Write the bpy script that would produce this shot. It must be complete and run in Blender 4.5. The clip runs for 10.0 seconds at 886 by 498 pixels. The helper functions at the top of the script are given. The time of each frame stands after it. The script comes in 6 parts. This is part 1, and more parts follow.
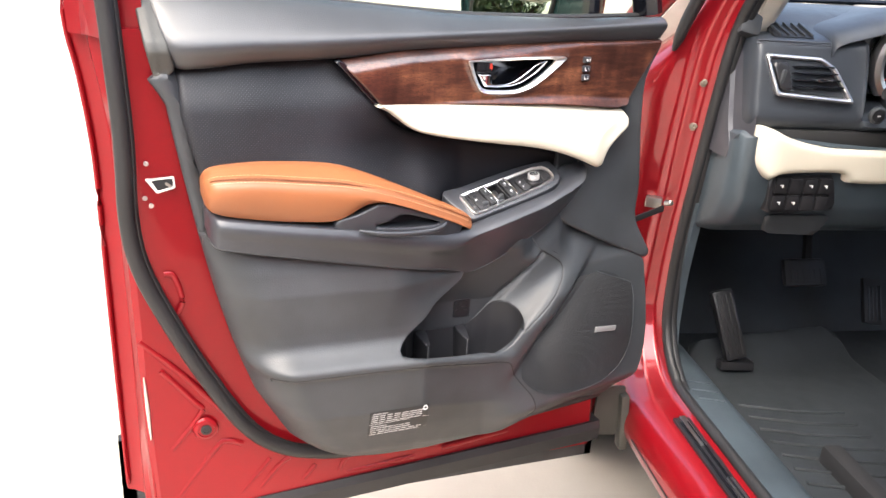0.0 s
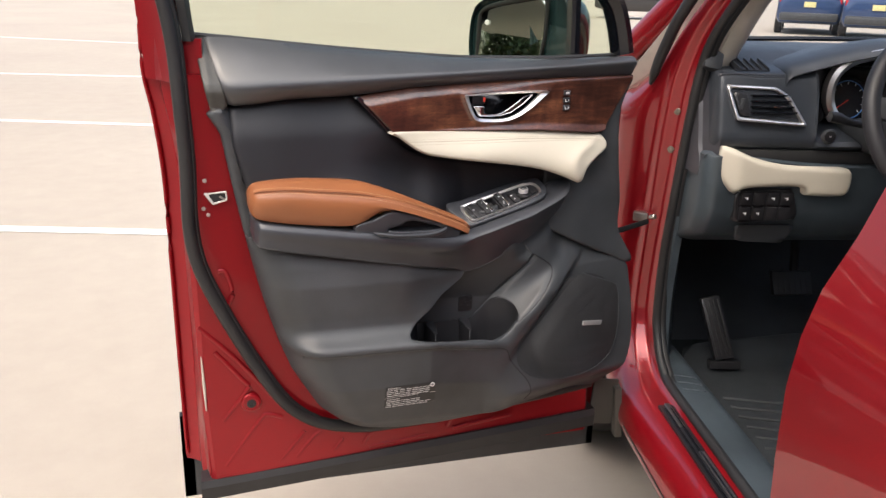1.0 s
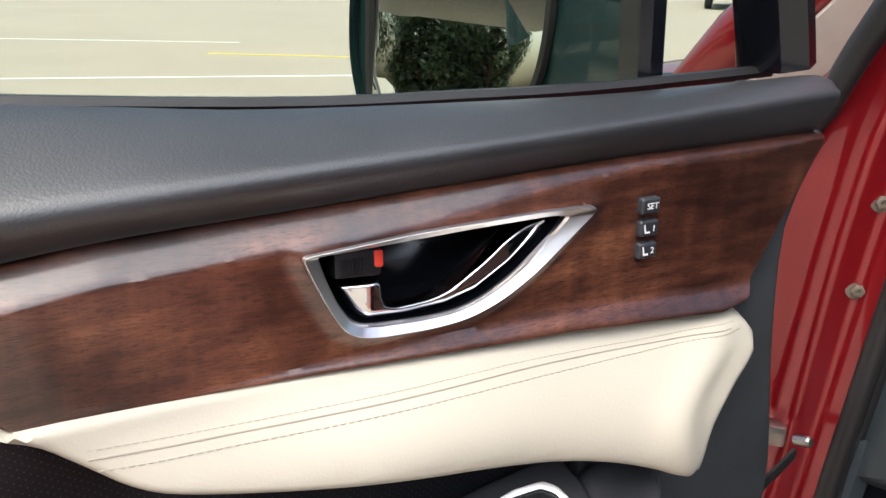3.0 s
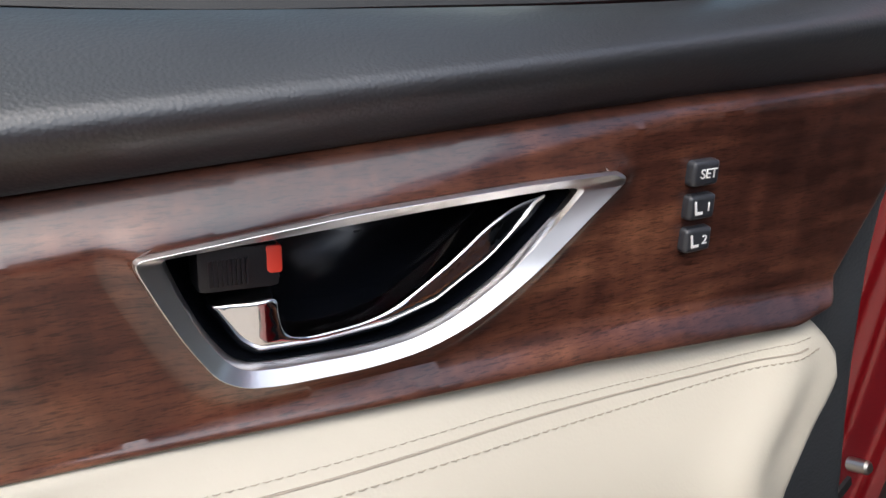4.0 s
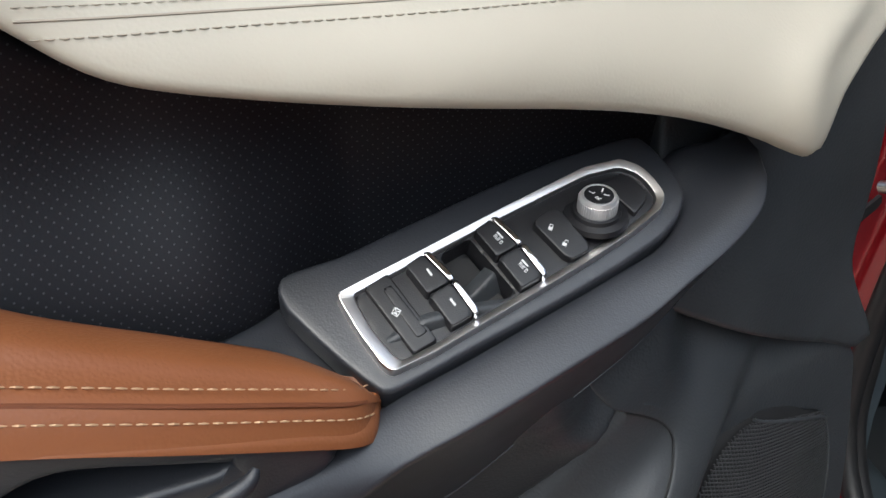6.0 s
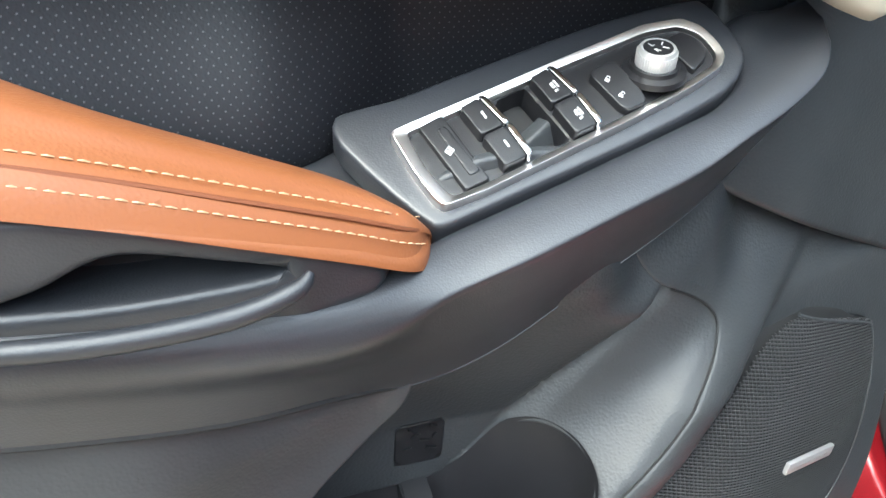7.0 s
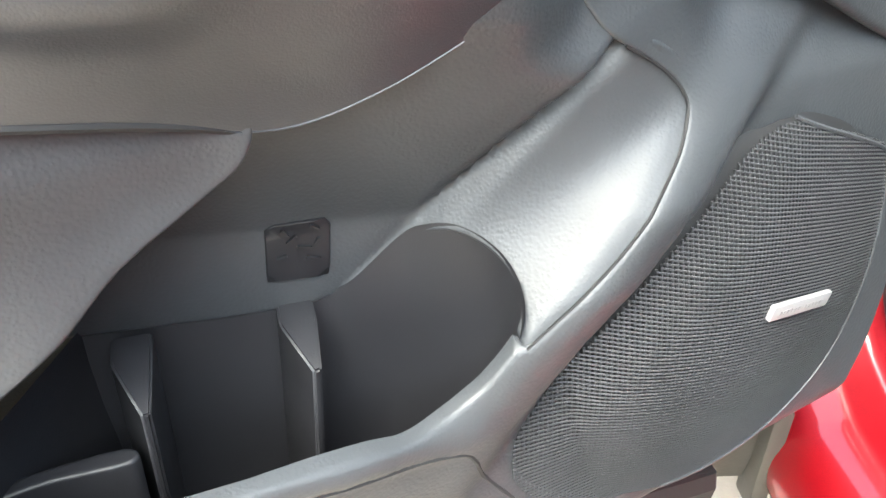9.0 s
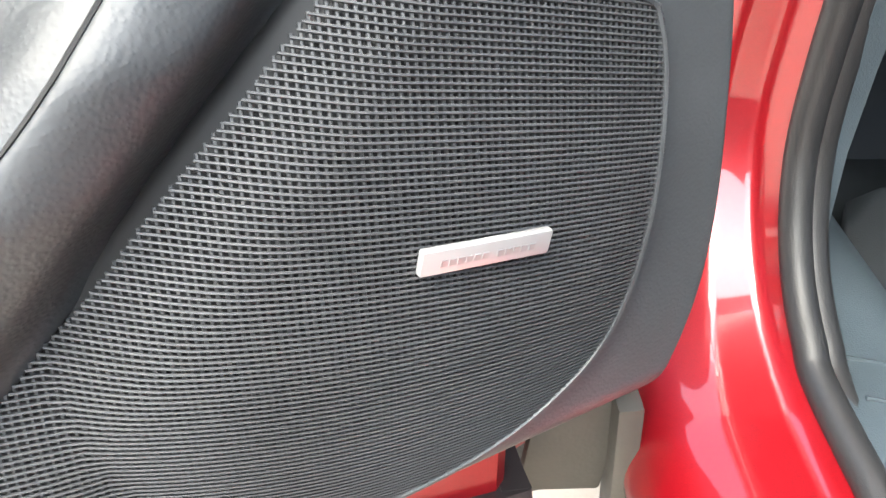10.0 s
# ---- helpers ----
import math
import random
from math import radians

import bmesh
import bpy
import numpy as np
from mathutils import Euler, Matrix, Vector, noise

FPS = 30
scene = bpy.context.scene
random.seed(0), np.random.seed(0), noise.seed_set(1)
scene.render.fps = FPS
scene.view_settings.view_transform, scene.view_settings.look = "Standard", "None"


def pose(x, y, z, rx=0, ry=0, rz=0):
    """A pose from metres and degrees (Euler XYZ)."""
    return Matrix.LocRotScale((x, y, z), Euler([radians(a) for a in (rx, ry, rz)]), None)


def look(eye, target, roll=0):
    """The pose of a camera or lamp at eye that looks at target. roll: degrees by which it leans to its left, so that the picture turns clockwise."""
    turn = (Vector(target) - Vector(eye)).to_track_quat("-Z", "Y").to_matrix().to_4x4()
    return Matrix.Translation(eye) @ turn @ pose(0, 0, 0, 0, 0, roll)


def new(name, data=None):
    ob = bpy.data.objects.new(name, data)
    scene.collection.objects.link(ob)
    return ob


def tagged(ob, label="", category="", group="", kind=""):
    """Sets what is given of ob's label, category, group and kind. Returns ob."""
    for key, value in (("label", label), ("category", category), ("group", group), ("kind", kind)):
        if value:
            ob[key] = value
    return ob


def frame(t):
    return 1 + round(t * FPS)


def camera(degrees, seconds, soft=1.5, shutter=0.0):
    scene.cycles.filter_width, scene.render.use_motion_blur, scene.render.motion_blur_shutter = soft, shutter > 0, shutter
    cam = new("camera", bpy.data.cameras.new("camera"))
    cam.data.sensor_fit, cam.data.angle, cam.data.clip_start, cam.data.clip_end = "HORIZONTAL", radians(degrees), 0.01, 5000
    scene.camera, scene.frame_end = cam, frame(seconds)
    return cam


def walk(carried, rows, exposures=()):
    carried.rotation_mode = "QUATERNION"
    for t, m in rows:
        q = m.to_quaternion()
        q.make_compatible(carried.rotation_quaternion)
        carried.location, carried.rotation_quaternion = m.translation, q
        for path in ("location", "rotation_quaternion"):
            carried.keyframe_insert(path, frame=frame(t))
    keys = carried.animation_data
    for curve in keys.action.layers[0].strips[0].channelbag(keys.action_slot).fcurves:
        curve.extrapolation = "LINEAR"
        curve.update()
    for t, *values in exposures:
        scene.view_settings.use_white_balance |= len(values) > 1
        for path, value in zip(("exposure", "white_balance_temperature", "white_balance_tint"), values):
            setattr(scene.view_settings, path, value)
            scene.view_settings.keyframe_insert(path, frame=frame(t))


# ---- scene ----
cam = camera(56.9, 10.0)
PATH = [
    (0, (0.346, -1.29, 1.356), (1.0, 0.456, 0.632), 3.6),
    (0.4, (0.346, -1.466, 1.415), (0.898, 0.328, 0.724), 2.3),
    (0.5, (0.343, -1.524, 1.392), (0.886, 0.288, 0.742), 2.2),
    (1, (0.349, -1.583, 1.381), (0.883, 0.238, 0.751), 1.8),
    (1.5, (0.368, -1.429, 1.36), (0.913, 0.388, 0.728), 1.8),
    (2, (0.433, -1.058, 1.359), (1.051, 0.733, 0.718), 1.6),
    (2.5, (0.611, -0.705, 1.34), (1.301, 1.07, 0.728), 0.5),
    (3.8, (0.834, -0.31, 1.267), (1.489, 1.421, 0.507), 0.8),
    (4, (0.83, -0.31, 1.261), (1.519, 1.415, 0.521), 1.0),
    (4.5, (0.814, -0.325, 1.247), (1.48, 1.383, 0.447), 1.0),
    (5, (0.788, -0.343, 1.224), (1.417, 1.31, 0.291), 1.3),
    (5.5, (0.769, -0.368, 1.186), (1.405, 1.248, 0.194), 2.0),
    (7, (0.738, -0.416, 1.108), (1.274, 1.18, 0.028), 2.9),
    (7.5, (0.733, -0.424, 1.061), (1.221, 1.115, -0.119), 4.1),
    (8, (0.712, -0.429, 1.018), (1.281, 1.112, -0.124), 5.3),
    (8.3, (0.724, -0.43, 1.025), (1.241, 1.093, -0.164), 4.9),
    (8.5, (0.722, -0.42, 1.01), (1.275, 1.093, -0.175), 5.5),
    (9, (0.811, -0.391, 0.973), (1.32, 1.137, -0.213), 4.2),
    (9.5, (0.957, -0.351, 0.875), (1.431, 1.203, -0.292), 5.2),
    (9.7, (1.006, -0.343, 0.883), (1.392, 1.16, -0.379), 2.8),
    (10, (1.051, -0.323, 0.86), (1.444, 1.198, -0.377), 1.6),
]
walk(cam, [(t, look(eye, target, roll)) for t, eye, target, roll in PATH], exposures=[(0,2.2,6350,8),(0.3,1.85,6400,8),(0.5,1.55,6450,9),(0.7,1.17,6500,9),(1.0,1.05,6500,9),(1.5,1.0,6450,8),(2.5,1.22,6200,6),(4.0,0.76,6050,7),(5.0,0.4,5900,7),(5.5,0.28,5900,6),(7.0,2.15,5720,-4),(7.5,2.55,5900,-3),(8.0,2.95,6000,-2),(8.5,3.15,6050,-2),(9.2,3.12,6080,-1),(10.0,3.0,6100,1)])

# ---- light ----
world = bpy.data.worlds.new("overcast_sky")
scene.world = world
world.use_nodes = True
_wn = world.node_tree.nodes
_sky = _wn.new("ShaderNodeTexSky")
_sky.sky_type, _sky.sun_disc = "NISHITA", False
_sky.sun_elevation, _sky.sun_rotation = radians(60), radians(240)
_sky.air_density, _sky.dust_density, _sky.ozone_density = 1.0, 6.0, 0.6
_wn["Background"].inputs["Strength"].default_value = 0.15
world.node_tree.links.new(_sky.outputs[0], _wn["Background"].inputs["Color"])
sun_data = bpy.data.lights.new("sun", "SUN")
sun_data.energy, sun_data.angle, sun_data.color = 1.15, radians(75), (1.0, 0.97, 0.93)
sun = new("sun", sun_data)
sun.matrix_world = look((-5, -12, 24), (0, 0, 0))


# ---- materials ----
def mat(name, color, rough=0.5, metal=0.0, coat=0.0, coat_rough=0.03, spec=0.5):
    m = bpy.data.materials.new(name)
    m.use_nodes = True
    b = m.node_tree.nodes["Principled BSDF"]
    b.inputs["Base Color"].default_value = (*color, 1)
    b.inputs["Roughness"].default_value = rough
    b.inputs["Metallic"].default_value = metal
    b.inputs["Coat Weight"].default_value = coat
    b.inputs["Coat Roughness"].default_value = coat_rough
    b.inputs["Specular IOR Level"].default_value = spec
    return m


class Nodes:
    """Short hands for one material's node tree."""

    def __init__(self, m):
        self.t = m.node_tree
        self.b = self.t.nodes["Principled BSDF"]
        self.co = self.t.nodes.new("ShaderNodeTexCoord").outputs["Object"]

    def scaled(self, v, turn=(0, 0, 0)):
        n = self.t.nodes.new("ShaderNodeMapping")
        n.inputs["Scale"].default_value = v
        n.inputs["Rotation"].default_value = turn
        self.t.links.new(self.co, n.inputs["Vector"])
        return n.outputs[0]

    def noise(self, scale, detail=3, vec=None, rough=0.5):
        n = self.t.nodes.new("ShaderNodeTexNoise")
        n.inputs["Scale"].default_value, n.inputs["Detail"].default_value = scale, detail
        n.inputs["Roughness"].default_value = rough
        self.t.links.new(vec or self.co, n.inputs["Vector"])
        return n.outputs["Fac"]

    def voronoi(self, scale, feature="F1", vec=None):
        n = self.t.nodes.new("ShaderNodeTexVoronoi")
        n.feature = feature
        n.inputs["Scale"].default_value = scale
        self.t.links.new(vec or self.co, n.inputs["Vector"])
        return n.outputs["Distance"]

    def math(self, op, a, b=0.0, c=0.0):
        n = self.t.nodes.new("ShaderNodeMath")
        n.operation = op
        for i, v in enumerate((a, b, c)):
            if isinstance(v, (int, float)):
                n.inputs[i].default_value = v
            else:
                self.t.links.new(v, n.inputs[i])
        return n.outputs[0]

    def ramp(self, fac, stops):
        n = self.t.nodes.new("ShaderNodeValToRGB")
        while len(n.color_ramp.elements) < len(stops):
            n.color_ramp.elements.new(0.5)
        for e, (p, c) in zip(n.color_ramp.elements, stops):
            e.position, e.color = p, (*c, 1) if len(c) == 3 else c
        self.t.links.new(fac, n.inputs[0])
        return n.outputs[0]

    def mix(self, fac, a, b):
        n = self.t.nodes.new("ShaderNodeMix")
        n.data_type = "RGBA"
        for s, v in ((n.inputs[0], fac), (n.inputs[6], a), (n.inputs[7], b)):
            if isinstance(v, (int, float)):
                s.default_value = v
            elif isinstance(v, tuple):
                s.default_value = (*v, 1)
            else:
                self.t.links.new(v, s)
        return n.outputs[2]

    def bump(self, height, strength, dist=0.001, after=None):
        n = self.t.nodes.new("ShaderNodeBump")
        n.inputs["Strength"].default_value, n.inputs["Distance"].default_value = strength, dist
        self.t.links.new(height, n.inputs["Height"])
        if after:
            self.t.links.new(after, n.inputs["Normal"])
        return n.outputs[0]

    def put(self, socket, value):
        self.t.links.new(value, self.b.inputs[socket])


def grained(name, color, rough, grain=900, strength=0.35, vary=0.25, coat=0.0):
    """Moulded plastic or leather: a fine pebbled grain, faint scuffs, uneven sheen."""
    m = mat(name, color, rough, coat=coat)
    k = Nodes(m)
    cells = k.voronoi(grain, "SMOOTH_F1")
    fine = k.noise(grain * 0.6, 2)
    h = k.math("ADD", k.math("MULTIPLY", cells, -0.9), k.math("MULTIPLY", fine, 0.5))
    k.put("Normal", k.bump(h, strength, 0.0006))
    big = k.noise(9, 4)
    lo, hi = tuple(c * (1 - vary) for c in color), tuple(min(1, c * (1 + vary)) for c in color)
    k.put("Base Color", k.ramp(big, [(0.3, lo), (0.7, hi)]))
    k.put("Roughness", k.math("ADD", k.math("MULTIPLY", k.noise(30, 3), 0.16), rough - 0.08))
    return m


def make_paint(name, base, dark, coat=1.0):
    m = mat(name, base, 0.36, 0.45, coat, 0.02)
    m.node_tree.nodes["Principled BSDF"].inputs["Coat IOR"].default_value = 1.5
    k = Nodes(m)
    flake = k.voronoi(2600)
    k.put("Base Color", k.mix(k.math("MULTIPLY", flake, 0.9), base, dark))
    k.put("Coat Normal", k.bump(k.noise(260, 2), 0.02, 0.0005))
    k.put("Coat Roughness", k.math("ADD", k.math("MULTIPLY", k.noise(14, 4), 0.05), 0.005))
    return m


RED = make_paint("red_pearl_paint", (0.34, 0.0045, 0.012), (0.18, 0.002, 0.006))
RED_INNER = make_paint("red_inner_paint", (0.34, 0.0045, 0.012), (0.18, 0.002, 0.006), 0.4)
BLUE = make_paint("blue_car_paint", (0.03, 0.07, 0.18), (0.015, 0.035, 0.1))
DARK_PAINT = make_paint("dark_car_paint", (0.04, 0.04, 0.045), (0.02, 0.02, 0.022))
PLASTIC = grained("dark_grained_plastic", (0.0355, 0.0385, 0.0425), 0.47, 580, 0.36)
PLASTIC.node_tree.nodes["Principled BSDF"].inputs["Specular IOR Level"].default_value = 0.55
SOFT = grained("soft_touch_black", (0.03, 0.031, 0.035), 0.4, 760, 0.26)
DASH = grained("blue_black_soft_touch", (0.029, 0.034, 0.042), 0.42, 760, 0.26)
SOFT.node_tree.nodes["Principled BSDF"].inputs["Specular IOR Level"].default_value = 0.9
LEATHER = grained("black_leather", (0.018, 0.018, 0.022), 0.5, 700, 0.3)
TAN = grained("tan_leather", (0.25, 0.09, 0.034), 0.42, 650, 0.25, 0.08)
CREAM = grained("cream_leather", (0.47, 0.436, 0.36), 0.48, 700, 0.16, 0.04)
TRIM_BLUE = grained("blue_grey_plastic", (0.042, 0.055, 0.066), 0.42, 900, 0.3)
RUBBER = grained("black_rubber", (0.016, 0.016, 0.017), 0.5, 1500, 0.2)
MAT_RUBBER = grained("mat_rubber", (0.019, 0.0225, 0.026), 0.5, 900, 0.25)
GRILLE_GREY = grained("grille_grey", (0.038, 0.0385, 0.041), 0.47, 1500, 0.1)
GLOSS = mat("gloss_black", (0.006, 0.007, 0.01), 0.16)
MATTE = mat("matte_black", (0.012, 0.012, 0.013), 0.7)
SWITCH = grained("switch_black", (0.014, 0.014, 0.016), 0.35, 1800, 0.15)
POD = grained("fine_grained_plastic", (0.028, 0.03, 0.036), 0.38, 1100, 0.16)
POD.node_tree.nodes["Principled BSDF"].inputs["Specular IOR Level"].default_value = 0.65
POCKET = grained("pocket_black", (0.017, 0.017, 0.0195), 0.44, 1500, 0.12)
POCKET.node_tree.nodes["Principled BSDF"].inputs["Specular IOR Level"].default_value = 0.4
CHROME = mat("bright_chrome", (0.82, 0.82, 0.84), 0.06, 1.0)
SATIN = mat("satin_chrome", (0.8, 0.775, 0.765), 0.3, 1.0)
KNOB = mat("bright_satin_metal", (0.78, 0.78, 0.79), 0.3, 0.7)
BADGE = mat("brushed_badge", (0.46, 0.46, 0.47), 0.4, 0.6)
STEEL = mat("zinc_plated_steel", (0.42, 0.40, 0.37), 0.38, 1.0)
END_GREY = grained("lavender_grey_plastic", (0.04, 0.04, 0.048), 0.42, 900, 0.25)
BOLT = grained("dull_plated_bolt", (0.16, 0.13, 0.1), 0.45, 600, 0.2)
WHITE = mat("white_print", (0.75, 0.75, 0.75), 0.6)
BLACK_PRINT = mat("black_print", (0.03, 0.03, 0.03), 0.6)
ORANGE = mat("orange_red_mark", (0.75, 0.06, 0.035), 0.4)
THREAD_TAN = mat("pale_thread", (0.52, 0.34, 0.2), 0.7)
THREAD_CREAM = mat("beige_thread", (0.36, 0.32, 0.255), 0.7)
SEAM_TAN = mat("tan_seam_shadow", (0.16, 0.05, 0.018), 0.7)
SEAM_CREAM = mat("cream_seam", (0.33, 0.29, 0.235), 0.7)
MIRROR = mat("mirror_silver", (0.86, 0.88, 0.87), 0.0, 1.0)
LABEL_BLACK = mat("label_black", (0.015, 0.015, 0.016), 0.4)
GALV = grained("grey_sealer", (0.05, 0.047, 0.04), 0.6, 300, 0.2)
END_TRIM = grained("olive_grey_plastic", (0.05, 0.05, 0.046), 0.5, 700, 0.25)
HEADLINER = grained("grey_beige_fabric", (0.42, 0.39, 0.34), 0.8, 1200, 0.2)


def make_wood():
    m = mat("dark_walnut_trim", (0.1, 0.035, 0.018), 0.32, 0, 1.0, 0.09)
    k = Nodes(m)
    along = k.noise(1, 6, k.scaled((22, 22, 150)), 0.6)
    pores = k.noise(1, 3, k.scaled((150, 150, 1300)), 0.7)
    figure = k.noise(1, 5, k.scaled((70, 20, 14)), 0.6)
    cloud = k.noise(1, 3, k.scaled((11, 11, 24)), 0.5)
    tone = k.math("ADD", k.math("ADD", k.math("MULTIPLY", along, 0.34), k.math("MULTIPLY", figure, 0.25)), k.math("MULTIPLY", cloud, 0.53))
    col = k.ramp(tone, [(0.42, (0.026, 0.0095, 0.007)), (0.54, (0.062, 0.022, 0.0145)), (0.63, (0.115, 0.042, 0.024)), (0.75, (0.23, 0.095, 0.05))])
    dark = k.ramp(pores, [(0.36, (0.25, 0.25, 0.25)), (0.5, (1, 1, 1))])
    n = k.t.nodes.new("ShaderNodeMix")
    n.data_type, n.blend_type = "RGBA", "MULTIPLY"
    n.inputs[0].default_value = 0.75
    k.t.links.new(col, n.inputs[6])
    k.t.links.new(dark, n.inputs[7])
    k.put("Base Color", n.outputs[2])
    k.put("Normal", k.bump(pores, 0.12, 0.0004))
    return m


def make_perforated():
    """Black leather with a staggered grid of small pale punch holes, 5 mm apart."""
    m = grained("perforated_black_leather", (0.012, 0.0125, 0.016), 0.48, 700, 0.22)
    k = Nodes(m)
    sep = k.t.nodes.new("ShaderNodeSeparateXYZ")
    k.t.links.new(k.co, sep.inputs[0])
    pitch = 0.0037
    u, v = k.math("DIVIDE", sep.outputs[0], pitch), k.math("DIVIDE", sep.outputs[2], pitch)
    a, b = k.math("ADD", u, v), k.math("SUBTRACT", u, v)
    da, db = (k.math("SUBTRACT", k.math("FRACT", w), 0.5) for w in (k.math("MULTIPLY", a, 0.7), k.math("MULTIPLY", b, 0.7)))
    d = k.math("SQRT", k.math("ADD", k.math("MULTIPLY", da, da), k.math("MULTIPLY", db, db)))
    k.b.inputs["Specular IOR Level"].default_value = 0.36
    dot = k.math("LESS_THAN", d, 0.12)
    old = k.b.inputs["Base Color"].links[0].from_socket
    k.put("Base Color", k.mix(k.math("MULTIPLY", dot, 0.5), old, (0.12, 0.12, 0.13)))
    return m


def make_concrete():
    m = mat("pale_concrete", (0.44, 0.39, 0.325), 0.82)
    k = Nodes(m)
    big, mid = k.noise(0.35, 6, rough=0.6), k.noise(6, 6, rough=0.65)
    speck = k.voronoi(160)
    tone = k.math("ADD", k.math("MULTIPLY", big, 0.6), k.math("MULTIPLY", mid, 0.4))
    c = k.ramp(tone, [(0.3, (0.33, 0.285, 0.235)), (0.55, (0.375, 0.33, 0.272)), (0.75, (0.415, 0.367, 0.305))])
    k.put("Base Color", k.mix(k.math("MULTIPLY", k.math("LESS_THAN", speck, 0.18), 0.18), c, (0.3, 0.26, 0.21)))
    k.put("Normal", k.bump(k.noise(120, 4), 0.25, 0.003))
    return m


def make_glass(name, tint, gloss=0.12):
    """Thin pane: mostly clear, tinted, with a mirror film that grows at a slant."""
    m = bpy.data.materials.new(name)
    m.use_nodes = True
    t = m.node_tree
    t.nodes.clear()
    out = t.nodes.new("ShaderNodeOutputMaterial")
    clear, shine = t.nodes.new("ShaderNodeBsdfTransparent"), t.nodes.new("ShaderNodeBsdfGlossy")
    clear.inputs[0].default_value = (*tint, 1)
    shine.inputs["Roughness"].default_value = 0.0
    fres, mixer = t.nodes.new("ShaderNodeFresnel"), t.nodes.new("ShaderNodeMixShader")
    fres.inputs[0].default_value = 1.45
    t.links.new(fres.outputs[0], mixer.inputs[0])
    t.links.new(clear.outputs[0], mixer.inputs[1])
    t.links.new(shine.outputs[0], mixer.inputs[2])
    t.links.new(mixer.outputs[0], out.inputs[0])
    return m


WOOD, PERF, CONCRETE = make_wood(), make_perforated(), make_concrete()
GLASS = make_glass("green_tinted_glass", (0.76, 0.82, 0.69))
CLEAR = make_glass("clear_glass", (0.96, 0.97, 0.97))


# ---- building helpers ----
ROOTS = {}


def thing(name, label, category, m=None, group="", kind=""):
    """A top-level thing: an Empty at its base; parts go under it in its own frame, or in world places where m moves it."""
    ob = new(name)
    ob.empty_display_size = 0.1
    m = m or Matrix.Identity(4)
    ob.matrix_world = m
    ROOTS[ob.name] = m
    return tagged(ob, label, category, group, kind)


def mesh_of(name, verts, faces, sharp=38, smooth=True):
    me = bpy.data.meshes.new(name)
    me.from_pydata([tuple(v) for v in verts], [], faces)
    me.validate()
    if smooth:
        me.shade_smooth()
        me.set_sharp_from_angle(angle=radians(sharp))
    return me


def part(name, src, material, parent=None, label="", local=False, sharp=38):
    """Links one mesh (a bmesh, a mesh or verts and faces) as a part. Places are in the world unless local."""
    if isinstance(src, bmesh.types.BMesh):
        me = bpy.data.meshes.new(name)
        src.normal_update()
        src.to_mesh(me)
        src.free()
        me.shade_smooth()
        me.set_sharp_from_angle(angle=radians(sharp))
    elif isinstance(src, tuple):
        me = mesh_of(name, *src, sharp=sharp)
    else:
        me = src
    me.materials.clear()
    me.materials.append(material)
    ob = new(name, me)
    if parent is not None:
        ob.parent = parent
        if parent.name in ROOTS and not local:
            ob.matrix_parent_inverse = ROOTS[parent.name].inverted()
    if label:
        tagged(ob, label)
    return ob


def curve_pts(pts, n=6, closed=False):
    """Catmull-Rom through the points."""
    p = [np.array(q, float) for q in pts]
    out, count = [], len(p)
    for i in range(count if closed else count - 1):
        if closed:
            a, b, c, d = p[i - 1], p[i], p[(i + 1) % count], p[(i + 2) % count]
        else:
            a, b, c, d = p[max(i - 1, 0)], p[i], p[i + 1], p[min(i + 2, count - 1)]
        for s in range(n):
            t = s / n
            out.append(0.5 * (2 * b + (c - a) * t + (2 * a - 5 * b + 4 * c - d) * t**2 + (3 * b - a - 3 * c + d) * t**3))
    if not closed:
        out.append(p[-1])
    return out


def rounded(pts, r, n=4):
    """A polygon with its corners rounded to radius r, or r[i] each."""
    p = [np.array(q, float) for q in pts]
    out = []
    for i, c in enumerate(p):
        ri = r[i] if isinstance(r, (list, tuple)) else r
        a, b = p[i - 1] - c, p[(i + 1) % len(p)] - c
        la, lb = np.linalg.norm(a), np.linalg.norm(b)
        k = min(ri, 0.45 * la, 0.45 * lb)
        if k <= 0:
            out.append(c)
            continue
        s, e = c + a / la * k, c + b / lb * k
        for j in range(n + 1):
            t = j / n
            out.append((1 - t) ** 2 * s + 2 * t * (1 - t) * c + t * t * e)
    return out


def thin_out(pts, gap, closed=True):
    """Evenly spaced points along a polyline."""
    p = np.array(pts, float)
    q = np.vstack([p, p[:1]]) if closed else p
    seg = np.linalg.norm(np.diff(q, axis=0), axis=1)
    s = np.r_[0, np.cumsum(seg)]
    n = max(3, int(s[-1] / gap))
    at = np.linspace(0, s[-1], n + 1)
    if closed:
        at = at[:-1]
    return np.stack([np.interp(at, s, q[:, k]) for k in range(q.shape[1])], 1)


def inside(poly, p):
    x, y = p[:, 0], p[:, 1]
    hit = np.zeros(len(p), bool)
    for a, b in zip(poly, np.roll(poly, -1, 0)):
        cross = (a[1] > y) != (b[1] > y)
        with np.errstate(divide="ignore", invalid="ignore"):
            hit ^= cross & (x < (b[0] - a[0]) * (y - a[1]) / (b[1] - a[1]) + a[0])
    return hit


def dist_to(poly, p):
    best = np.full(len(p), 9.0)
    for a, b in zip(poly, np.roll(poly, -1, 0)):
        d = b - a
        t = np.clip(((p - a) @ d) / max(d @ d, 1e-12), 0, 1)
        best = np.minimum(best, np.linalg.norm(p - a - t[:, None] * d, axis=1))
    return best


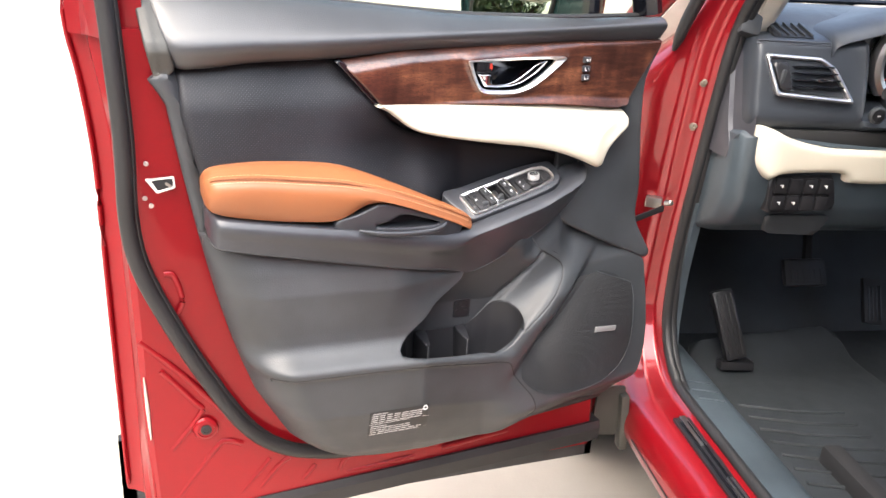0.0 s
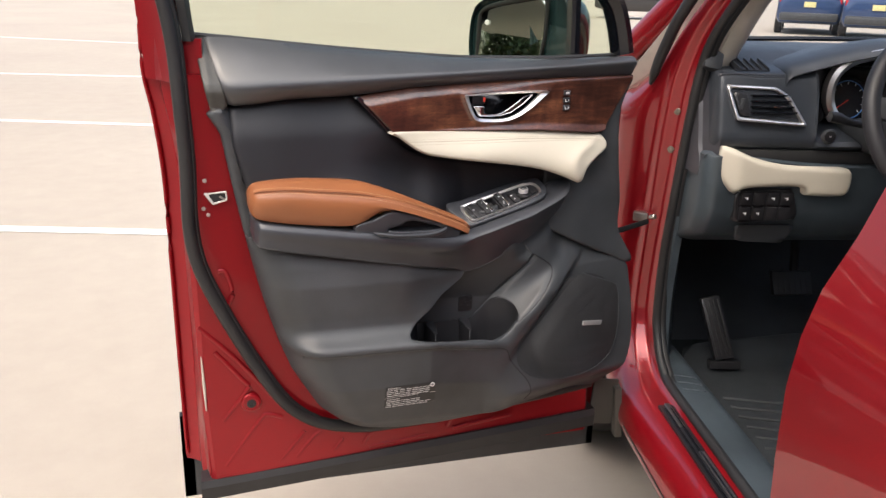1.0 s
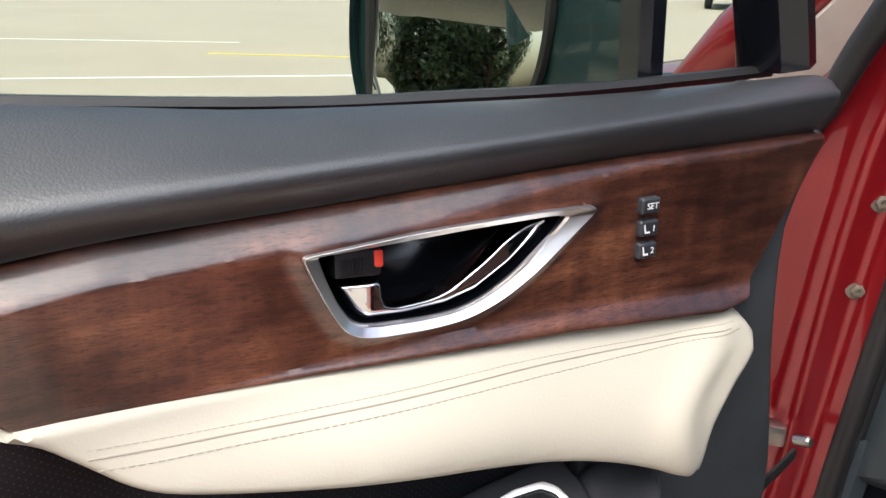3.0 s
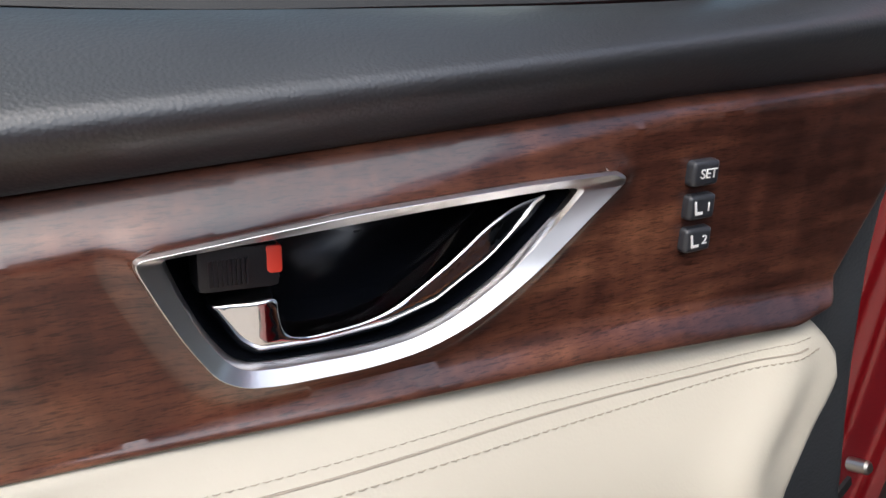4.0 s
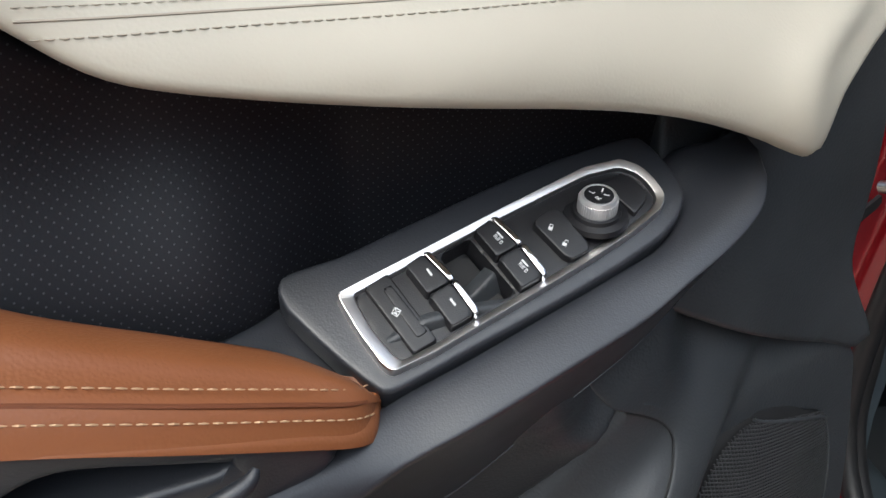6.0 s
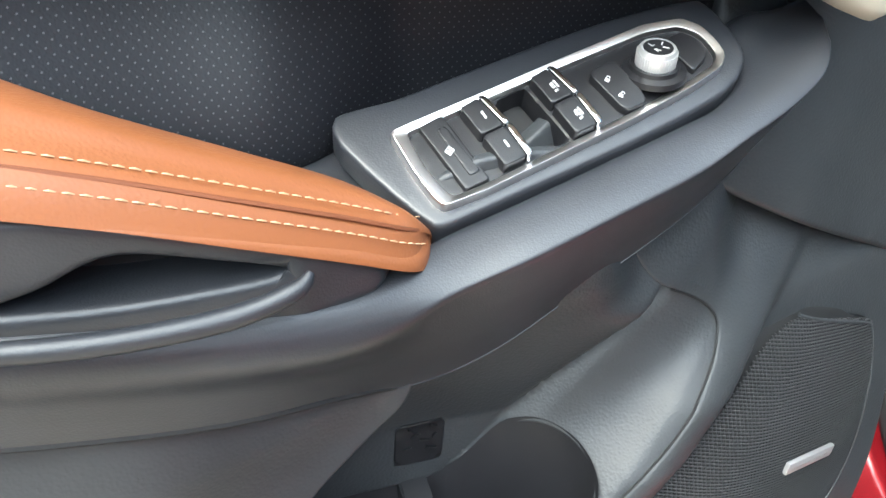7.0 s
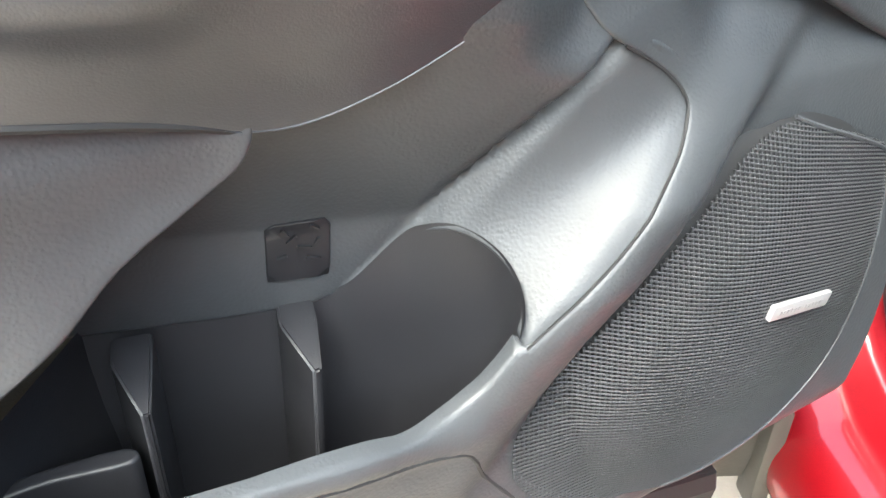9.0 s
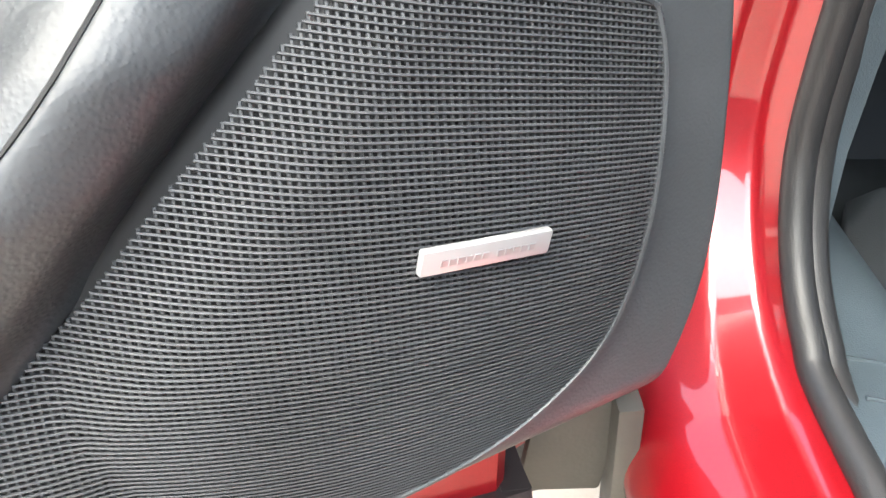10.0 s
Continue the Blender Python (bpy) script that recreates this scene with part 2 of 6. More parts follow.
def sheet(outline, place, step=0.008, edge=0.004, drop=None, thick=0.012, holes=(), bulge=0.0, wide=0.03):
    """A moulded sheet over an outline in two axes (u, v), its edges rolled back, with a skirt behind it. place(u, v, h) gives
    the points in space for arrays, h being the height towards the viewer."""
    from mathutils.geometry import delaunay_2d_cdt

    loops = [thin_out(o, min(step, 0.7 * step + 0.002)) for o in (outline, *holes)]
    for n, l in enumerate(loops):
        area = 0.5 * np.sum(l[:, 0] * np.roll(l[:, 1], -1) - np.roll(l[:, 0], -1) * l[:, 1])
        if (area < 0) == (n == 0):
            loops[n] = l[::-1]
    pts, edges = [], []
    for l in loops:
        k = len(pts)
        pts += list(l)
        edges += [(k + i, k + (i + 1) % len(l)) for i in range(len(l))]
    extra = []
    rings = [edge * f for f in (0.12, 0.35, 0.65, 1.0)]
    for l in loops:
        tan = np.roll(l, -1, 0) - np.roll(l, 1, 0)
        nrm = np.stack([-tan[:, 1], tan[:, 0]], 1) / np.maximum(np.linalg.norm(tan, axis=1), 1e-9)[:, None]
        for r in rings:
            cand = l + nrm * r
            extra.append(cand[np.min([dist_to(o, cand) for o in loops], axis=0) > 0.93 * r])
    lo, hi = loops[0].min(0), loops[0].max(0)
    gu, gv = np.meshgrid(np.arange(lo[0], hi[0], step), np.arange(lo[1], hi[1], step * 0.87))
    gu = gu + (np.arange(gv.shape[0]) % 2)[:, None] * step / 2
    grid = np.stack([gu.ravel(), gv.ravel()], 1)
    grid = grid[inside(loops[0], grid)]
    for l in loops[1:]:
        grid = grid[~inside(l, grid)]
    grid = grid[np.min([dist_to(o, grid) for o in loops], axis=0) > max(edge + 0.3 * step, 0.5 * step)]
    pts = np.vstack([np.array(pts), *extra, grid])
    vs, _, fs, *_ = delaunay_2d_cdt([Vector(p) for p in pts], edges, [], 0, 1e-6)
    v = np.array([tuple(q) for q in vs])
    mid = np.array([v[list(f)].mean(0) for f in fs])
    keep = inside(loops[0], mid)
    for l in loops[1:]:
        keep &= ~inside(l, mid)
    faces = [tuple(f) for f, k in zip(fs, keep) if k]
    d = np.min([dist_to(o, v) for o in loops], axis=0)
    drop = edge if drop is None else drop
    t = np.clip(d / edge, 0, 1)
    h = -drop * (1 - np.sqrt(np.clip(1 - (1 - t) ** 2, 0, 1)))
    if bulge:
        s = np.clip(d / wide, 0, 1)
        h = h + bulge * np.sin(s * np.pi / 2)
    verts = list(place(v[:, 0], v[:, 1], h))
    count = {}
    for f in faces:
        for i in range(len(f)):
            a, b = f[i], f[(i + 1) % len(f)]
            count[(a, b)] = 1
    rim = [(a, b) for a, b in count if (b, a) not in count]
    if thick:
        back = {}
        for a, b in rim:
            for w in (a, b):
                if w not in back:
                    back[w] = len(verts)
                    verts.append(place(v[w : w + 1, 0], v[w : w + 1, 1], h[w : w + 1] - thick)[0])
        faces += [(b, a, back[a], back[b]) for a, b in rim]
    return verts, faces


def facing(yfun):
    """place() for a sheet in the door's x and z, whose depth is yfun(x, z); it looks to -y."""
    return lambda u, v, h: np.stack([u, yfun(u, v) - h, v], 1)


def loft(rings, closed=True, caps=True, n=5, smooth_ring=True, m=3):
    """A skin through rings of equal length, smoothed along, and round each ring where asked."""
    if smooth_ring:
        rings = [curve_pts(r, m, closed) for r in rings]
    rings = [np.array(r, float) for r in rings]
    stack = curve_pts([r.ravel() for r in rings], n) if n > 1 else [r.ravel() for r in rings]
    k = len(rings[0])
    verts, faces = [], []
    for s in stack:
        verts += list(np.reshape(s, (k, 3)))
    rows = len(stack)
    for i in range(rows - 1):
        for j in range(k if closed else k - 1):
            a, b = i * k + j, i * k + (j + 1) % k
            faces.append((a, b, b + k, a + k))
    if caps and closed:
        faces.append(tuple(range(k - 1, -1, -1)))
        faces.append(tuple((rows - 1) * k + j for j in range(k)))
    return verts, faces


def tube(path, radius, sides=8, closed=False, n=1, flat=(1.0, 1.0), up=(0, 0, 1)):
    """A tube along a path, radius a number or one for each point; flat scales it across and along up."""
    p = curve_pts(path, n, closed) if n > 1 else [np.array(q, float) for q in path]
    count = len(p)
    if isinstance(radius, (int, float)):
        rad = [radius] * count
    else:
        rad = list(np.interp(np.linspace(0, 1, count), np.linspace(0, 1, len(radius)), radius))
    verts, faces = [], []
    for i, q in enumerate(p):
        a = p[(i - 1) % count] if closed else p[max(i - 1, 0)]
        b = p[(i + 1) % count] if closed else p[min(i + 1, count - 1)]
        t = (b - a) / max(np.linalg.norm(b - a), 1e-9)
        side = np.cross(t, up)
        side = side / np.linalg.norm(side) if np.linalg.norm(side) > 1e-4 else np.cross(t, (0.3, 1, 0.1))
        side = side / np.linalg.norm(side)
        top = np.cross(side, t)
        for j in range(sides):
            w = 2 * math.pi * j / sides
            verts.append(q + rad[i] * (math.cos(w) * flat[0] * side + math.sin(w) * flat[1] * top))
    for i in range(count if closed else count - 1):
        for j in range(sides):
            a, b = i * sides + j, i * sides + (j + 1) % sides
            c = ((i + 1) % count) * sides
            faces.append((a, b, c + (j + 1) % sides, c + j))
    if not closed:
        faces.append(tuple(range(sides - 1, -1, -1)))
        faces.append(tuple((count - 1) * sides + j for j in range(sides)))
    return verts, faces


def rbox(size, at=(0, 0, 0), turn=None, bevel=0.003, seg=2, taper=1.0):
    """A bevelled block as a bmesh. turn: a matrix; taper scales its top."""
    bm = bmesh.new()
    bmesh.ops.create_cube(bm, size=1.0)
    for v in bm.verts:
        k = taper if v.co.z > 0 else 1.0
        v.co = Vector((v.co.x * size[0] * k, v.co.y * size[1] * k, v.co.z * size[2]))
    if bevel:
        bmesh.ops.bevel(bm, geom=bm.edges[:], offset=bevel, segments=seg, profile=0.6, affect="EDGES")
    m = Matrix.Translation(at) @ (turn or Matrix.Identity(4))
    bm.transform(m)
    return bm


def lathe(profile, sides=32, m=None, cap=True):
    """A turned form from (radius, height) pairs, about z."""
    verts, faces = [], []
    for r, z in profile:
        verts += [(r * math.cos(2 * math.pi * j / sides), r * math.sin(2 * math.pi * j / sides), z) for j in range(sides)]
    for i in range(len(profile) - 1):
        for j in range(sides):
            a, b = i * sides + j, i * sides + (j + 1) % sides
            faces.append((a, b, b + sides, a + sides))
    if cap:
        faces.append(tuple(range(sides - 1, -1, -1)))
        faces.append(tuple((len(profile) - 1) * sides + j for j in range(sides)))
    if m is not None:
        verts = [tuple(m @ Vector(v)) for v in verts]
    return verts, faces


def merged(*parts):
    verts, faces = [], []
    for v, f in parts:
        k = len(verts)
        verts += [tuple(q) for q in v]
        faces += [tuple(i + k for i in g) for g in f]
    return verts, faces


def box_vf(size, m, bevel=0.0):
    x, y, z = (s / 2 for s in size)
    v = [tuple(m @ Vector(c)) for c in ((-x, -y, -z), (x, -y, -z), (x, y, -z), (-x, y, -z), (-x, -y, z), (x, -y, z), (x, y, z), (-x, y, z))]
    return v, [(3, 2, 1, 0), (4, 5, 6, 7), (0, 1, 5, 4), (1, 2, 6, 5), (2, 3, 7, 6), (3, 0, 4, 7)]


def letters(name, text, height, m, material, parent, depth=0.0003):
    """Raised lettering in the built-in font, turned into a mesh."""
    cu = bpy.data.curves.new(name, "FONT")
    cu.body, cu.size, cu.extrude, cu.align_x, cu.align_y = text, height * 1.38, depth, "CENTER", "CENTER"
    ob = bpy.data.objects.new(name, cu)
    scene.collection.objects.link(ob)
    me = bpy.data.meshes.new_from_object(ob.evaluated_get(bpy.context.evaluated_depsgraph_get()))
    bpy.data.objects.remove(ob)
    me.transform(m)
    return part(name, me, material, parent)


def framed(outer, inner, place, up, low=0.0, dish=0.04):
    """A raised frame between two outlines with matching points, its top crowned."""
    o, i = np.array(outer, float), np.array(inner, float)
    rows = [place(*(o + (i - o) * f).T, np.full(len(o), h)) for f, h in ((0, low), (0.015, up * 0.6), (0.09, up * 0.97), (0.13, up), (0.84, up * (1 - dish)), (0.9, up * (0.94 - dish)), (0.99, up * (0.5 - dish)), (1, low))]
    return loft(rows, n=1, smooth_ring=False, caps=False)


def smooth(a, b, x):
    t = np.clip((x - a) / (b - a), 0, 1)
    return t * t * (3 - 2 * t)


def relu(x):
    return np.maximum(x, 0.0)


# ---- the open front door ----
DOOR = Matrix.Translation((1.30, 0.03, 0.36))
door = thing("car_door", "open red car door with black, tan, cream and wood inner trim", "car door", DOOR)


def wood_y(x, z):
    return -0.08 + 0.1 * (x - 0.62) + 0 * z


# outer shell: rings in x and y from the sill to the belt
def shell_ring(z, xo, xi):
    k = min(1.0, max(0.0, (z - 0.5) / 0.06))
    bulge = 0.03 * math.sin(math.pi * min(1, max(0, (z - 0.35) / 0.9)))
    return [(xo, 0.058, z), (xo + 0.002, 0.05, z), (xo + 0.012, 0.046, z), (xo + 0.03, 0.03, z), (xo + 0.034, -0.005, z), (xi - 0.012, -0.012, z),
            (xi - 0.004, -0.05, z), (xi + 0.006, -0.058, z), (0.4, -0.058 + 0.01 * k, z), (0.7, -0.05 + 0.035 * k, z), (1.165, -0.035 + 0.035 * k, z), (1.172, -0.028 + 0.035 * k, z), (1.18, 0.025 + 0.01 * k, z),
            (1.225, 0.045, z), (1.235, 0.075 + bulge * 0.4, z), (0.75, 0.085 + bulge, z), (xo + 0.01, 0.068 + bulge * 0.3, z)]


rings = [shell_ring(z, a, b) for z, a, b in ((0.372, 0.262, 0.318), (0.385, 0.26, 0.316), (0.52, 0.26, 0.31), (0.675, 0.261, 0.306), (0.85, 0.26, 0.303),
                                             (1.0, 0.26, 0.302), (1.09, 0.25, 0.302), (1.17, 0.238, 0.305), (1.205, 0.236, 0.308))]
part("door_shell", loft(rings, n=3, smooth_ring=False), RED_INNER, door, "red pearl painted steel door shell", sharp=30)

# pressed ribs in the steel below the trim
for pts in ([(0.335, 0.666), (0.386, 0.598), (0.394, 0.578), (0.343, 0.513)], [(0.306, 0.723), (0.377, 0.643), (0.462, 0.531), (0.531, 0.471)],
            [(0.343, 0.407), (0.415, 0.504), (0.433, 0.515), (0.461, 0.504)], [(0.446, 0.393), (0.507, 0.465)], [(0.488, 0.406), (0.524, 0.449), (0.542, 0.46)],
            [(0.566, 0.409), (0.588, 0.436)], [(0.633, 0.413), (0.658, 0.444), (0.765, 0.448)], [(0.646, 0.407), (0.779, 0.416)], [(0.33, 0.383), (0.434, 0.391)],
            [(0.82, 0.432), (0.85, 0.456), (0.99, 0.468)], [(0.836, 0.424), (0.975, 0.44)], [(0.36, 0.76), (0.375, 0.785), (0.365, 0.83), (0.35, 0.835)]):
    p = [(x, -0.0575 + 0.022 * relu(x - 0.318), z) for x, z in pts]
    part("pressed_rib", tube(curve_pts(p, 5), 0.004, 8, flat=(0.4, 1.1)), RED_INNER, door)

for x, y, r in ((0.264, 0.047, 0.004), (0.294, 0.02, 0.003), (0.312, -0.05, 0.003)):
    part("hem_bead", tube([(x, y, 0.385), (x - 0.002, y, 0.6), (x - 0.003, y, 0.85), (x - 0.004, y, 1.0), (x - 0.014 if x < 0.3 else x - 0.002, y, 1.12)] + ([(0.238, y, 1.2), (0.238, y, 1.3), (0.234, y, 1.38)] if x < 0.27 else []), r, 6, n=5), RED_INNER, door)
# pale tube painted as a bright sliver of ground glimpsed between the flanges
part("gap_sliver", tube([(0.3115, -0.058, 0.54), (0.31, -0.0585, 0.6), (0.308, -0.0585, 0.66)], [0.001, 0.0032, 0.001], 6, n=4), mat("bright_gap_beige", (0.55, 0.5, 0.42), 0.7), door, "pale sliver painted as bright ground showing through the flange gap")

# bolt with washer, drain plug style
for x, z, r in ((0.4, 0.548, 0.013),):
    m = pose(x, -0.058, z, 90)
    cone = part("grommet", lathe([(0.021, 0), (0.019, 0.004), (0.014, 0.006), (0.0135, 0.004)], 24, m), RED_INNER, door)
    part("grommet_plug", lathe([(0.0095, 0.003), (0.009, 0.006), (0.005, 0.007), (0.0045, 0.0055), (0.002, 0.0055)], 20, m), RUBBER, cone, "grey rubber plug")

# bottom rubber lip
lip = [[(x, y0, z0), (x, y0 - 0.014, z0 + 0.002), (x, y0 - 0.02, z0 - 0.012), (x, y0 - 0.018, z0 - 0.04), (x, y0 - 0.004, z0 - 0.048), (x, y0 + 0.02, z0 - 0.04), (x, y0 + 0.03, z0)]
       for x, y0, z0 in ((0.312, -0.042, 0.376), (0.32, -0.046, 0.377), (0.7, -0.04, 0.398), (1.15, -0.026, 0.422), (1.168, -0.02, 0.423))]
part("bottom_seal", loft(lip, n=4, smooth_ring=False), RUBBER, door, "wide black rubber sealing lip", sharp=25)
clad = [[(x, 0.07, 0.462), (x, 0.085, 0.466), (x, 0.1, 0.45), (x, 0.105, 0.3), (x, 0.085, 0.255), (x, 0.07, 0.26)] for x in (0.276, 0.28, 0.7, 1.2, 1.23)]
part("lower_cladding", loft(clad, n=2, smooth_ring=False), PLASTIC, door, "black plastic outer cladding")

# latch with its bezel and screws
LATCH = [(0.332, 0.99), (0.345, 0.9905), (0.374, 0.993), (0.375, 0.975), (0.348, 0.967), (0.341, 0.977)]
LATCH_IN = [(0.341, 0.987), (0.352, 0.9885), (0.371, 0.99), (0.372, 0.978), (0.35, 0.9715), (0.346, 0.979)]
latch_y = lambda x, z: -0.0595 - 0.02 * (x - 0.318)
latch = part("latch_plate", sheet(rounded(LATCH, 0.002), facing(latch_y), 0.003, 0.001, 0.001, 0.004, holes=[rounded(LATCH_IN, 0.0015)]), mat("pale_zinc", (0.72, 0.71, 0.66), 0.45, 0.3), door, "pale zinc latch surround")
# flat black sheet stands in for the shade inside the latch hole
part("latch_hole_dark", sheet(rounded(LATCH, 0.002), facing(lambda x, z: latch_y(x, z) + 0.0008), 0.006, 0.0005, 0.0005, 0.002), MATTE, latch)
part("latch_claw", rbox((0.01, 0.004, 0.004), (0.365, -0.0615, 0.981), pose(0, 0, 0, 0, 35, 0), 0.001), STEEL, latch)
for x, z in ((0.336, 1.014), (0.331, 0.961), (0.339, 0.949)):
    part("latch_screw", lathe([(0.0038, 0), (0.0036, 0.002), (0.0016, 0.0022), (0.0014, 0.0016)], 14, pose(x, -0.0585, z, 90)), mat("pale_screw", (0.45, 0.36, 0.33), 0.5, 0.2), door, "pale latch screw")

# weatherstrip round the shell
seal = [(0.285, -0.062, 1.34), (0.297, -0.066, 1.258), (0.303, -0.07, 1.142), (0.306, -0.07, 1.041), (0.304, -0.07, 0.935), (0.314, -0.07, 0.858), (0.345, -0.072, 0.775),
        (0.398, -0.072, 0.663), (0.46, -0.072, 0.556), (0.516, -0.07, 0.503), (0.58, -0.068, 0.477), (0.66, -0.065, 0.466), (0.8, -0.06, 0.47), (1.0, -0.05, 0.484), (1.17, -0.035, 0.497)]
strip = part("weatherstrip", tube(seal, 0.0125, 10, n=8, up=(0, 1, 0)), RUBBER, door, "black rubber weatherstrip")
part("weatherstrip_fold", tube([(x + 0.011, y + 0.004, z + 0.002) for x, y, z in seal], 0.006, 6, n=8, up=(0, 1, 0)), RUBBER, strip)

# window frame, glass and belt
b_post = [[(x - 0.042, 0.05, z), (x - 0.045, 0.02, z), (x - 0.02, -0.005, z), (x + 0.0, -0.045, z), (x + 0.022, -0.05, z), (x + 0.026, 0.0, z), (x + 0.02, 0.05, z)]
          for x, z in ((0.288, 1.19), (0.284, 1.3), (0.278, 1.38), (0.29, 1.5), (0.32, 1.6), (0.35, 1.66))]
part("window_post", loft(b_post, n=3, smooth_ring=False), RED_INNER, door, "red painted rear window post")
part("post_foot", loft([[(0.262, 0.045, z), (0.262, 0.0, z), (0.29, -0.04, z), (0.345, -0.046, z), (0.35, 0.0, z), (0.35, 0.03, z)] for z in (1.19, 1.23, 1.266)], n=1, smooth_ring=False), RED_INNER, door)
post = [[(x - 0.002, -0.052, z), (x + 0.012, -0.054, z), (x + 0.02, -0.04, z), (x + 0.018, 0.03, z), (x, 0.03, z)] for x, z in ((0.316, 1.262), (0.31, 1.32), (0.306, 1.4), (0.32, 1.52), (0.36, 1.64))]
part("window_channel", loft(post, n=3, smooth_ring=False), RUBBER, door, "black window channel")
top = [(0.34, -0.01, 1.64), (0.42, -0.01, 1.672), (0.6, -0.005, 1.665), (0.8, 0.0, 1.6), (1.0, 0.01, 1.48), (1.1, 0.018, 1.41), (1.164, 0.025, 1.35), (1.19, 0.03, 1.3), (1.205, 0.03, 1.24)]
part("upper_frame", tube(top, 0.026, 8, n=5, up=(0, 1, 0), flat=(0.85, 1.3)), GLOSS, door, "black upper window frame")
part("divider_bar", loft([[(x - 0.01, 0.035, z), (x - 0.003, 0.03, z), (x + 0.008, 0.031, z), (x + 0.01, 0.06, z), (x - 0.01, 0.06, z)] for x, z in ((1.1, 1.2), (1.097, 1.28), (1.09, 1.42))], n=2, smooth_ring=False),
     GLOSS, door, "gloss black quarter window bar")
pane = sheet([(0.3, 1.2), (1.1, 1.2), (1.1, 1.41), (1.0, 1.475), (0.8, 1.595), (0.6, 1.66), (0.42, 1.668), (0.335, 1.63), (0.3, 1.35)],
             facing(lambda x, z: 0.0 + 0.035 * (x - 0.34) / 0.76 + 0.03 * (z - 1.2)), 0.05, 0.002, 0.001, 0.0)
glass = part("window_glass", pane, GLASS, door, "green tinted side window, wound up")
glass.visible_shadow = False
quarter = part("quarter_glass", sheet([(1.115, 1.2), (1.2, 1.2), (1.185, 1.3), (1.16, 1.35), (1.115, 1.39)], facing(lambda x, z: 0.06 + 0 * x), 0.03, 0.002, 0.001, 0.0),
               GLASS, door, "small fixed quarter window")
quarter.visible_shadow = False
part("glass_seal", tube([(0.318, -0.008, 1.272), (0.41, -0.006, 1.2645), (0.6, 0.0, 1.2475), (0.82, 0.008, 1.2325), (0.95, 0.013, 1.2305), (1.05, 0.018, 1.231), (1.2, 0.03, 1.236)], 0.006, 6, n=4, flat=(1.0, 0.8)), RUBBER, door)

# belt pad below the glass: a sloping top plane, a soft fold and a front face that looks down
BELT = [(0.352, 1.2665, 1.188, 1.156, -0.086), (0.358, 1.268, 1.186, 1.1535, -0.093), (0.372, 1.2675, 1.187, 1.153, -0.098), (0.41, 1.2655, 1.189, 1.156, -0.1), (0.48, 1.259, 1.193, 1.163, -0.098), (0.613, 1.248, 1.199, 1.169, -0.092),
        (0.731, 1.2395, 1.205, 1.1815, -0.082), (0.82, 1.233, 1.2095, 1.1855, -0.073), (0.95, 1.231, 1.2155, 1.1905, -0.06), (1.05, 1.2315, 1.2205, 1.1935, -0.05), (1.16, 1.2355, 1.227, 1.1955, -0.041), (1.205, 1.237, 1.229, 1.198, -0.036), (1.214, 1.235, 1.226, 1.203, -0.032)]
rings = []
for x, zt, zf, zb, yf in BELT:
    back, fold, foot = np.array((-0.016 + 0.012 * (x - 0.35), zt)), np.array((yf, zf)), np.array((yf + 0.02, zb))
    ka, kb = fold + (back - fold) * 0.26, fold + (foot - fold) * 0.45
    bow = np.array((-0.0015, 0.0025))
    prof = [back + (0.012, -0.012), back + (0.003, -0.001), back + (-0.002, 0.0004), back + (ka - back) * 0.3 + bow * 0.8, back + (ka - back) * 0.65 + bow]
    prof += [(1 - t) ** 2 * ka + 2 * t * (1 - t) * fold + t * t * kb for t in (0, 0.2, 0.4, 0.6, 0.8, 1)]
    prof += [kb + (foot - kb) * 0.6, foot + (-0.001, 0.0015), foot + (0.004, 0), foot + (0.03, 0.004), (0.0, zb + 0.015)]
    lean = 0.27 * float(smooth(0.62, 0.36, x))
    rings.append([(x - 0.002 + lean * (1.268 - p[1]), *p) for p in prof])
part("belt_pad", loft(rings, n=5, smooth_ring=False), SOFT, door, "padded black soft-touch upper trim", sharp=50)


def cap_y(x, z):
    fold = 0.341 + 0.13 * (1.267 - z)
    pad = np.interp(z, [1.13, 1.15, 1.178, 1.192, 1.268], [-0.078, -0.078, -0.09, -0.085, -0.017])
    return pad + 0.002 + 0.2 * relu(fold - x) - 0.002 * np.exp(-(((x - fold - 0.004) / 0.002) ** 2))


part("belt_end_cap", sheet(rounded([(0.3297, 1.268), (0.354, 1.268), (0.3675, 1.23), (0.384, 1.153), (0.3713, 1.1396), (0.3555, 1.1362), (0.3462, 1.1782)], 0.004), facing(cap_y), 0.005, 0.004, 0.004, 0.04), END_TRIM, door, "grained plastic end cap of the upper trim")

# backing panel: the dark border round all inner trim
BORDER = [(0.362, 1.15), (0.368, 1.102), (0.384, 1.008), (0.407, 0.887), (0.434, 0.77), (0.474, 0.645), (0.528, 0.55), (0.574, 0.508), (0.622, 0.492), (0.695, 0.487),
          (0.82, 0.494), (1.016, 0.505), (1.13, 0.52), (1.19, 0.55), (1.2, 0.8), (1.19, 1.0), (1.192, 1.17), (1.0, 1.17), (0.6, 1.158)]


def left_edge(z):
    return np.interp(z, [0.487, 0.508, 0.55, 0.645, 0.77, 0.887, 1.008, 1.102, 1.162, 1.27], [0.66, 0.574, 0.528, 0.474, 0.434, 0.407, 0.384, 0.368, 0.347, 0.325])


def backing_y(x, z):
    return -0.08 + 0.045 * smooth(0.018, 0.05, x - left_edge(z)) + 0.035 * smooth(0.6, 1.1, x)


part("trim_backing", sheet(curve_pts(BORDER, 3, True), facing(backing_y), 0.012, 0.012, 0.01, 0.012), PLASTIC, door, "dark grey plastic trim panel edge")


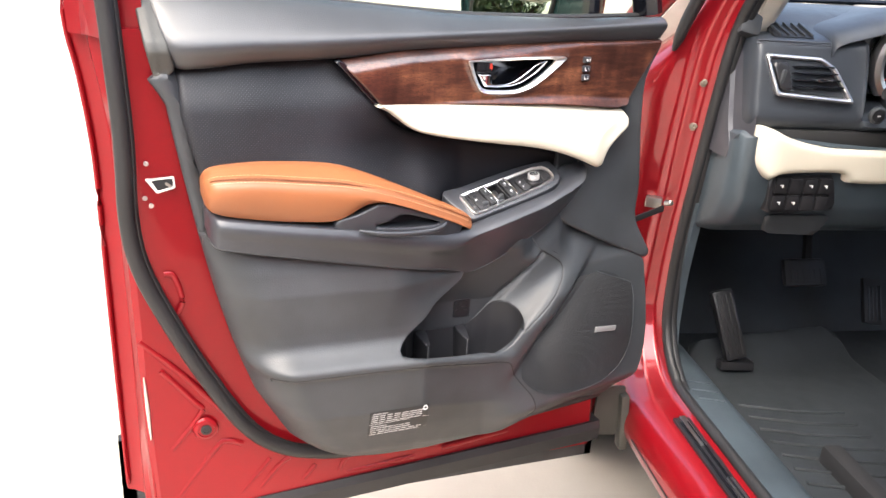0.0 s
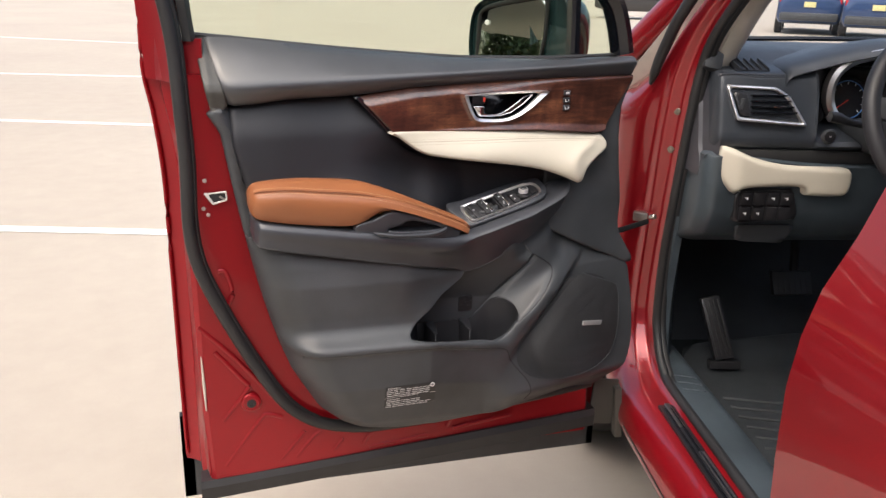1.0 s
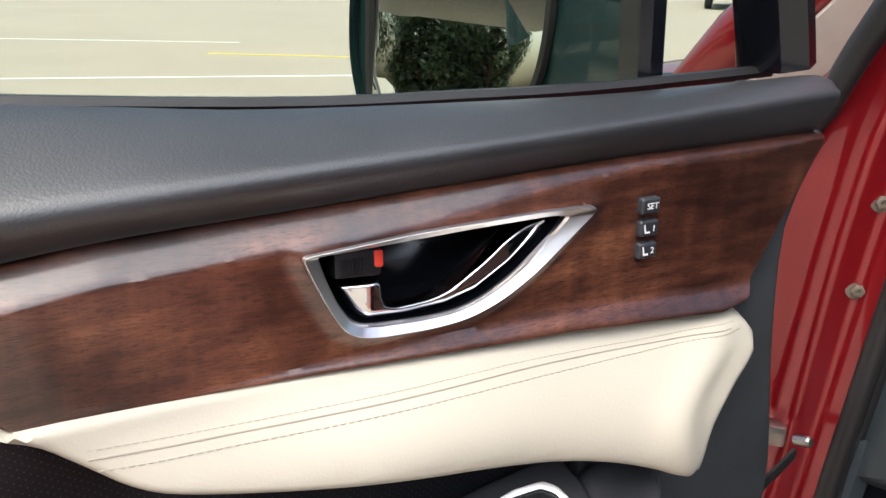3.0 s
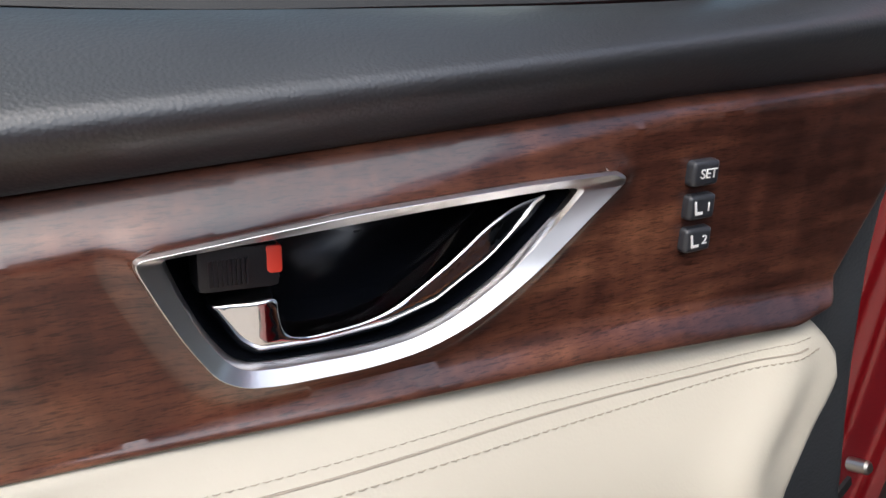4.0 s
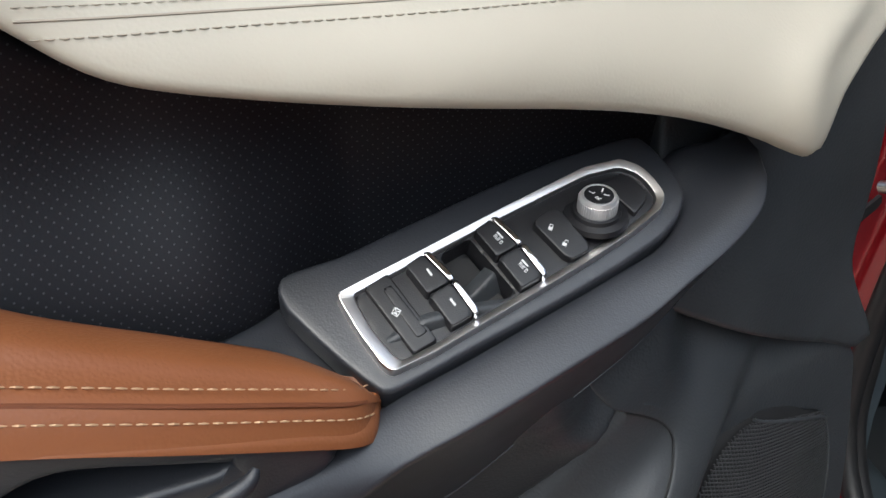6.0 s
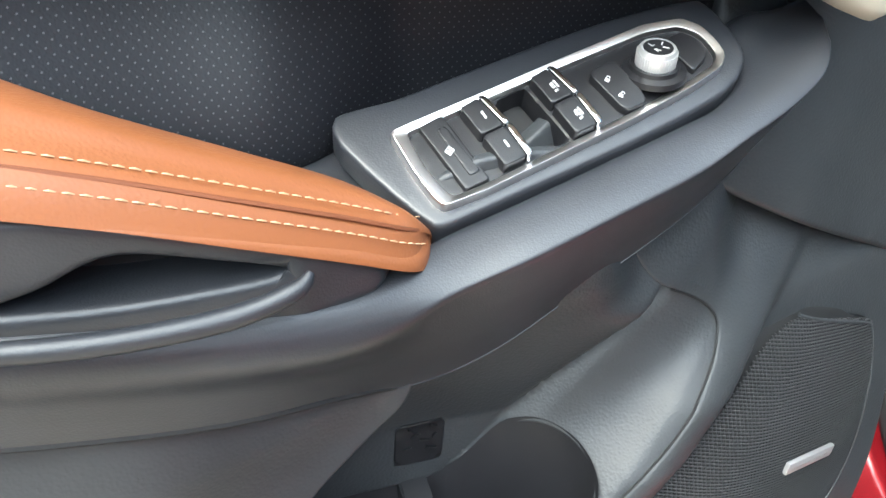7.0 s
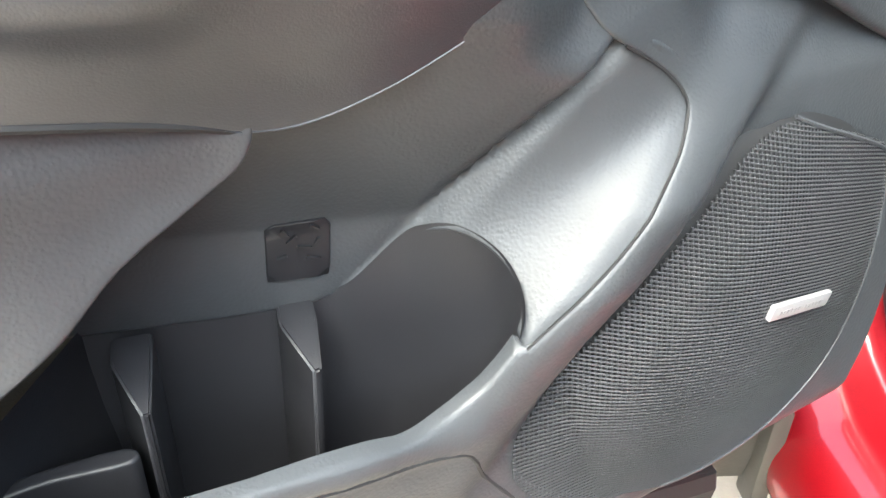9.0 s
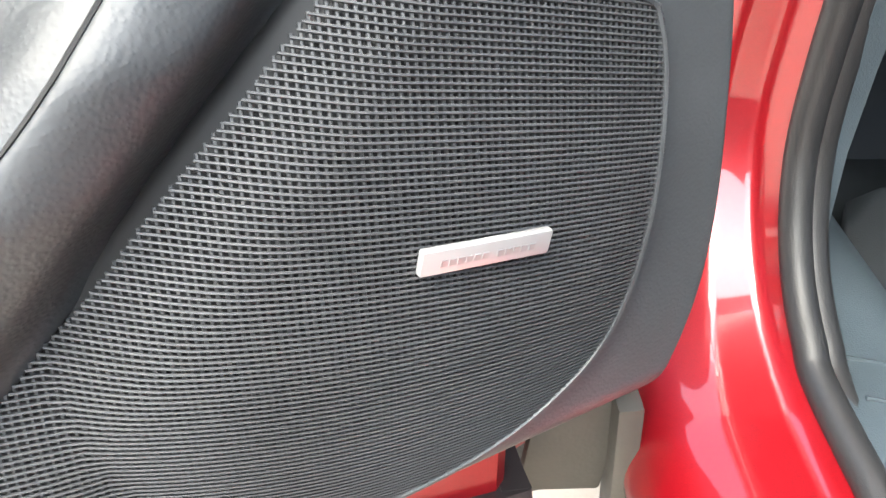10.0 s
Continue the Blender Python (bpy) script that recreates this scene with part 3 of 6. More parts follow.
# perforated insert
def insert_y(x, z):
    return np.minimum(-0.024, -0.083 + 0.11 * relu(x - 0.66) + 0.012 * smooth(0.45, 0.6, x) + 0.03 * smooth(1.13, 1.0, z) * smooth(0.58, 0.75, x) - 0.024 * smooth(1.16, 0.96, z) * smooth(0.75, 0.55, x) + 0.022 * smooth(1.09, 1.172, z) - 0.042 * smooth(1.05, 0.93, z) * smooth(0.45, 0.74, x) * smooth(0.86, 0.76, x))


INSERT = [(0.382, 1.15), (0.4, 1.157), (0.48, 1.1645), (0.594, 1.171), (0.616, 1.169), (0.65, 1.134), (0.683, 1.098), (0.713, 1.066), (0.745, 1.05), (0.83, 1.034), (0.95, 1.018), (1.06, 1.0), (1.06, 0.955), (0.85, 0.92), (0.7, 0.92), (0.43, 0.93), (0.412, 0.99), (0.388, 1.085)]
part("insert_panel", sheet(rounded(INSERT, 0.006), facing(insert_y), 0.01, 0.013, 0.012, 0.02), PERF, door, "black perforated leather insert")

# wood trim with cut-out for the handle
WOODLINE = [(0.618, 1.167), (0.731, 1.184), (0.872, 1.189), (1.042, 1.196), (1.21, 1.199), (1.19, 1.164), (1.147, 1.088), (1.12, 1.084), (0.996, 1.094), (0.828, 1.098), (0.683, 1.1)]
BEZEL = rounded([(0.8259, 1.1670), (0.9017, 1.1723), (0.9752, 1.1739), (1.0063, 1.1731), (1.0113, 1.1695), (1.0000, 1.1608), (0.9714, 1.1374), (0.9465, 1.1223), (0.9241, 1.1146), (0.9008, 1.1126), (0.8688, 1.1137), (0.8567, 1.1157), (0.8481, 1.1209), (0.8393, 1.1357), (0.8316, 1.1528)], [0.004] + [0.01] * 3 + [0.003] + [0.012] * 10)
BEZEL_IN = rounded([(0.836, 1.1645), (0.872, 1.1655), (0.924, 1.1675), (0.977, 1.1685), (0.99, 1.167), (0.981, 1.157), (0.958, 1.137), (0.938, 1.1255), (0.921, 1.1195), (0.901, 1.118), (0.87, 1.1195), (0.859, 1.121), (0.853, 1.125), (0.846, 1.136), (0.84, 1.151)], [0.002] + [0.01] * 3 + [0.002] + [0.012] * 10)


def wood_face(x, z):
    """Flat strip with a broad upper chamfer that looks to the sky."""
    top = np.interp(x, [0.618, 0.731, 0.872, 1.042, 1.21], [1.167, 1.184, 1.189, 1.196, 1.199])
    low = np.interp(x, [0.683, 0.828, 0.996, 1.12], [1.1, 1.098, 1.094, 1.084])
    lip = np.clip(1 - dist_to(np.array(BEZEL), np.stack([x, z], 1)) / 0.011, 0, 1) ** 2
    flare = relu(low + 0.002 + 0.013 * smooth(0.72, 1.05, x) - z)
    return wood_y(x, z) - 0.006 + 0.9 * relu(z - top + np.interp(x, [0.62, 0.75, 0.9, 1.05, 1.2], [0.019, 0.019, 0.013, 0.006, 0.003])) - 0.85 * flare - 0.0035 * lip


part("wood_trim", sheet(rounded(WOODLINE, 0.004), facing(wood_face), 0.0036, 0.003, 0.003, 0.012, holes=[[tuple(np.array(o) * 0.7 + np.array(i) * 0.3) for o, i in zip(BEZEL, BEZEL_IN)]]), WOOD, door, "dark glossy walnut trim strip")
part("trim_shadow_gap", sheet(rounded([(0.609, 1.168), (0.622, 1.168), (0.687, 1.099), (0.678, 1.096)], 0.002), facing(lambda x, z: wood_y(x, z) + 0.002), 0.01, 0.002, 0.002, 0.02), GLOSS, door)


# cream pad
def cream_y(x, z):
    t = np.clip((1.093 - 0.012 * smooth(0.9, 1.13, x) - z) / (0.065 + 0.03 * smooth(0.85, 1.08, x)), 0, 1)
    turn = np.interp(z, [0.98, 0.996, 1.02, 1.04, 1.054, 1.07, 1.085], [1.078, 1.066, 1.058, 1.063, 1.085, 1.114, 1.125])
    body = wood_y(x, z) - 0.011 - 0.036 * np.sin(t * 2.25) * (0.4 * smooth(0.67, 0.76, x) + 0.6 * smooth(0.7, 0.9, x)) - 0.012 * t * smooth(0.95, 1.08, x)
    return body + 0.16 * (np.sqrt(relu(x - turn) ** 2 + 0.002 ** 2) - 0.002) - 0.006 * np.exp(-(((x - turn) / 0.02) ** 2)) * smooth(1.085, 1.06, z)


CREAMLINE = [(0.679, 1.101), (0.8, 1.099), (0.996, 1.093), (1.12, 1.083), (1.136, 1.082), (1.147, 1.072), (1.153, 1.06), (1.146, 1.05), (1.115, 1.032), (1.094, 1.015), (1.08, 0.989), (1.06, 0.994), (1.039, 1.003), (0.99, 1.019), (0.92, 1.032), (0.81, 1.0465), (0.76, 1.0545), (0.735, 1.062), (0.713, 1.076), (0.694, 1.09)]
cream = part("cream_pad", sheet(curve_pts(CREAMLINE, 3, True), facing(cream_y), 0.008, 0.007, 0.009, 0.02), CREAM, door, "cream leather padded strip with stitching")


def on_cream(x, z, up=0.0):
    return (x, float(cream_y(np.array([x]), np.array([z]))[0]) - up, z)


def stitches(line, on, pitch, length, r, gap_up=0.0006):
    """Short thread stitches lying along a line on a surface."""
    p = thin_out(line, pitch, closed=False)
    out = []
    for a, b in zip(p[:-1], p[1:]):
        t = (b - a) / np.linalg.norm(b - a)
        q = [on(*(a + t * s * length), gap_up * k) for s, k in ((0, 0.2), (0.5, 1.0), (1, 0.2))]
        out.append(tube(q, [r * 0.7, r, r * 0.7], 5))
    return merged(*out)


seam = curve_pts([(0.716, 1.0815), (0.777, 1.0812), (0.84, 1.081), (0.94, 1.0805), (1.0, 1.0785), (1.075, 1.0745), (1.125, 1.0725)], 8)
top_row = curve_pts([(0.716, 1.086), (0.777, 1.085), (0.84, 1.0845), (0.94, 1.084), (1.0, 1.0815), (1.06, 1.078), (1.132, 1.0755)], 8)
low_row = curve_pts([(0.72, 1.0755), (0.777, 1.0763), (0.837, 1.0765), (0.907, 1.0765), (0.97, 1.075), (1.04, 1.073), (1.135, 1.0705)], 8)
part("seam", tube([on_cream(*p, 0.0) for p in seam], 0.0006, 5), SEAM_CREAM, cream)
part("stitching", stitches(top_row, on_cream, 0.0042, 0.003, 0.00024), THREAD_CREAM, cream, "fine beige stitching")
part("stitching", stitches(low_row, on_cream, 0.0046, 0.0033, 0.0004), THREAD_CREAM, cream, "fine beige stitching")

# side panel by the hinge
SIDE = [(1.205, 1.2), (1.19, 1.165), (1.14, 1.085), (1.09, 1.09), (1.03, 1.03), (1.02, 0.965), (1.012, 0.915), (1.016, 0.896), (1.029, 0.883), (1.053, 0.871), (1.083, 0.8565), (1.131, 0.8335), (1.159, 0.82), (1.19, 0.806), (1.236, 0.785), (1.248, 0.796), (1.225, 0.835), (1.207, 0.872), (1.208, 0.93), (1.195, 1.037), (1.19, 1.13), (1.212, 1.19)]
part("hinge_side_panel", sheet(curve_pts(SIDE, 3, True), facing(lambda x, z: -0.022 - 0.04 * smooth(1.04, 0.86, z) * smooth(1.24, 1.06, x) - 0.01 * smooth(0.9, 0.8, z)), 0.01, 0.006, 0.006, 0.02), PLASTIC, door, "dark grey plastic panel beside the hinge")

# ---- inner handle ----
handle = part("inner_handle", framed(BEZEL, BEZEL_IN, facing(lambda x, z: wood_y(x, z) - 0.0075), 0.0046, -0.012, 0.75), SATIN, door, "satin chrome handle bezel", sharp=24)
cup = []
ring = np.array(thin_out(BEZEL_IN, 0.004))
mid = ring.mean(0)
for d, s in ((-0.003, 1.0), (0.008, 0.985), (0.022, 0.93), (0.03, 0.8), (0.033, 0.4), (0.033, 0.02)):
    q = mid + (ring - mid) * s
    cup.append([(x, wood_y(x, z) + d, z) for x, z in q])
part("handle_bowl", loft(cup, n=1, smooth_ring=False, caps=False), GLOSS, handle, "gloss black handle recess")
LEVER = rounded([(0.8465, 1.1435), (0.8705, 1.1445), (0.871, 1.136), (0.8725, 1.13), (0.879, 1.1275), (0.901, 1.1285), (0.915, 1.133), (0.937, 1.147), (0.951, 1.1585), (0.964, 1.1635), (0.982, 1.165), (0.97, 1.152), (0.95, 1.138), (0.93, 1.126), (0.911, 1.121), (0.887, 1.1195), (0.863, 1.121), (0.857, 1.1245), (0.852, 1.132)], [0.0008, 0.0012, 0.004, 0.005] + [0.012] * 6 + [0.001] + [0.012] * 8)


def lever_y(x, z):
    low = np.interp(x, [0.846, 0.857, 0.863, 0.887, 0.911, 0.93, 0.95, 0.97, 0.982], [1.1435, 1.1245, 1.121, 1.1195, 1.121, 1.126, 1.138, 1.152, 1.165])
    d = z - low
    return wood_y(x, z) + 0.0 - 0.007 * np.sin(np.clip(d / 0.011, 0, 1) * 1.9) * smooth(0.985, 0.95, x) + 0.004 * smooth(0.866, 0.85, x)


part("lever", sheet(LEVER, facing(lever_y), 0.0022, 0.0014, 0.0014, 0.012), CHROME, handle, "polished chrome pull lever", sharp=60)
part("lock_knob", rbox((0.0275, 0.018, 0.0155), (0.8585, wood_y(0.857, 0) + 0.006, 1.1545), pose(0, 0, 0, -8, 3, 4), 0.003), SWITCH, handle, "black door lock slider")
for i in range(9):
    part("lock_grip", box_vf((0.0007, 0.0016, 0.0085), pose(0.8495 + 0.0015 * i, wood_y(0.857, 0) - 0.0036, 1.1552, -8, 3, 4)), SWITCH, handle)
part("lock_mark", rbox((0.0058, 0.014, 0.0098), (0.8702, wood_y(0.87, 0) + 0.0035, 1.1562), pose(0, 0, 0, -8, 3, 4), 0.0015), ORANGE, handle, "orange-red unlocked mark")

# seat memory buttons
for i, text in enumerate(("SET", "1", "2")):
    x, z = 1.0514 + 0.0003 * i, 1.1665 - 0.0148 * i
    y = wood_y(x, z) - 0.0062
    m = pose(x, y, z, 0, 0, 6)
    b = part("memory_button", rbox((0.0146, 0.009, 0.0108), (0, 0, 0), m, 0.0022, 3), POD, door, "small black seat memory button")
    letters("lettering", text, 0.0042, m @ pose(0.0008 if text == "SET" else 0.003, -0.0046, 0, 90), WHITE, b)
    if text != "SET":
        part("seat_mark", merged(box_vf((0.001, 0.0006, 0.005), m @ pose(-0.0042, -0.0046, 0.0006, 0, -12, 0)), box_vf((0.004, 0.0006, 0.0012), m @ pose(-0.0022, -0.0046, -0.0022))), WHITE, b)


# ---- armrest and switch pod ----
def plate_z(x, y):
    return 0.946 + 0.15 * (x - 0.824) + 0.563 * (y + 0.074)


band, seam_line = [], []
for x, yf, zt, zb, yb in ((0.412, -0.1, 0.95, 0.924, -0.098), (0.42, -0.15, 0.955, 0.913, -0.145), (0.45, -0.168, 0.952, 0.907, -0.161), (0.6, -0.171, 0.932, 0.879, -0.161), (0.72, -0.166, 0.914, 0.854, -0.15), (0.79, -0.158, 0.907, 0.837, -0.128)):
    seam_line.append((x, yb - 0.001, zb))
    band.append([(x, -0.05, zt + 0.02), (x, -0.1, zt + 0.006), (x, yf + 0.014, zt + 0.002), (x, yf + 0.004, zt - 0.003), (x, yf, zt - 0.012), (x, yf + 0.002, zt - 0.022), (x, 0.5 * (yf + yb), 0.5 * (zt - 0.01 + zb)), (x, yb - 0.002, zb + 0.002), (x, yb, zb), (x, yb + 0.02, zb), (x, -0.05, zb + 0.02), (x, -0.045, zt)])
for x, yf, zf, yb, zb in ((0.835, -0.150, 0.902, -0.113, 0.824), (0.875, -0.147, 0.908, -0.108, 0.834), (0.917, -0.139, 0.919, -0.1, 0.853), (0.96, -0.13, 0.93, -0.093, 0.874), (0.99, -0.121, 0.941, -0.09, 0.894), (1.02, -0.111, 0.951, -0.083, 0.918), (1.045, -0.098, 0.961, -0.075, 0.94), (1.058, -0.083, 0.97, -0.065, 0.957), (1.064, -0.07, 0.973, -0.06, 0.965)):
    ye = float(np.interp(x, [0.838, 0.985, 1.001, 1.02, 1.064], [-0.1235, -0.0965, -0.089, -0.079, -0.058]))
    lift = 0.005
    ease = float(smooth(0.815, 0.87, x))
    yf, zf = yf + 0.003 * ease, zf + 0.006 * ease
    my, mz = 0.45 * ye + 0.55 * yf, 0.45 * (plate_z(x, ye) - lift) + 0.55 * zf + 0.002
    band.append([(x, -0.045, plate_z(x, -0.05) - (0.03 if x < 1.01 else 0.008)), (x, ye + 0.014, plate_z(x, ye + 0.014) - (0.022 if x < 1.01 else 0.009)), (x, ye + 0.001, plate_z(x, ye) - lift), (x, my, mz), (x, 0.85 * yf + 0.15 * my, 0.85 * zf + 0.15 * mz), (x, 0.94 * yf + 0.06 * yb, 0.94 * zf + 0.06 * zb), (x, 0.5 * (yf + yb), 0.5 * (zf + zb)), (x, yb - 0.001, zb + 0.002), (x, yb, zb), (x, yb + 0.012, zb + 0.001), (x, -0.03, zb + 0.02), (x, -0.035, plate_z(x, -0.06) - 0.034)])
support = part("armrest_support", loft(band, n=6, m=3), POD, door, "grained dark grey armrest support and switch pod", sharp=70)
part("support_seam", tube(curve_pts(seam_line + [(0.824, -0.114, 0.824)], 6), 0.0018, 6), MATTE, support)

# tan armrest
def arm_rise(x):
    return 0.009 * float(smooth(0.83, 0.66, x) * smooth(0.405, 0.45, x))


arm = []
for x, yf, zt, zm, zb in ((0.409, -0.11, 1.0, 0.99, 0.975), (0.414, -0.145, 1.012, 1.0, 0.966), (0.43, -0.162, 1.015, 1.003, 0.96), (0.48, -0.169, 1.016, 1.001, 0.953), (0.54, -0.171, 1.014, 0.996, 0.947), (0.6, -0.171, 1.008, 0.99, 0.946),
                          (0.65, -0.169, 0.997, 0.983, 0.967), (0.7, -0.165, 0.98, 0.969, 0.961), (0.75, -0.159, 0.962, 0.953, 0.946), (0.79, -0.151, 0.947, 0.938, 0.931), (0.815, -0.143, 0.935, 0.926, 0.918), (0.827, -0.133, 0.924, 0.919, 0.9155), (0.832, -0.12, 0.915, 0.9155, 0.9135)):
    ya = float(np.interp(x, [0.4, 0.5, 0.6, 0.625, 0.66, 0.7, 0.79, 0.815, 0.832], [-0.08, -0.085, -0.076, -0.082, -0.098, -0.108, -0.107, -0.114, -0.119]))
    zt, zm = zt + arm_rise(x), zm + arm_rise(x)
    arm.append([(x, ya + 0.008, zt - 0.02), (x, ya + 0.001, zt - 0.006), (x, 0.6 * ya + 0.4 * yf, zt), (x, yf + min(0.025, 0.4 * (ya - yf)), 0.55 * zt + 0.45 * zm), (x, yf + 0.007, zm + 0.001), (x, yf, zm - 0.012), (x, yf + 0.001, 0.5 * (zm + zb) - 0.004), (x, yf + 0.008, zb + 0.003), (x, yf + 0.02, zb), (x, ya + 0.006, zb), (x, ya + 0.01, zb + 0.005)])
armrest = part("armrest", loft(arm, n=6, m=3), TAN, door, "tan leather armrest with pale stitching")
ridge = curve_pts([(x, yf + 0.009, zm + 0.0035 + arm_rise(x)) for x, yf, zm in ((0.418, -0.15, 1.0), (0.43, -0.162, 1.004), (0.48, -0.169, 1.003), (0.54, -0.171, 0.998), (0.6, -0.171, 0.992), (0.65, -0.169, 0.981), (0.7, -0.165, 0.967), (0.75, -0.159, 0.952), (0.79, -0.151, 0.938), (0.815, -0.143, 0.926), (0.827, -0.133, 0.918))], 6)
part("seam", tube(ridge, 0.0011, 6), SEAM_TAN, armrest, "dark sunk seam")


def along3(pts, shift, pitch, length, r):
    p = thin_out(np.array(pts) + np.array(shift), pitch, closed=False)
    out = []
    for a, b in zip(p[:-1], p[1:]):
        t = (b - a) / np.linalg.norm(b - a)
        out.append(tube([a, a + t * length * 0.5 + np.array((0, -0.0005, 0.0005)), a + t * length], [r * 0.6, r, r * 0.6], 5))
    return merged(*out)


part("stitching", along3(ridge, (0, 0.006, 0.0032), 0.0054, 0.004, 0.00045), THREAD_TAN, armrest, "pale contrast stitching")
part("stitching", along3(ridge, (0, -0.0046, -0.0042), 0.0054, 0.004, 0.00045), THREAD_TAN, armrest, "pale contrast stitching")

# pull pocket under the armrest
PULL = [(0.6, 0.945), (0.63, 0.953), (0.665, 0.968), (0.7, 0.961), (0.75, 0.946), (0.79, 0.93), (0.808, 0.916), (0.79, 0.904), (0.74, 0.906), (0.66, 0.915), (0.6, 0.928)]
SLOT = curve_pts([(0.66, 0.932), (0.68, 0.9385), (0.704, 0.9475), (0.74, 0.938), (0.764, 0.9295), (0.745, 0.927), (0.7, 0.927)], 4, True)
pull = part("pull_pocket", sheet(curve_pts(PULL, 3, True), facing(lambda x, z: -0.162 + 0.07 * relu(x - 0.66) + 0.2 * relu(x - 0.77)), 0.006, 0.004, 0.004, 0.03, holes=[SLOT]), POD, door, "dark grey pull pocket under the armrest")
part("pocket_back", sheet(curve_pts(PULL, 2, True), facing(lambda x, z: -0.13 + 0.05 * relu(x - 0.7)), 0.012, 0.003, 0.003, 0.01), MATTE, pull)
part("pocket_lip", tube([(0.63, -0.171, 0.931), (0.66, -0.174, 0.926), (0.7, -0.173, 0.9225), (0.74, -0.169, 0.9225), (0.765, -0.164, 0.927), (0.772, -0.16, 0.932)], [0.002, 0.0042, 0.0046, 0.0046, 0.004, 0.0015], 20, n=5), POD, pull, "curved plastic lip")


# switch plate
def plate_place(up=0.0):
    return lambda u, v, h: np.stack([u - 0.1 * h, v - 0.45 * (h + up), plate_z(u, v) + up + h], 1)


PLATE = [(0.8, -0.075), (0.7985, -0.063), (0.805, -0.0588), (0.829, -0.058), (0.852, -0.0544), (0.888, -0.0487), (0.933, -0.0423), (0.966, -0.0396), (0.994, -0.0392), (1.002, -0.0425), (1.008, -0.0562), (1.0105, -0.0708), (1.006, -0.0813), (0.988, -0.0931), (0.936, -0.1054), (0.876, -0.1154), (0.846, -0.1207), (0.8345, -0.1215), (0.8295, -0.1174), (0.818, -0.103)]
OUTER = [(0.8225, -0.0768), (0.834, -0.0745), (0.866, -0.0687), (0.912, -0.0598), (0.961, -0.0512), (0.982, -0.0522), (0.9905, -0.0585), (0.9945, -0.067), (0.9962, -0.0765), (0.991, -0.0827), (0.972, -0.0893), (0.9395, -0.0973), (0.8926, -0.107), (0.859, -0.1138), (0.838, -0.1162), (0.8342, -0.112), (0.828, -0.0967), (0.8235, -0.0815)]
INNER = [(0.831, -0.0792), (0.8435, -0.0768), (0.876, -0.0708), (0.914, -0.0638), (0.961, -0.0558), (0.979, -0.0565), (0.9865, -0.0617), (0.9898, -0.0683), (0.991, -0.0755), (0.9868, -0.08), (0.97, -0.0855), (0.938, -0.0935), (0.892, -0.1032), (0.8615, -0.1095), (0.844, -0.1122), (0.8405, -0.1085), (0.8345, -0.0955), (0.8312, -0.0828)]
WELL = rounded([(0.875, -0.0722), (0.892, -0.0682), (0.9045, -0.0985), (0.886, -0.1022)], 0.0015)
BED = [tuple(p) for p in curve_pts(INNER, 3, True)]
plate = part("switch_plate", sheet(curve_pts(PLATE, 2, True), plate_place(0.0), 0.004, 0.0022, 0.0022, 0.012, holes=[BED]), POD, door, "black switch console on the armrest")
part("chrome_surround", framed(rounded(OUTER, 0.003), rounded(INNER, 0.003), plate_place(0.002), 0.0028, -0.003, 0.25), SATIN, plate, "satin chrome surround", sharp=24)
part("switch_bed", sheet(BED, plate_place(0.0016), 0.003, 0.0005, 0.0005, 0.014, holes=[WELL]), SWITCH, plate, "black bed round the switches")
part("switch_well", sheet(WELL, plate_place(-0.009), 0.003, 0.0005, 0.0005, 0.002), MATTE, plate, "deep finger recess")


def key(pts, up, edge=0.0006, r=0.0007, name="window_switch", material=SWITCH, label="black window switch"):
    return part(name, sheet(rounded(pts, r), plate_place(up), 0.0013, edge, edge, up + 0.001), material, plate, label, sharp=40)


# directions of the printed marks on the plate: e1 along a word, e2 up
E1, E2 = np.array((0.26, -0.07)), np.array((0.09, 0.24))
E1, E2 = E1 / 0.27, E2 / 0.256


def mark(name, at, polys, up, turn=0.0):
    c, s = math.cos(math.radians(turn)), math.sin(math.radians(turn))
    out = []
    for poly in polys:
        q = [tuple(np.array(at) + (c * u - s * v) * 0.001 * E1 + (s * u + c * v) * 0.001 * E2) for u, v in poly]
        v = plate_place(up + 0.0003)(*np.array(q).T, np.zeros(len(q)))
        out.append((list(v), [tuple(range(len(q)))]))
    part(name, merged(*out), WHITE, plate)


def block(u, v, w, h):
    return [(u - w / 2, v - h / 2), (u + w / 2, v - h / 2), (u + w / 2, v + h / 2), (u - w / 2, v + h / 2)]


key([(0.8358, -0.0778), (0.848, -0.0747), (0.8612, -0.1088), (0.8492, -0.1112)], 0.0045, name="lockout_switch", label="black window lockout switch")
part("lockout_ridge", sheet(rounded([(0.8435, -0.0812), (0.8478, -0.0802), (0.8578, -0.1045), (0.8525, -0.1058)], 0.0008), plate_place(0.0051), 0.0012, 0.0004, 0.0004, 0.001), SWITCH, plate)
mark("switch_mark", (0.8465, -0.0928), [block(0, 1.5, 3.4, 0.35), block(0, -1.5, 3.4, 0.35), block(-1.55, 0, 0.35, 3), block(1.55, 0, 0.35, 3), [(-1.4, -1.1), (-1.1, -1.4), (1.4, 1.1), (1.1, 1.4)], [(-1.4, 1.1), (-1.1, 1.4), (1.4, -1.1), (1.1, -1.4)], block(0, -0.7, 1.6, 0.8)], 0.0051, -30)
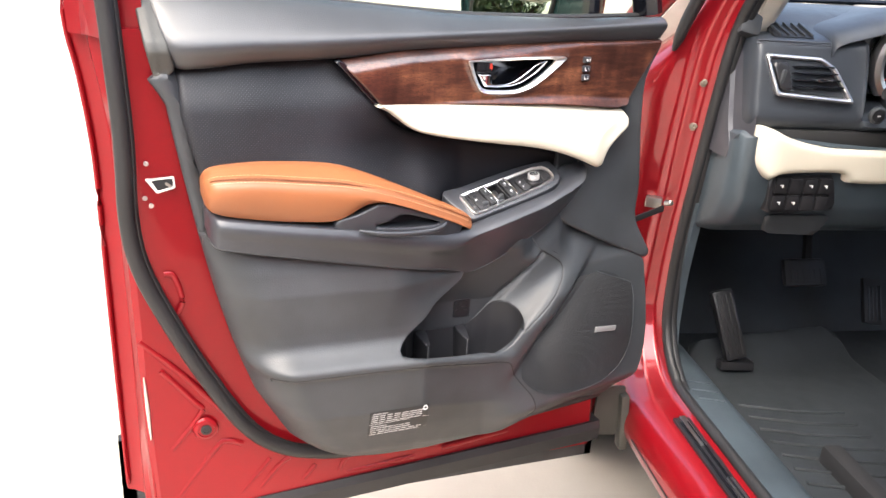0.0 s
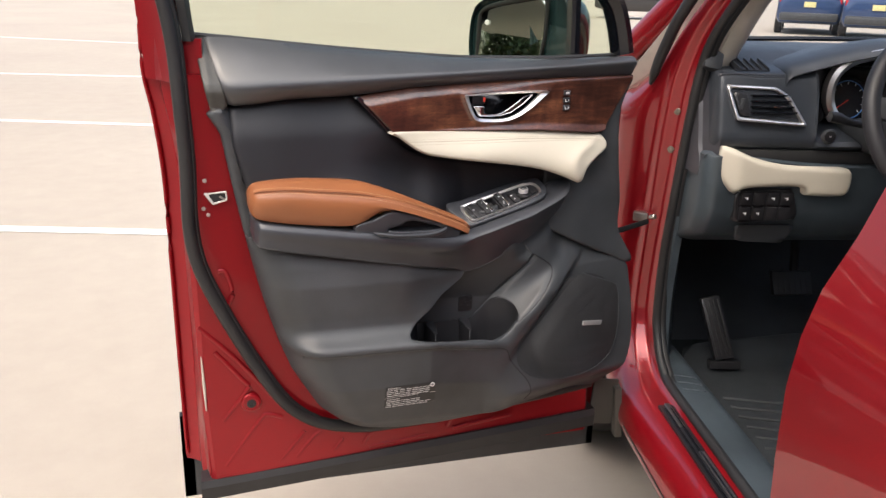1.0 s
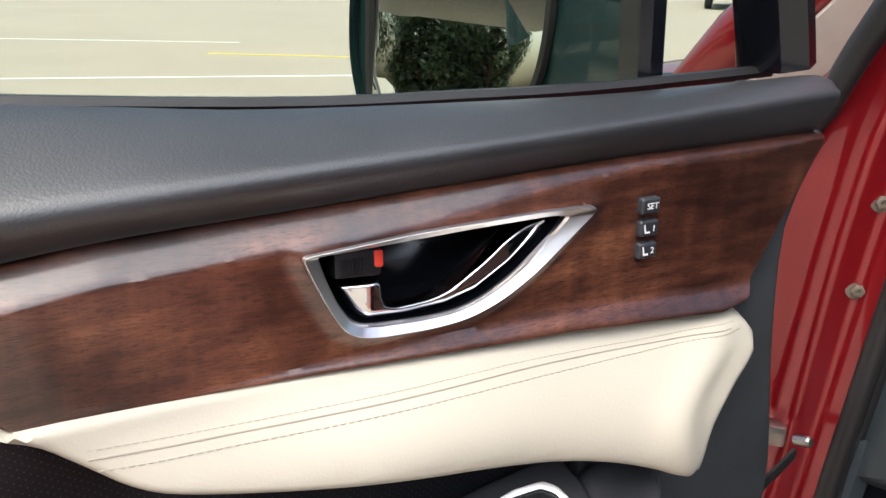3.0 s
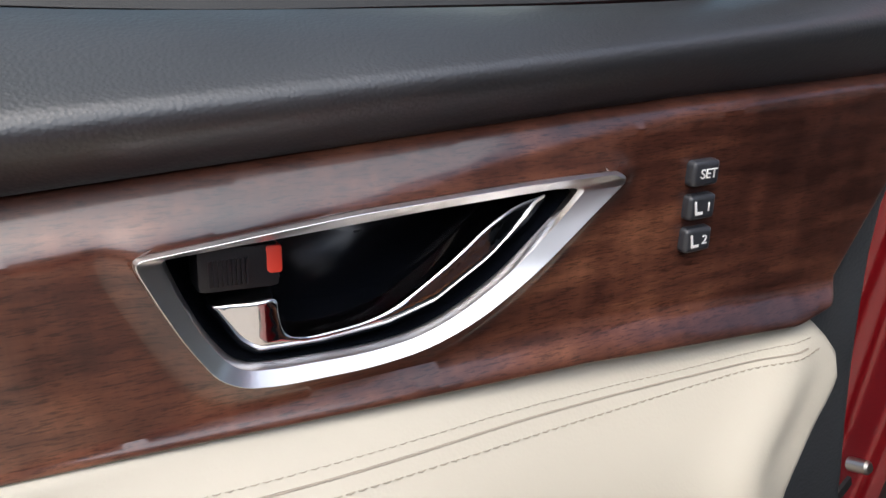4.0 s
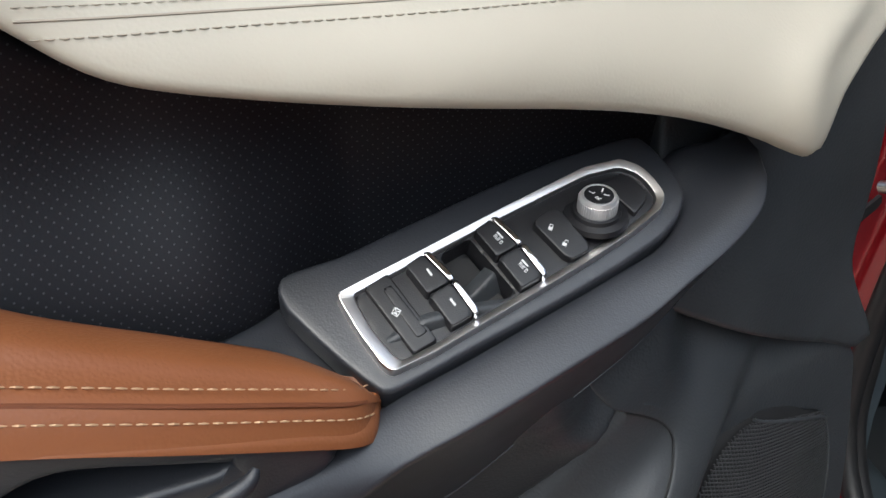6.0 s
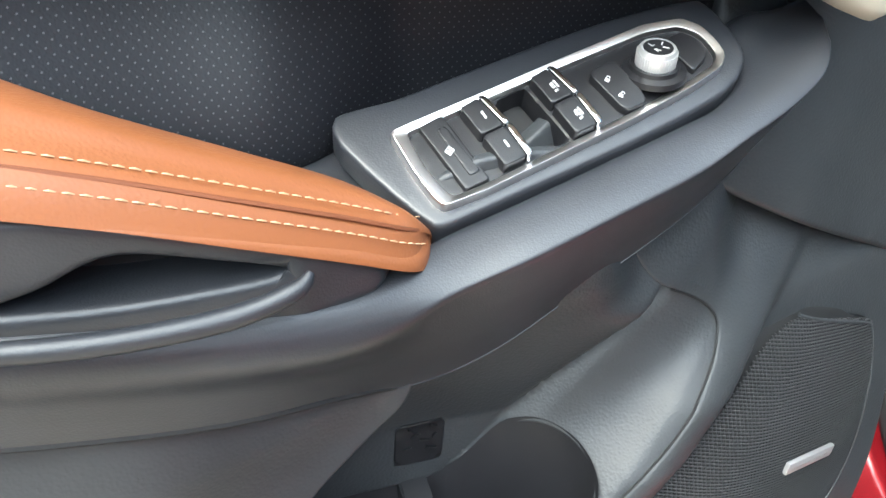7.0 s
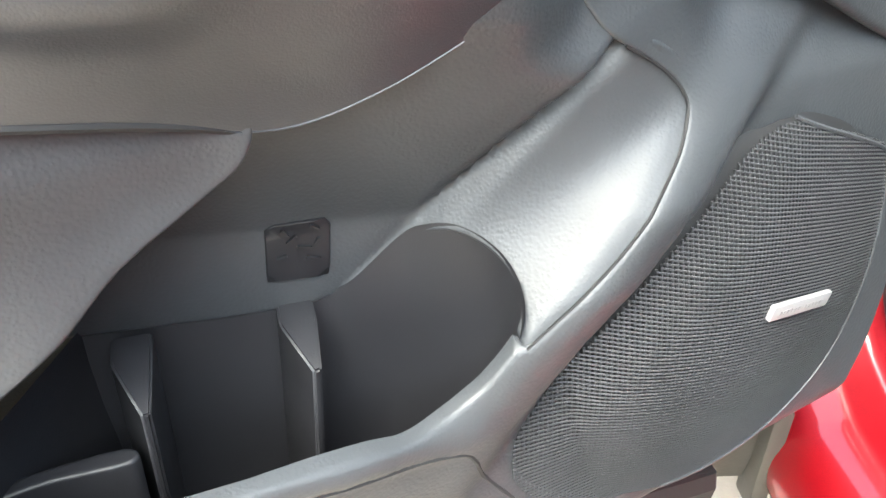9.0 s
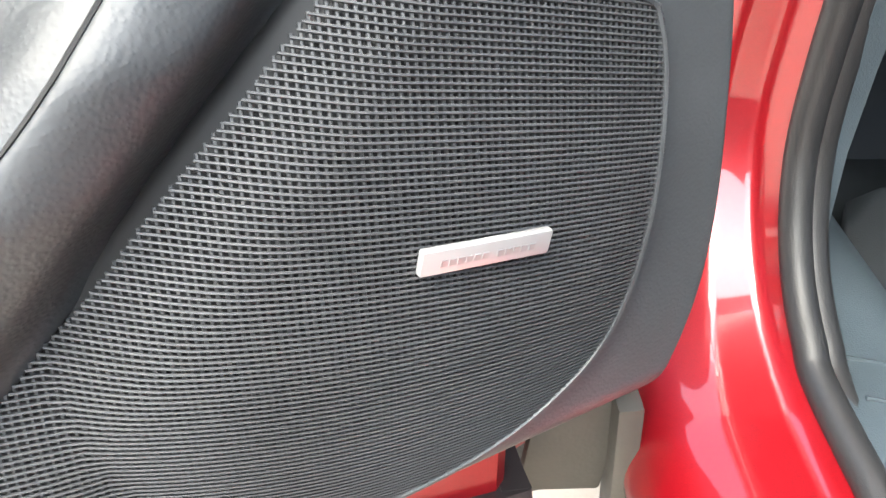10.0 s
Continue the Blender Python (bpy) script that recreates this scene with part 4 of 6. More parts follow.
for dx, dy in ((0.0, 0.0), (0.0372, 0.0069)):
    q = lambda *pts: [(x + dx, y + dy) for x, y in pts]
    key(q((0.8562, -0.0752), (0.8655, -0.0722), (0.8737, -0.0878), (0.8622, -0.0901)), 0.0075)
    key(q((0.8625, -0.0908), (0.874, -0.0885), (0.8795, -0.1045), (0.8683, -0.1066)), 0.0075)
    part("switch_edge", sheet(rounded(q((0.8655, -0.0718), (0.869, -0.0722), (0.8768, -0.0873), (0.8738, -0.0878)), 0.0005), plate_place(0.0082), 0.0012, 0.0006, 0.0006, 0.006), CHROME, plate, "chrome switch edge", sharp=40)
    part("switch_edge", sheet(rounded(q((0.8742, -0.0885), (0.8771, -0.0881), (0.8825, -0.1034), (0.8808, -0.1055), (0.8795, -0.1045)), 0.0005), plate_place(0.0082), 0.0012, 0.0006, 0.0006, 0.006), CHROME, plate, "chrome switch edge", sharp=40)
    if dx == 0:
        for at in ((0.8659, -0.0814), (0.872, -0.0971)):
            mark("switch_mark", at, [block(0, 0, 4.0, 1.0)], 0.0075, -52)
    else:
        for at in ((0.9026, -0.0755), (0.9092, -0.0912)):
            word = [block(-2.1 + 1.4 * i, 0, 0.3, 1.7) for i in (0, 1, 2, 3)] + [block(-1.3 + 1.4 * i, 0, 0.3, 1.7) for i in (0, 1, 3)] + [block(-1.7, 0.8, 0.9, 0.3), block(-1.7, 0.0, 0.9, 0.3), block(-0.3, -0.8, 0.9, 0.3), block(0.75, 0.8, 1.2, 0.3), block(2.5, 0.8, 0.9, 0.3), block(2.5, -0.8, 0.9, 0.3)]
            mark("lettering", at, word, 0.0075, -48)
            mark("switch_mark", (at[0] + 0.0017, at[1] + 0.0012), [block(0, 0, 4.2, 0.9)], 0.0075, -48)
key([(0.9232, -0.0722), (0.927, -0.0695), (0.9346, -0.0676), (0.9386, -0.069), (0.9455, -0.0878), (0.945, -0.0918), (0.935, -0.0935), (0.9318, -0.091)], 0.006, r=0.0016, name="lock_switch", label="black central locking switch")
for at, open_by in (((0.9306, -0.0768), 0.0), ((0.9342, -0.0858), 0.5)):
    mark("lock_mark", at, [block(0, -0.6, 2.2, 1.7), block(-0.75 + open_by, 0.85, 0.35, 1.3), block(0.75 + open_by, 0.95, 0.35, 1.0 if not open_by else 0.5), block(open_by, 1.5, 1.8, 0.35)], 0.006, -22)
key([(0.966, -0.0622), (0.9785, -0.0592), (0.9845, -0.0645), (0.9868, -0.072), (0.984, -0.0765), (0.9758, -0.0812)], 0.0045, name="blank_cover", label="black blank cover")
tilt = pose(0, 0, 0, 10, -6, 0)
kb = Matrix.Translation((0.957, -0.077, plate_z(0.957, -0.0765) + 0.002)) @ tilt
part("knob_base", lathe([(0.0165, 0), (0.016, 0.003), (0.0125, 0.004), (0.012, 0.006)], 36, kb), SWITCH, plate)
knob = part("mirror_knob", lathe([(0.0092, 0.004), (0.0096, 0.005), (0.0096, 0.013), (0.0088, 0.0148), (0.0078, 0.015), (0.0072, 0.0146)], 40, kb), KNOB, plate, "knurled satin mirror knob")
kn = []
for i in range(44):
    w = 2 * math.pi * i / 44
    kn.append(box_vf((0.0008, 0.0006, 0.0075), kb @ pose(0.0097 * math.cos(w), 0.0097 * math.sin(w), 0.009, 0, 0, math.degrees(w))))
part("knurl", merged(*kn), KNOB, plate)
part("knob_face", lathe([(0.0074, 0.0146), (0.0072, 0.015), (0.001, 0.0151)], 32, kb), SWITCH, plate)
letters("lettering", "L", 0.003, kb @ pose(-0.0025, 0.0025, 0.0153, 0, 0, 20), WHITE, plate, 0.0001)
letters("lettering", "R", 0.003, kb @ pose(-0.002, -0.003, 0.0153, 0, 0, 20), WHITE, plate, 0.0001)
part("knob_mark", merged(box_vf((0.003, 0.0007, 0.0002), kb @ pose(0.003, 0.002, 0.0153, 0, 0, 50)), box_vf((0.003, 0.0007, 0.0002), kb @ pose(0.003, -0.0022, 0.0153, 0, 0, -40))), WHITE, plate)


# ---- lower panel, pocket and speaker ----
PROFILE_Z = [0.485, 0.5, 0.53, 0.58, 0.62, 0.685, 0.694, 0.699, 0.705, 0.711, 0.7165, 0.723, 0.7305, 0.74, 0.757, 0.825, 0.86, 0.92]
PROFILE_Y = [-0.115, -0.138, -0.16, -0.178, -0.19, -0.192, -0.192, -0.197, -0.199, -0.1965, -0.188, -0.1765, -0.1675, -0.1615, -0.159, -0.1595, -0.15, -0.125]


def grille_y(x, z):
    wide = np.where(x < 1.09, 0.115, 0.15)
    dome = 0.026 * np.clip(1 - ((x - 1.09) / wide) ** 2 - ((z - 0.675) / 0.13) ** 2, 0, 1)
    return flank(x, z) - dome + 0.009 * smooth(-0.085, -0.035, scoop_s(x, z)) * smooth(0.57, 0.69, z)


# how far the ridge beside the scoop stands proud of the flank, by height
RIDGE_Z = [0.62, 0.66, 0.7, 0.73, 0.765, 0.8, 0.84, 0.88]
RIDGE_H = [0.0, 0.006, 0.014, 0.023, 0.025, 0.012, 0.006, 0.003]


def flank(x, z):
    return -0.138 + 0.285 * (x - 0.948) + 0.192 * (z - 0.636)


def scoop_s(x, z):
    return -(x - 0.946) * 0.72 + (z - 0.71) * 0.694


def lower_y(x, z):
    """Depth of the lower panel: the flared part by the pocket and the flank round the speaker."""
    edge_x = np.interp(z, [0.487, 0.508, 0.55, 0.645, 0.77, 0.887, 1.0], [0.66, 0.574, 0.528, 0.474, 0.434, 0.407, 0.385])
    left = np.interp(z + 0.22 * relu(x - 0.745) * smooth(0.78, 0.72, z), PROFILE_Z, PROFILE_Y) + 0.25 * relu(x - 0.74) * smooth(0.8, 0.7, z)
    left = left + 0.042 * smooth(0.68, 0.83, x) * smooth(0.73, 0.81, z)
    t = np.clip((x - edge_x) / 0.085, 0, 1)
    left = -0.086 + (left + 0.086) * np.sqrt(np.clip(1 - (1 - t) ** 2, 0, 1)) ** 1.3
    s = scoop_s(x, z)
    out = -0.011 - s
    crest = np.exp(-((out / np.where(out > 0, 0.042, 0.023)) ** 2)) * (1 - smooth(0.017, 0.039, out))
    right = flank(x, z) + 0.28 * relu(z - 0.8) * smooth(1.02, 1.06, x) - np.interp(z, RIDGE_Z, RIDGE_H) * crest
    right = right + 0.009 * smooth(0.014, 0.036, out) * smooth(0.57, 0.69, z) * smooth(1.11, 1.05, x)
    d = 0.81 * (z - 0.838) - 0.585 * (x - 0.99)
    right = right + 0.006 * smooth(0.0, 0.03, d) * smooth(0.8, 0.84, z)
    y = left + (right - left) * smooth(0.85, 0.95, x + 0.15 * (z - 0.63))
    y = y + 0.05 * smooth(0.56, 0.5, z) * smooth(0.88, 0.97, x)
    return y


RIM = 0.0575


def recess_y(x, z):
    """Depth of the recess above the pocket, with the beaded scoop that rises to the speaker's flank."""
    wall = np.maximum(np.where(z < 0.75, -0.072, -0.072 - 0.3 * (z - 0.75)), -0.104)
    near = smooth(0.925, 0.97, x) * smooth(0.815, 0.845, z)
    wall = wall + (lower_y(x, z) + 0.0015 - wall) * near
    r = RIM - scoop_s(x, z)
    f = np.clip(r / (RIM - 0.006), 0, 1)
    bead = 0.008 * np.sin(np.clip(r / 0.012, 0, 1) * np.pi / 2)
    face = lower_y(x, z) + 0.002
    low = -0.071 - 0.06 * relu(z - 0.75)
    k = f ** 1.25
    y = low - bead * (1 - k) + (face - low) * k
    return wall + (np.minimum(y, wall + 0.02) - wall) * smooth(-0.008, 0.002, r)


LOWER = [(0.408, 0.905), (0.412, 0.87), (0.437, 0.77), (0.477, 0.645), (0.53, 0.552), (0.575, 0.511), (0.622, 0.495), (0.695, 0.49), (0.82, 0.497), (1.016, 0.508), (1.1, 0.512), (1.165, 0.5), (1.2, 0.51), (1.228, 0.545), (1.248, 0.59), (1.254, 0.64), (1.251, 0.7), (1.245, 0.745), (1.232, 0.79), (1.16, 0.835), (1.1, 0.88), (1.06, 0.95), (0.98, 0.96), (0.9, 0.95), (0.83, 0.915), (0.6, 0.905), (0.42, 0.914)]
FRONT_RIM = [(0.701, 0.722), (0.703, 0.716), (0.712, 0.713), (0.7425, 0.709), (0.787, 0.7005), (0.835, 0.6925), (0.861, 0.687), (0.881, 0.6815), (0.9016, 0.6826), (0.9165, 0.6892), (0.9268, 0.6992), (0.9335, 0.7075), (0.938, 0.7125)]
BACK_RIM = [(0.939, 0.7115), (0.9421, 0.7183), (0.9432, 0.7249), (0.9416, 0.7314), (0.9362, 0.738), (0.9262, 0.7435), (0.9143, 0.7454), (0.9035, 0.7415), (0.8965, 0.7369), (0.8874, 0.7281), (0.8791, 0.7194), (0.8695, 0.7097), (0.8591, 0.7025), (0.8432, 0.6994), (0.8, 0.6978), (0.74, 0.6985)]
RIDGE = [(0.942, 0.711), (0.963, 0.7289), (0.9876, 0.75), (1.0084, 0.772), (1.0214, 0.7874), (1.0277, 0.8003), (1.0277, 0.8085), (1.0203, 0.8175), (1.005, 0.828), (0.99, 0.8365), (0.975, 0.847), (0.955, 0.875), (0.93, 0.915), (0.89, 0.93), (0.85, 0.92), (0.83, 0.87), (0.8244, 0.8183), (0.8037, 0.8), (0.7727, 0.7833), (0.7512, 0.7642), (0.7284, 0.7486), (0.7147, 0.737)]
GRILLE = [(0.9445, 0.632), (0.951, 0.648), (0.9875, 0.683), (1.019, 0.716), (1.058, 0.752), (1.077, 0.768), (1.096, 0.7765), (1.118, 0.7765), (1.19, 0.75), (1.205, 0.735), (1.209, 0.7), (1.205, 0.645), (1.19, 0.6), (1.16, 0.577), (1.12, 0.566), (1.05, 0.565), (0.99, 0.58), (0.952, 0.61)]
lower = part("lower_panel", sheet(curve_pts(LOWER, 3, True), facing(lower_y), 0.005, 0.0025, 0.002, 0.007, holes=[curve_pts(FRONT_RIM + RIDGE, 3, True), curve_pts(GRILLE, 3, True)]), PLASTIC, door, "dark grey grained lower door panel with map pocket", sharp=60)
BACK_EDGE = [(0.95, 0.7065), (0.972, 0.726), (0.997, 0.747), (1.018, 0.769), (1.031, 0.785), (1.037, 0.8), (1.036, 0.812), (1.027, 0.825), (1.01, 0.836), (0.992, 0.846), (0.972, 0.875), (0.945, 0.925), (0.9, 0.943), (0.84, 0.935), (0.8, 0.87), (0.7, 0.76), (0.69, 0.7)]
part("recess_panel", sheet(curve_pts([(0.71, 0.699), *BACK_RIM[::-1], *BACK_EDGE], 3, True), facing(recess_y), 0.0032, 0.0025, 0.0025, 0.003), PLASTIC, lower, "recessed dark grey panel above the pocket", sharp=60)

# map pocket well
fr_ring, bk_ring = (np.array(curve_pts(r, 3)) for r in (FRONT_RIM, BACK_RIM))
ring = [(x, float(lower_y(np.array([x]), np.array([z]))[0]) + 0.005, z - 0.002) for x, z in fr_ring] + [(x, float(recess_y(np.array([x]), np.array([z]))[0]) + 0.002, z + 0.004) for x, z in bk_ring]
well = [[(x + (0.82 - x) * s, y + (-0.09 - y) * k, z + (0.555 - z) * f) for x, y, z in ring] for f, s, k in ((0.0, 0.0, 0.0), (0.12, 0.01, 0.2), (0.3, 0.04, 0.4), (0.6, 0.1, 0.45), (0.9, 0.2, 0.5), (1.0, 0.4, 0.6))]
wv, wf = loft(well, n=1, smooth_ring=False, caps=False)
k = len(ring)
wf.append(tuple(5 * k + i for i in range(k)))
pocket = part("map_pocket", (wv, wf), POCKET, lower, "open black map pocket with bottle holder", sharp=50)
for x, z, d in ((0.7545, 0.7035, -0.018), (0.8315, 0.7005, -0.004)):
    v = [(x, d - 0.066, z + 0.002), (x + 0.0185, d - 0.066, z + 0.003), (x + 0.0185, d - 0.081, z + 0.002), (x, d - 0.081, z + 0.001), (x + 0.0125, d - 0.108, z - 0.008), (x + 0.0165, d - 0.108, z - 0.007)]
    low = [(a, b + 0.004, 0.57) for a, b, c in v]
    f = [(0, 3, 2, 1), (3, 4, 5, 2), (0, 6, 9, 3), (3, 9, 10, 4), (4, 10, 11, 5), (5, 11, 8, 2), (2, 8, 7, 1)]
    bm = bmesh.new()
    vs = [bm.verts.new(q) for q in v + low]
    for g in f:
        bm.faces.new([vs[i] for i in g])
    bmesh.ops.bevel(bm, geom=[e for e in bm.edges if not e.is_boundary], offset=0.0012, segments=2, affect="EDGES")
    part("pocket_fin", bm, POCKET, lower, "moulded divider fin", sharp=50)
STEP = [(0.7, -0.134), (0.707, -0.13), (0.721, -0.125), (0.757, -0.12), (0.76, -0.13), (0.726, -0.133), (0.705, -0.138)]
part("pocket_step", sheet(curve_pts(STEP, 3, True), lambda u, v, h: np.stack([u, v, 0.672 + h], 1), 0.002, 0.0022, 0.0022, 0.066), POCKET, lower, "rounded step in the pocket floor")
em = facing(lambda x, z: -0.0737 - 0.42 * relu(z - 0.75))
embl = part("embossed_mark", sheet(rounded([(0.829, 0.752), (0.86, 0.754), (0.859, 0.719), (0.828, 0.718)], 0.003), em, 0.006, 0.001, 0.0008, 0.002), SWITCH, lower, "square embossed recycling mark")
marks = []
for x, z, w, h, a in ((0.838, 0.745, 0.005, 0.0014, 50), (0.841, 0.741, 0.006, 0.0014, -40), (0.852, 0.747, 0.005, 0.0014, 30), (0.847, 0.736, 0.007, 0.0014, 10), (0.853, 0.739, 0.004, 0.0014, -60), (0.836, 0.731, 0.005, 0.0014, -20), (0.851, 0.729, 0.007, 0.0014, 15)):
    marks.append(box_vf((w, 0.0016, h), pose(x, -0.0752, z + 0.003, 0, a, 0)))
part("mark_relief", merged(*marks), SWITCH, embl)

# seams of the lower panel
def on_lower(x, z, up=0.0):
    return (x, float(lower_y(np.array([x]), np.array([z]))[0]) - up, z)


part("panel_seam", tube([on_lower(x, z, -0.0006) for x, z in curve_pts([(0.497, 0.69), (0.507, 0.7), (0.62, 0.701), (0.72, 0.7), (0.8, 0.687), (0.86, 0.6735), (0.892, 0.666), (0.91, 0.659), (0.918, 0.648)], 8)], 0.0014, 5), MATTE, lower)
part("panel_seam", tube([on_lower(x, z, -0.0006) for x, z in curve_pts([(0.918, 0.648), (0.926, 0.628), (0.945, 0.604), (0.968, 0.575), (0.975, 0.55), (0.974, 0.52)], 8)], 0.0014, 5), MATTE, lower)
scoop_line = [(0.941, 0.71), (0.963, 0.7289), (0.9876, 0.75), (1.0084, 0.772), (1.0214, 0.7874), (1.0277, 0.8003), (1.0277, 0.8085), (1.0203, 0.8175), (1.005, 0.828), (0.99, 0.8365)]
part("panel_seam", tube([on_lower(x, z, -0.0006) for x, z in curve_pts(scoop_line, 8)], 0.0008, 5), MATTE, lower)

# warning label
LAB = [(0.65, 0.6218), (0.751, 0.6242), (0.755, 0.571), (0.6505, 0.5665)]
lab_y = lambda x, z: lower_y(x, z)
label = part("warning_label", sheet(rounded(LAB, 0.001), lambda u, v, h: np.stack([u, lab_y(u, v) - 0.0012 - h, v], 1), 0.006, 0.0004, 0.0003, 0.0005), LABEL_BLACK, lower, "black warning label with white print")
bars, rnd = [], random.Random(5)
for i in range(11):
    f = (i + 0.6) / 11.5
    a = np.array(LAB[0]) * (1 - f) + np.array(LAB[3]) * f
    b = np.array(LAB[1]) * (1 - f) + np.array(LAB[2]) * f
    lo, hi = (0.04, 0.3) if i in (0, 6) else (0.03, rnd.choice((0.9, 0.86, 0.7, 0.92)))
    if i == 5:
        lo, hi = 0.0, 1.0
    for j in range(1 if i == 5 else 7):
        s0 = lo + (hi - lo) * j / (1 if i == 5 else 7)
        s1 = s0 + (hi - lo) / (1 if i == 5 else 7) * (1.0 if i == 5 else rnd.uniform(0.75, 0.95))
        p, q = a + (b - a) * s0, a + (b - a) * s1
        th = 0.0004 if i == 5 else 0.00065
        vv = [on_lower(p[0], p[1] + th, 0.003), on_lower(q[0], q[1] + th, 0.003), on_lower(q[0], q[1] - th, 0.003), on_lower(p[0], p[1] - th, 0.003)]
        bars.append((vv, [(0, 3, 2, 1)]))
part("label_print", merged(*bars), WHITE, label, "white lines of small print")
part("label_roundel", lathe([(0.0045, 0), (0.0045, 0.0004)], 20, Matrix.Translation(on_lower(0.7445, 0.6185, 0.0018)) @ pose(0, 0, 0, 90)), WHITE, label)
part("roundel_mark", lathe([(0.0028, 0.0004), (0.0028, 0.0008)], 5, Matrix.Translation(on_lower(0.7445, 0.6185, 0.0018)) @ pose(0, 0, 0, 90)), BLACK_PRINT, label)

# speaker grille: real bars over a dark basket
rim_line = np.array(curve_pts(GRILLE, 3, True))
rim_mid = rim_line.mean(0)
part("speaker_well", sheet(rim_mid + (rim_line - rim_mid) * 1.07, facing(lambda x, z: grille_y(x, z) + 0.007), 0.012, 0.004, 0.004, 0.01), MATTE, lower)
gl = thin_out(curve_pts(GRILLE, 3, True), 0.004)
gl = gl.mean(0) + (gl - gl.mean(0)) * 1.02
edge = curve_pts([(1.11, 0.783), (1.19, 0.75), (1.205, 0.735), (1.209, 0.7), (1.205, 0.645), (1.19, 0.6), (1.16, 0.577), (1.12, 0.566), (1.05, 0.565)], 6)
part("grille_rim", tube([(x, float(grille_y(np.array([x]), np.array([z]))[0]) - 0.001, z) for x, z in edge], 0.0014, 6, up=(0, 1, 0)), PLASTIC, lower, "fine raised rim round the speaker")
bars = []


def row_sag(x):
    """The wires fall away towards the hinge, faster as they go."""
    return 0.13 * (x - 1.01) + 0.5 * (x - 1.01) ** 2


across = np.linspace(0.938, 1.214, 460)
for row in range(150):
    zs = 0.52 + row * 0.0022 - row_sag(across)
    keep = inside(gl, np.stack([across, zs], 1))
    if keep.sum() < 3:
        continue
    at = np.linspace(0, keep.sum() - 1, 34).astype(int)
    xs, zs = across[keep][at], zs[keep][at]
    bars.append(tube(np.stack([xs, grille_y(xs, zs) - 0.0007, zs], 1), 0.00058, 5))
part("grille_mesh", merged(*bars), GRILLE_GREY, lower, "fine horizontal grille wires")["kind"] = "stuff"
posts = []
rise = np.linspace(0.56, 0.79, 360)
for col in range(93):
    x = 0.944 + col * 0.0029
    keep = inside(gl, np.stack([np.full(360, x), rise], 1))
    if keep.sum() < 3:
        continue
    zs = rise[keep][np.linspace(0, keep.sum() - 1, 28).astype(int)]
    xs = np.full(len(zs), x)
    posts.append(tube(np.stack([xs, grille_y(xs, zs) + 0.0006, zs], 1), 0.0008, 5, up=(1, 0, 0)))
part("grille_weave", merged(*posts), GRILLE_GREY, lower, "fine upright grille wires")["kind"] = "stuff"
bp = [np.array((1.0955, 0, 0.684)), np.array((1.1495, 0, 0.679))]
bc = 0.5 * (bp[0] + bp[1])
bc[1] = float(grille_y(np.array([bc[0]]), np.array([bc[2]]))[0]) - 0.0035
badge_m = Matrix.Translation(bc) @ pose(0, 0, 0, 0, 9.0, 15.5)
badge = part("speaker_badge", rbox((0.0545, 0.0036, 0.0102), (0, 0, 0), badge_m, 0.001), BADGE, lower, "brushed metal maker's badge")
bb = [box_vf((0.0024, 0.0006, 0.0026), badge_m @ pose(-0.0185 + 0.0034 * i + (0.003 if i > 5 else 0), -0.0018, -0.0004)) for i in range(11)]
part("badge_print", merged(*bb), mat("badge_print_grey", (0.45, 0.45, 0.46), 0.4, 0.8), badge)

# ---- door mirror ----
MM = pose(1.028, 0.225, 1.25, -3, 0, -62) @ Matrix.Scale(1.07, 4)
TEAL = mat("dark_teal_gloss", (0.012, 0.03, 0.032), 0.25, 0, 0.6)


def in_mirror(vf):
    return [tuple(MM @ Vector(tuple(float(c) for c in v))) for v in vf[0]], vf[1]


CASE = [(-0.124, 0.01), (-0.118, 0.05), (-0.096, 0.076), (-0.02, 0.098), (0.06, 0.108), (0.12, 0.1), (0.15, 0.06), (0.152, -0.03), (0.12, -0.08), (0.04, -0.094), (-0.05, -0.094), (-0.1, -0.08), (-0.12, -0.04)]
GLASS_EDGE = [(-0.093, -0.04), (-0.094, 0.0), (-0.094, 0.035), (-0.086, 0.056), (-0.05, 0.07), (0.02, 0.083), (0.075, 0.091), (0.09, 0.085), (0.094, 0.05), (0.093, 0.0), (0.082, -0.04), (0.052, -0.07), (0.0, -0.083), (-0.066, -0.08), (-0.088, -0.066)]
mh = [[(x * s + d, y, z * s) for x, z in CASE] for y, s, d in ((0.006, 0.985, 0), (0.0, 0.98, 0), (-0.006, 0.99, 0), (0.0, 1.0, 0), (0.02, 1.0, 0.0), (0.06, 0.95, 0.004), (0.095, 0.78, 0.01), (0.11, 0.45, 0.02))]
mirror = part("side_mirror", in_mirror(loft(mh, n=3, m=4)), TEAL, door, "dark door mirror housing")
part("mirror_surround", in_mirror(tube([(x, -0.007, z) for x, z in curve_pts(GLASS_EDGE, 5, True)], 0.0045, 6, closed=True, up=(0, 1, 0))), MATTE, mirror)
part("mirror_glass", in_mirror(sheet(curve_pts(GLASS_EDGE, 4, True), facing(lambda x, z: -0.0065 + 0.05 * z), 0.03, 0.0015, 0.0008, 0.003)), MIRROR, mirror, "clear mirror glass")
part("mirror_foot", loft([[(x, y - 0.03, z0), (x, y + 0.05, z0), (x, y + 0.05, z0 + 0.07), (x, y - 0.02, z0 + 0.08)] for x, y, z0 in ((1.05, 0.2, 1.215), (1.075, 0.16, 1.21), (1.09, 0.12, 1.205), (1.1, 0.08, 1.2))], n=3, m=2), TEAL, mirror, "dark mirror foot")
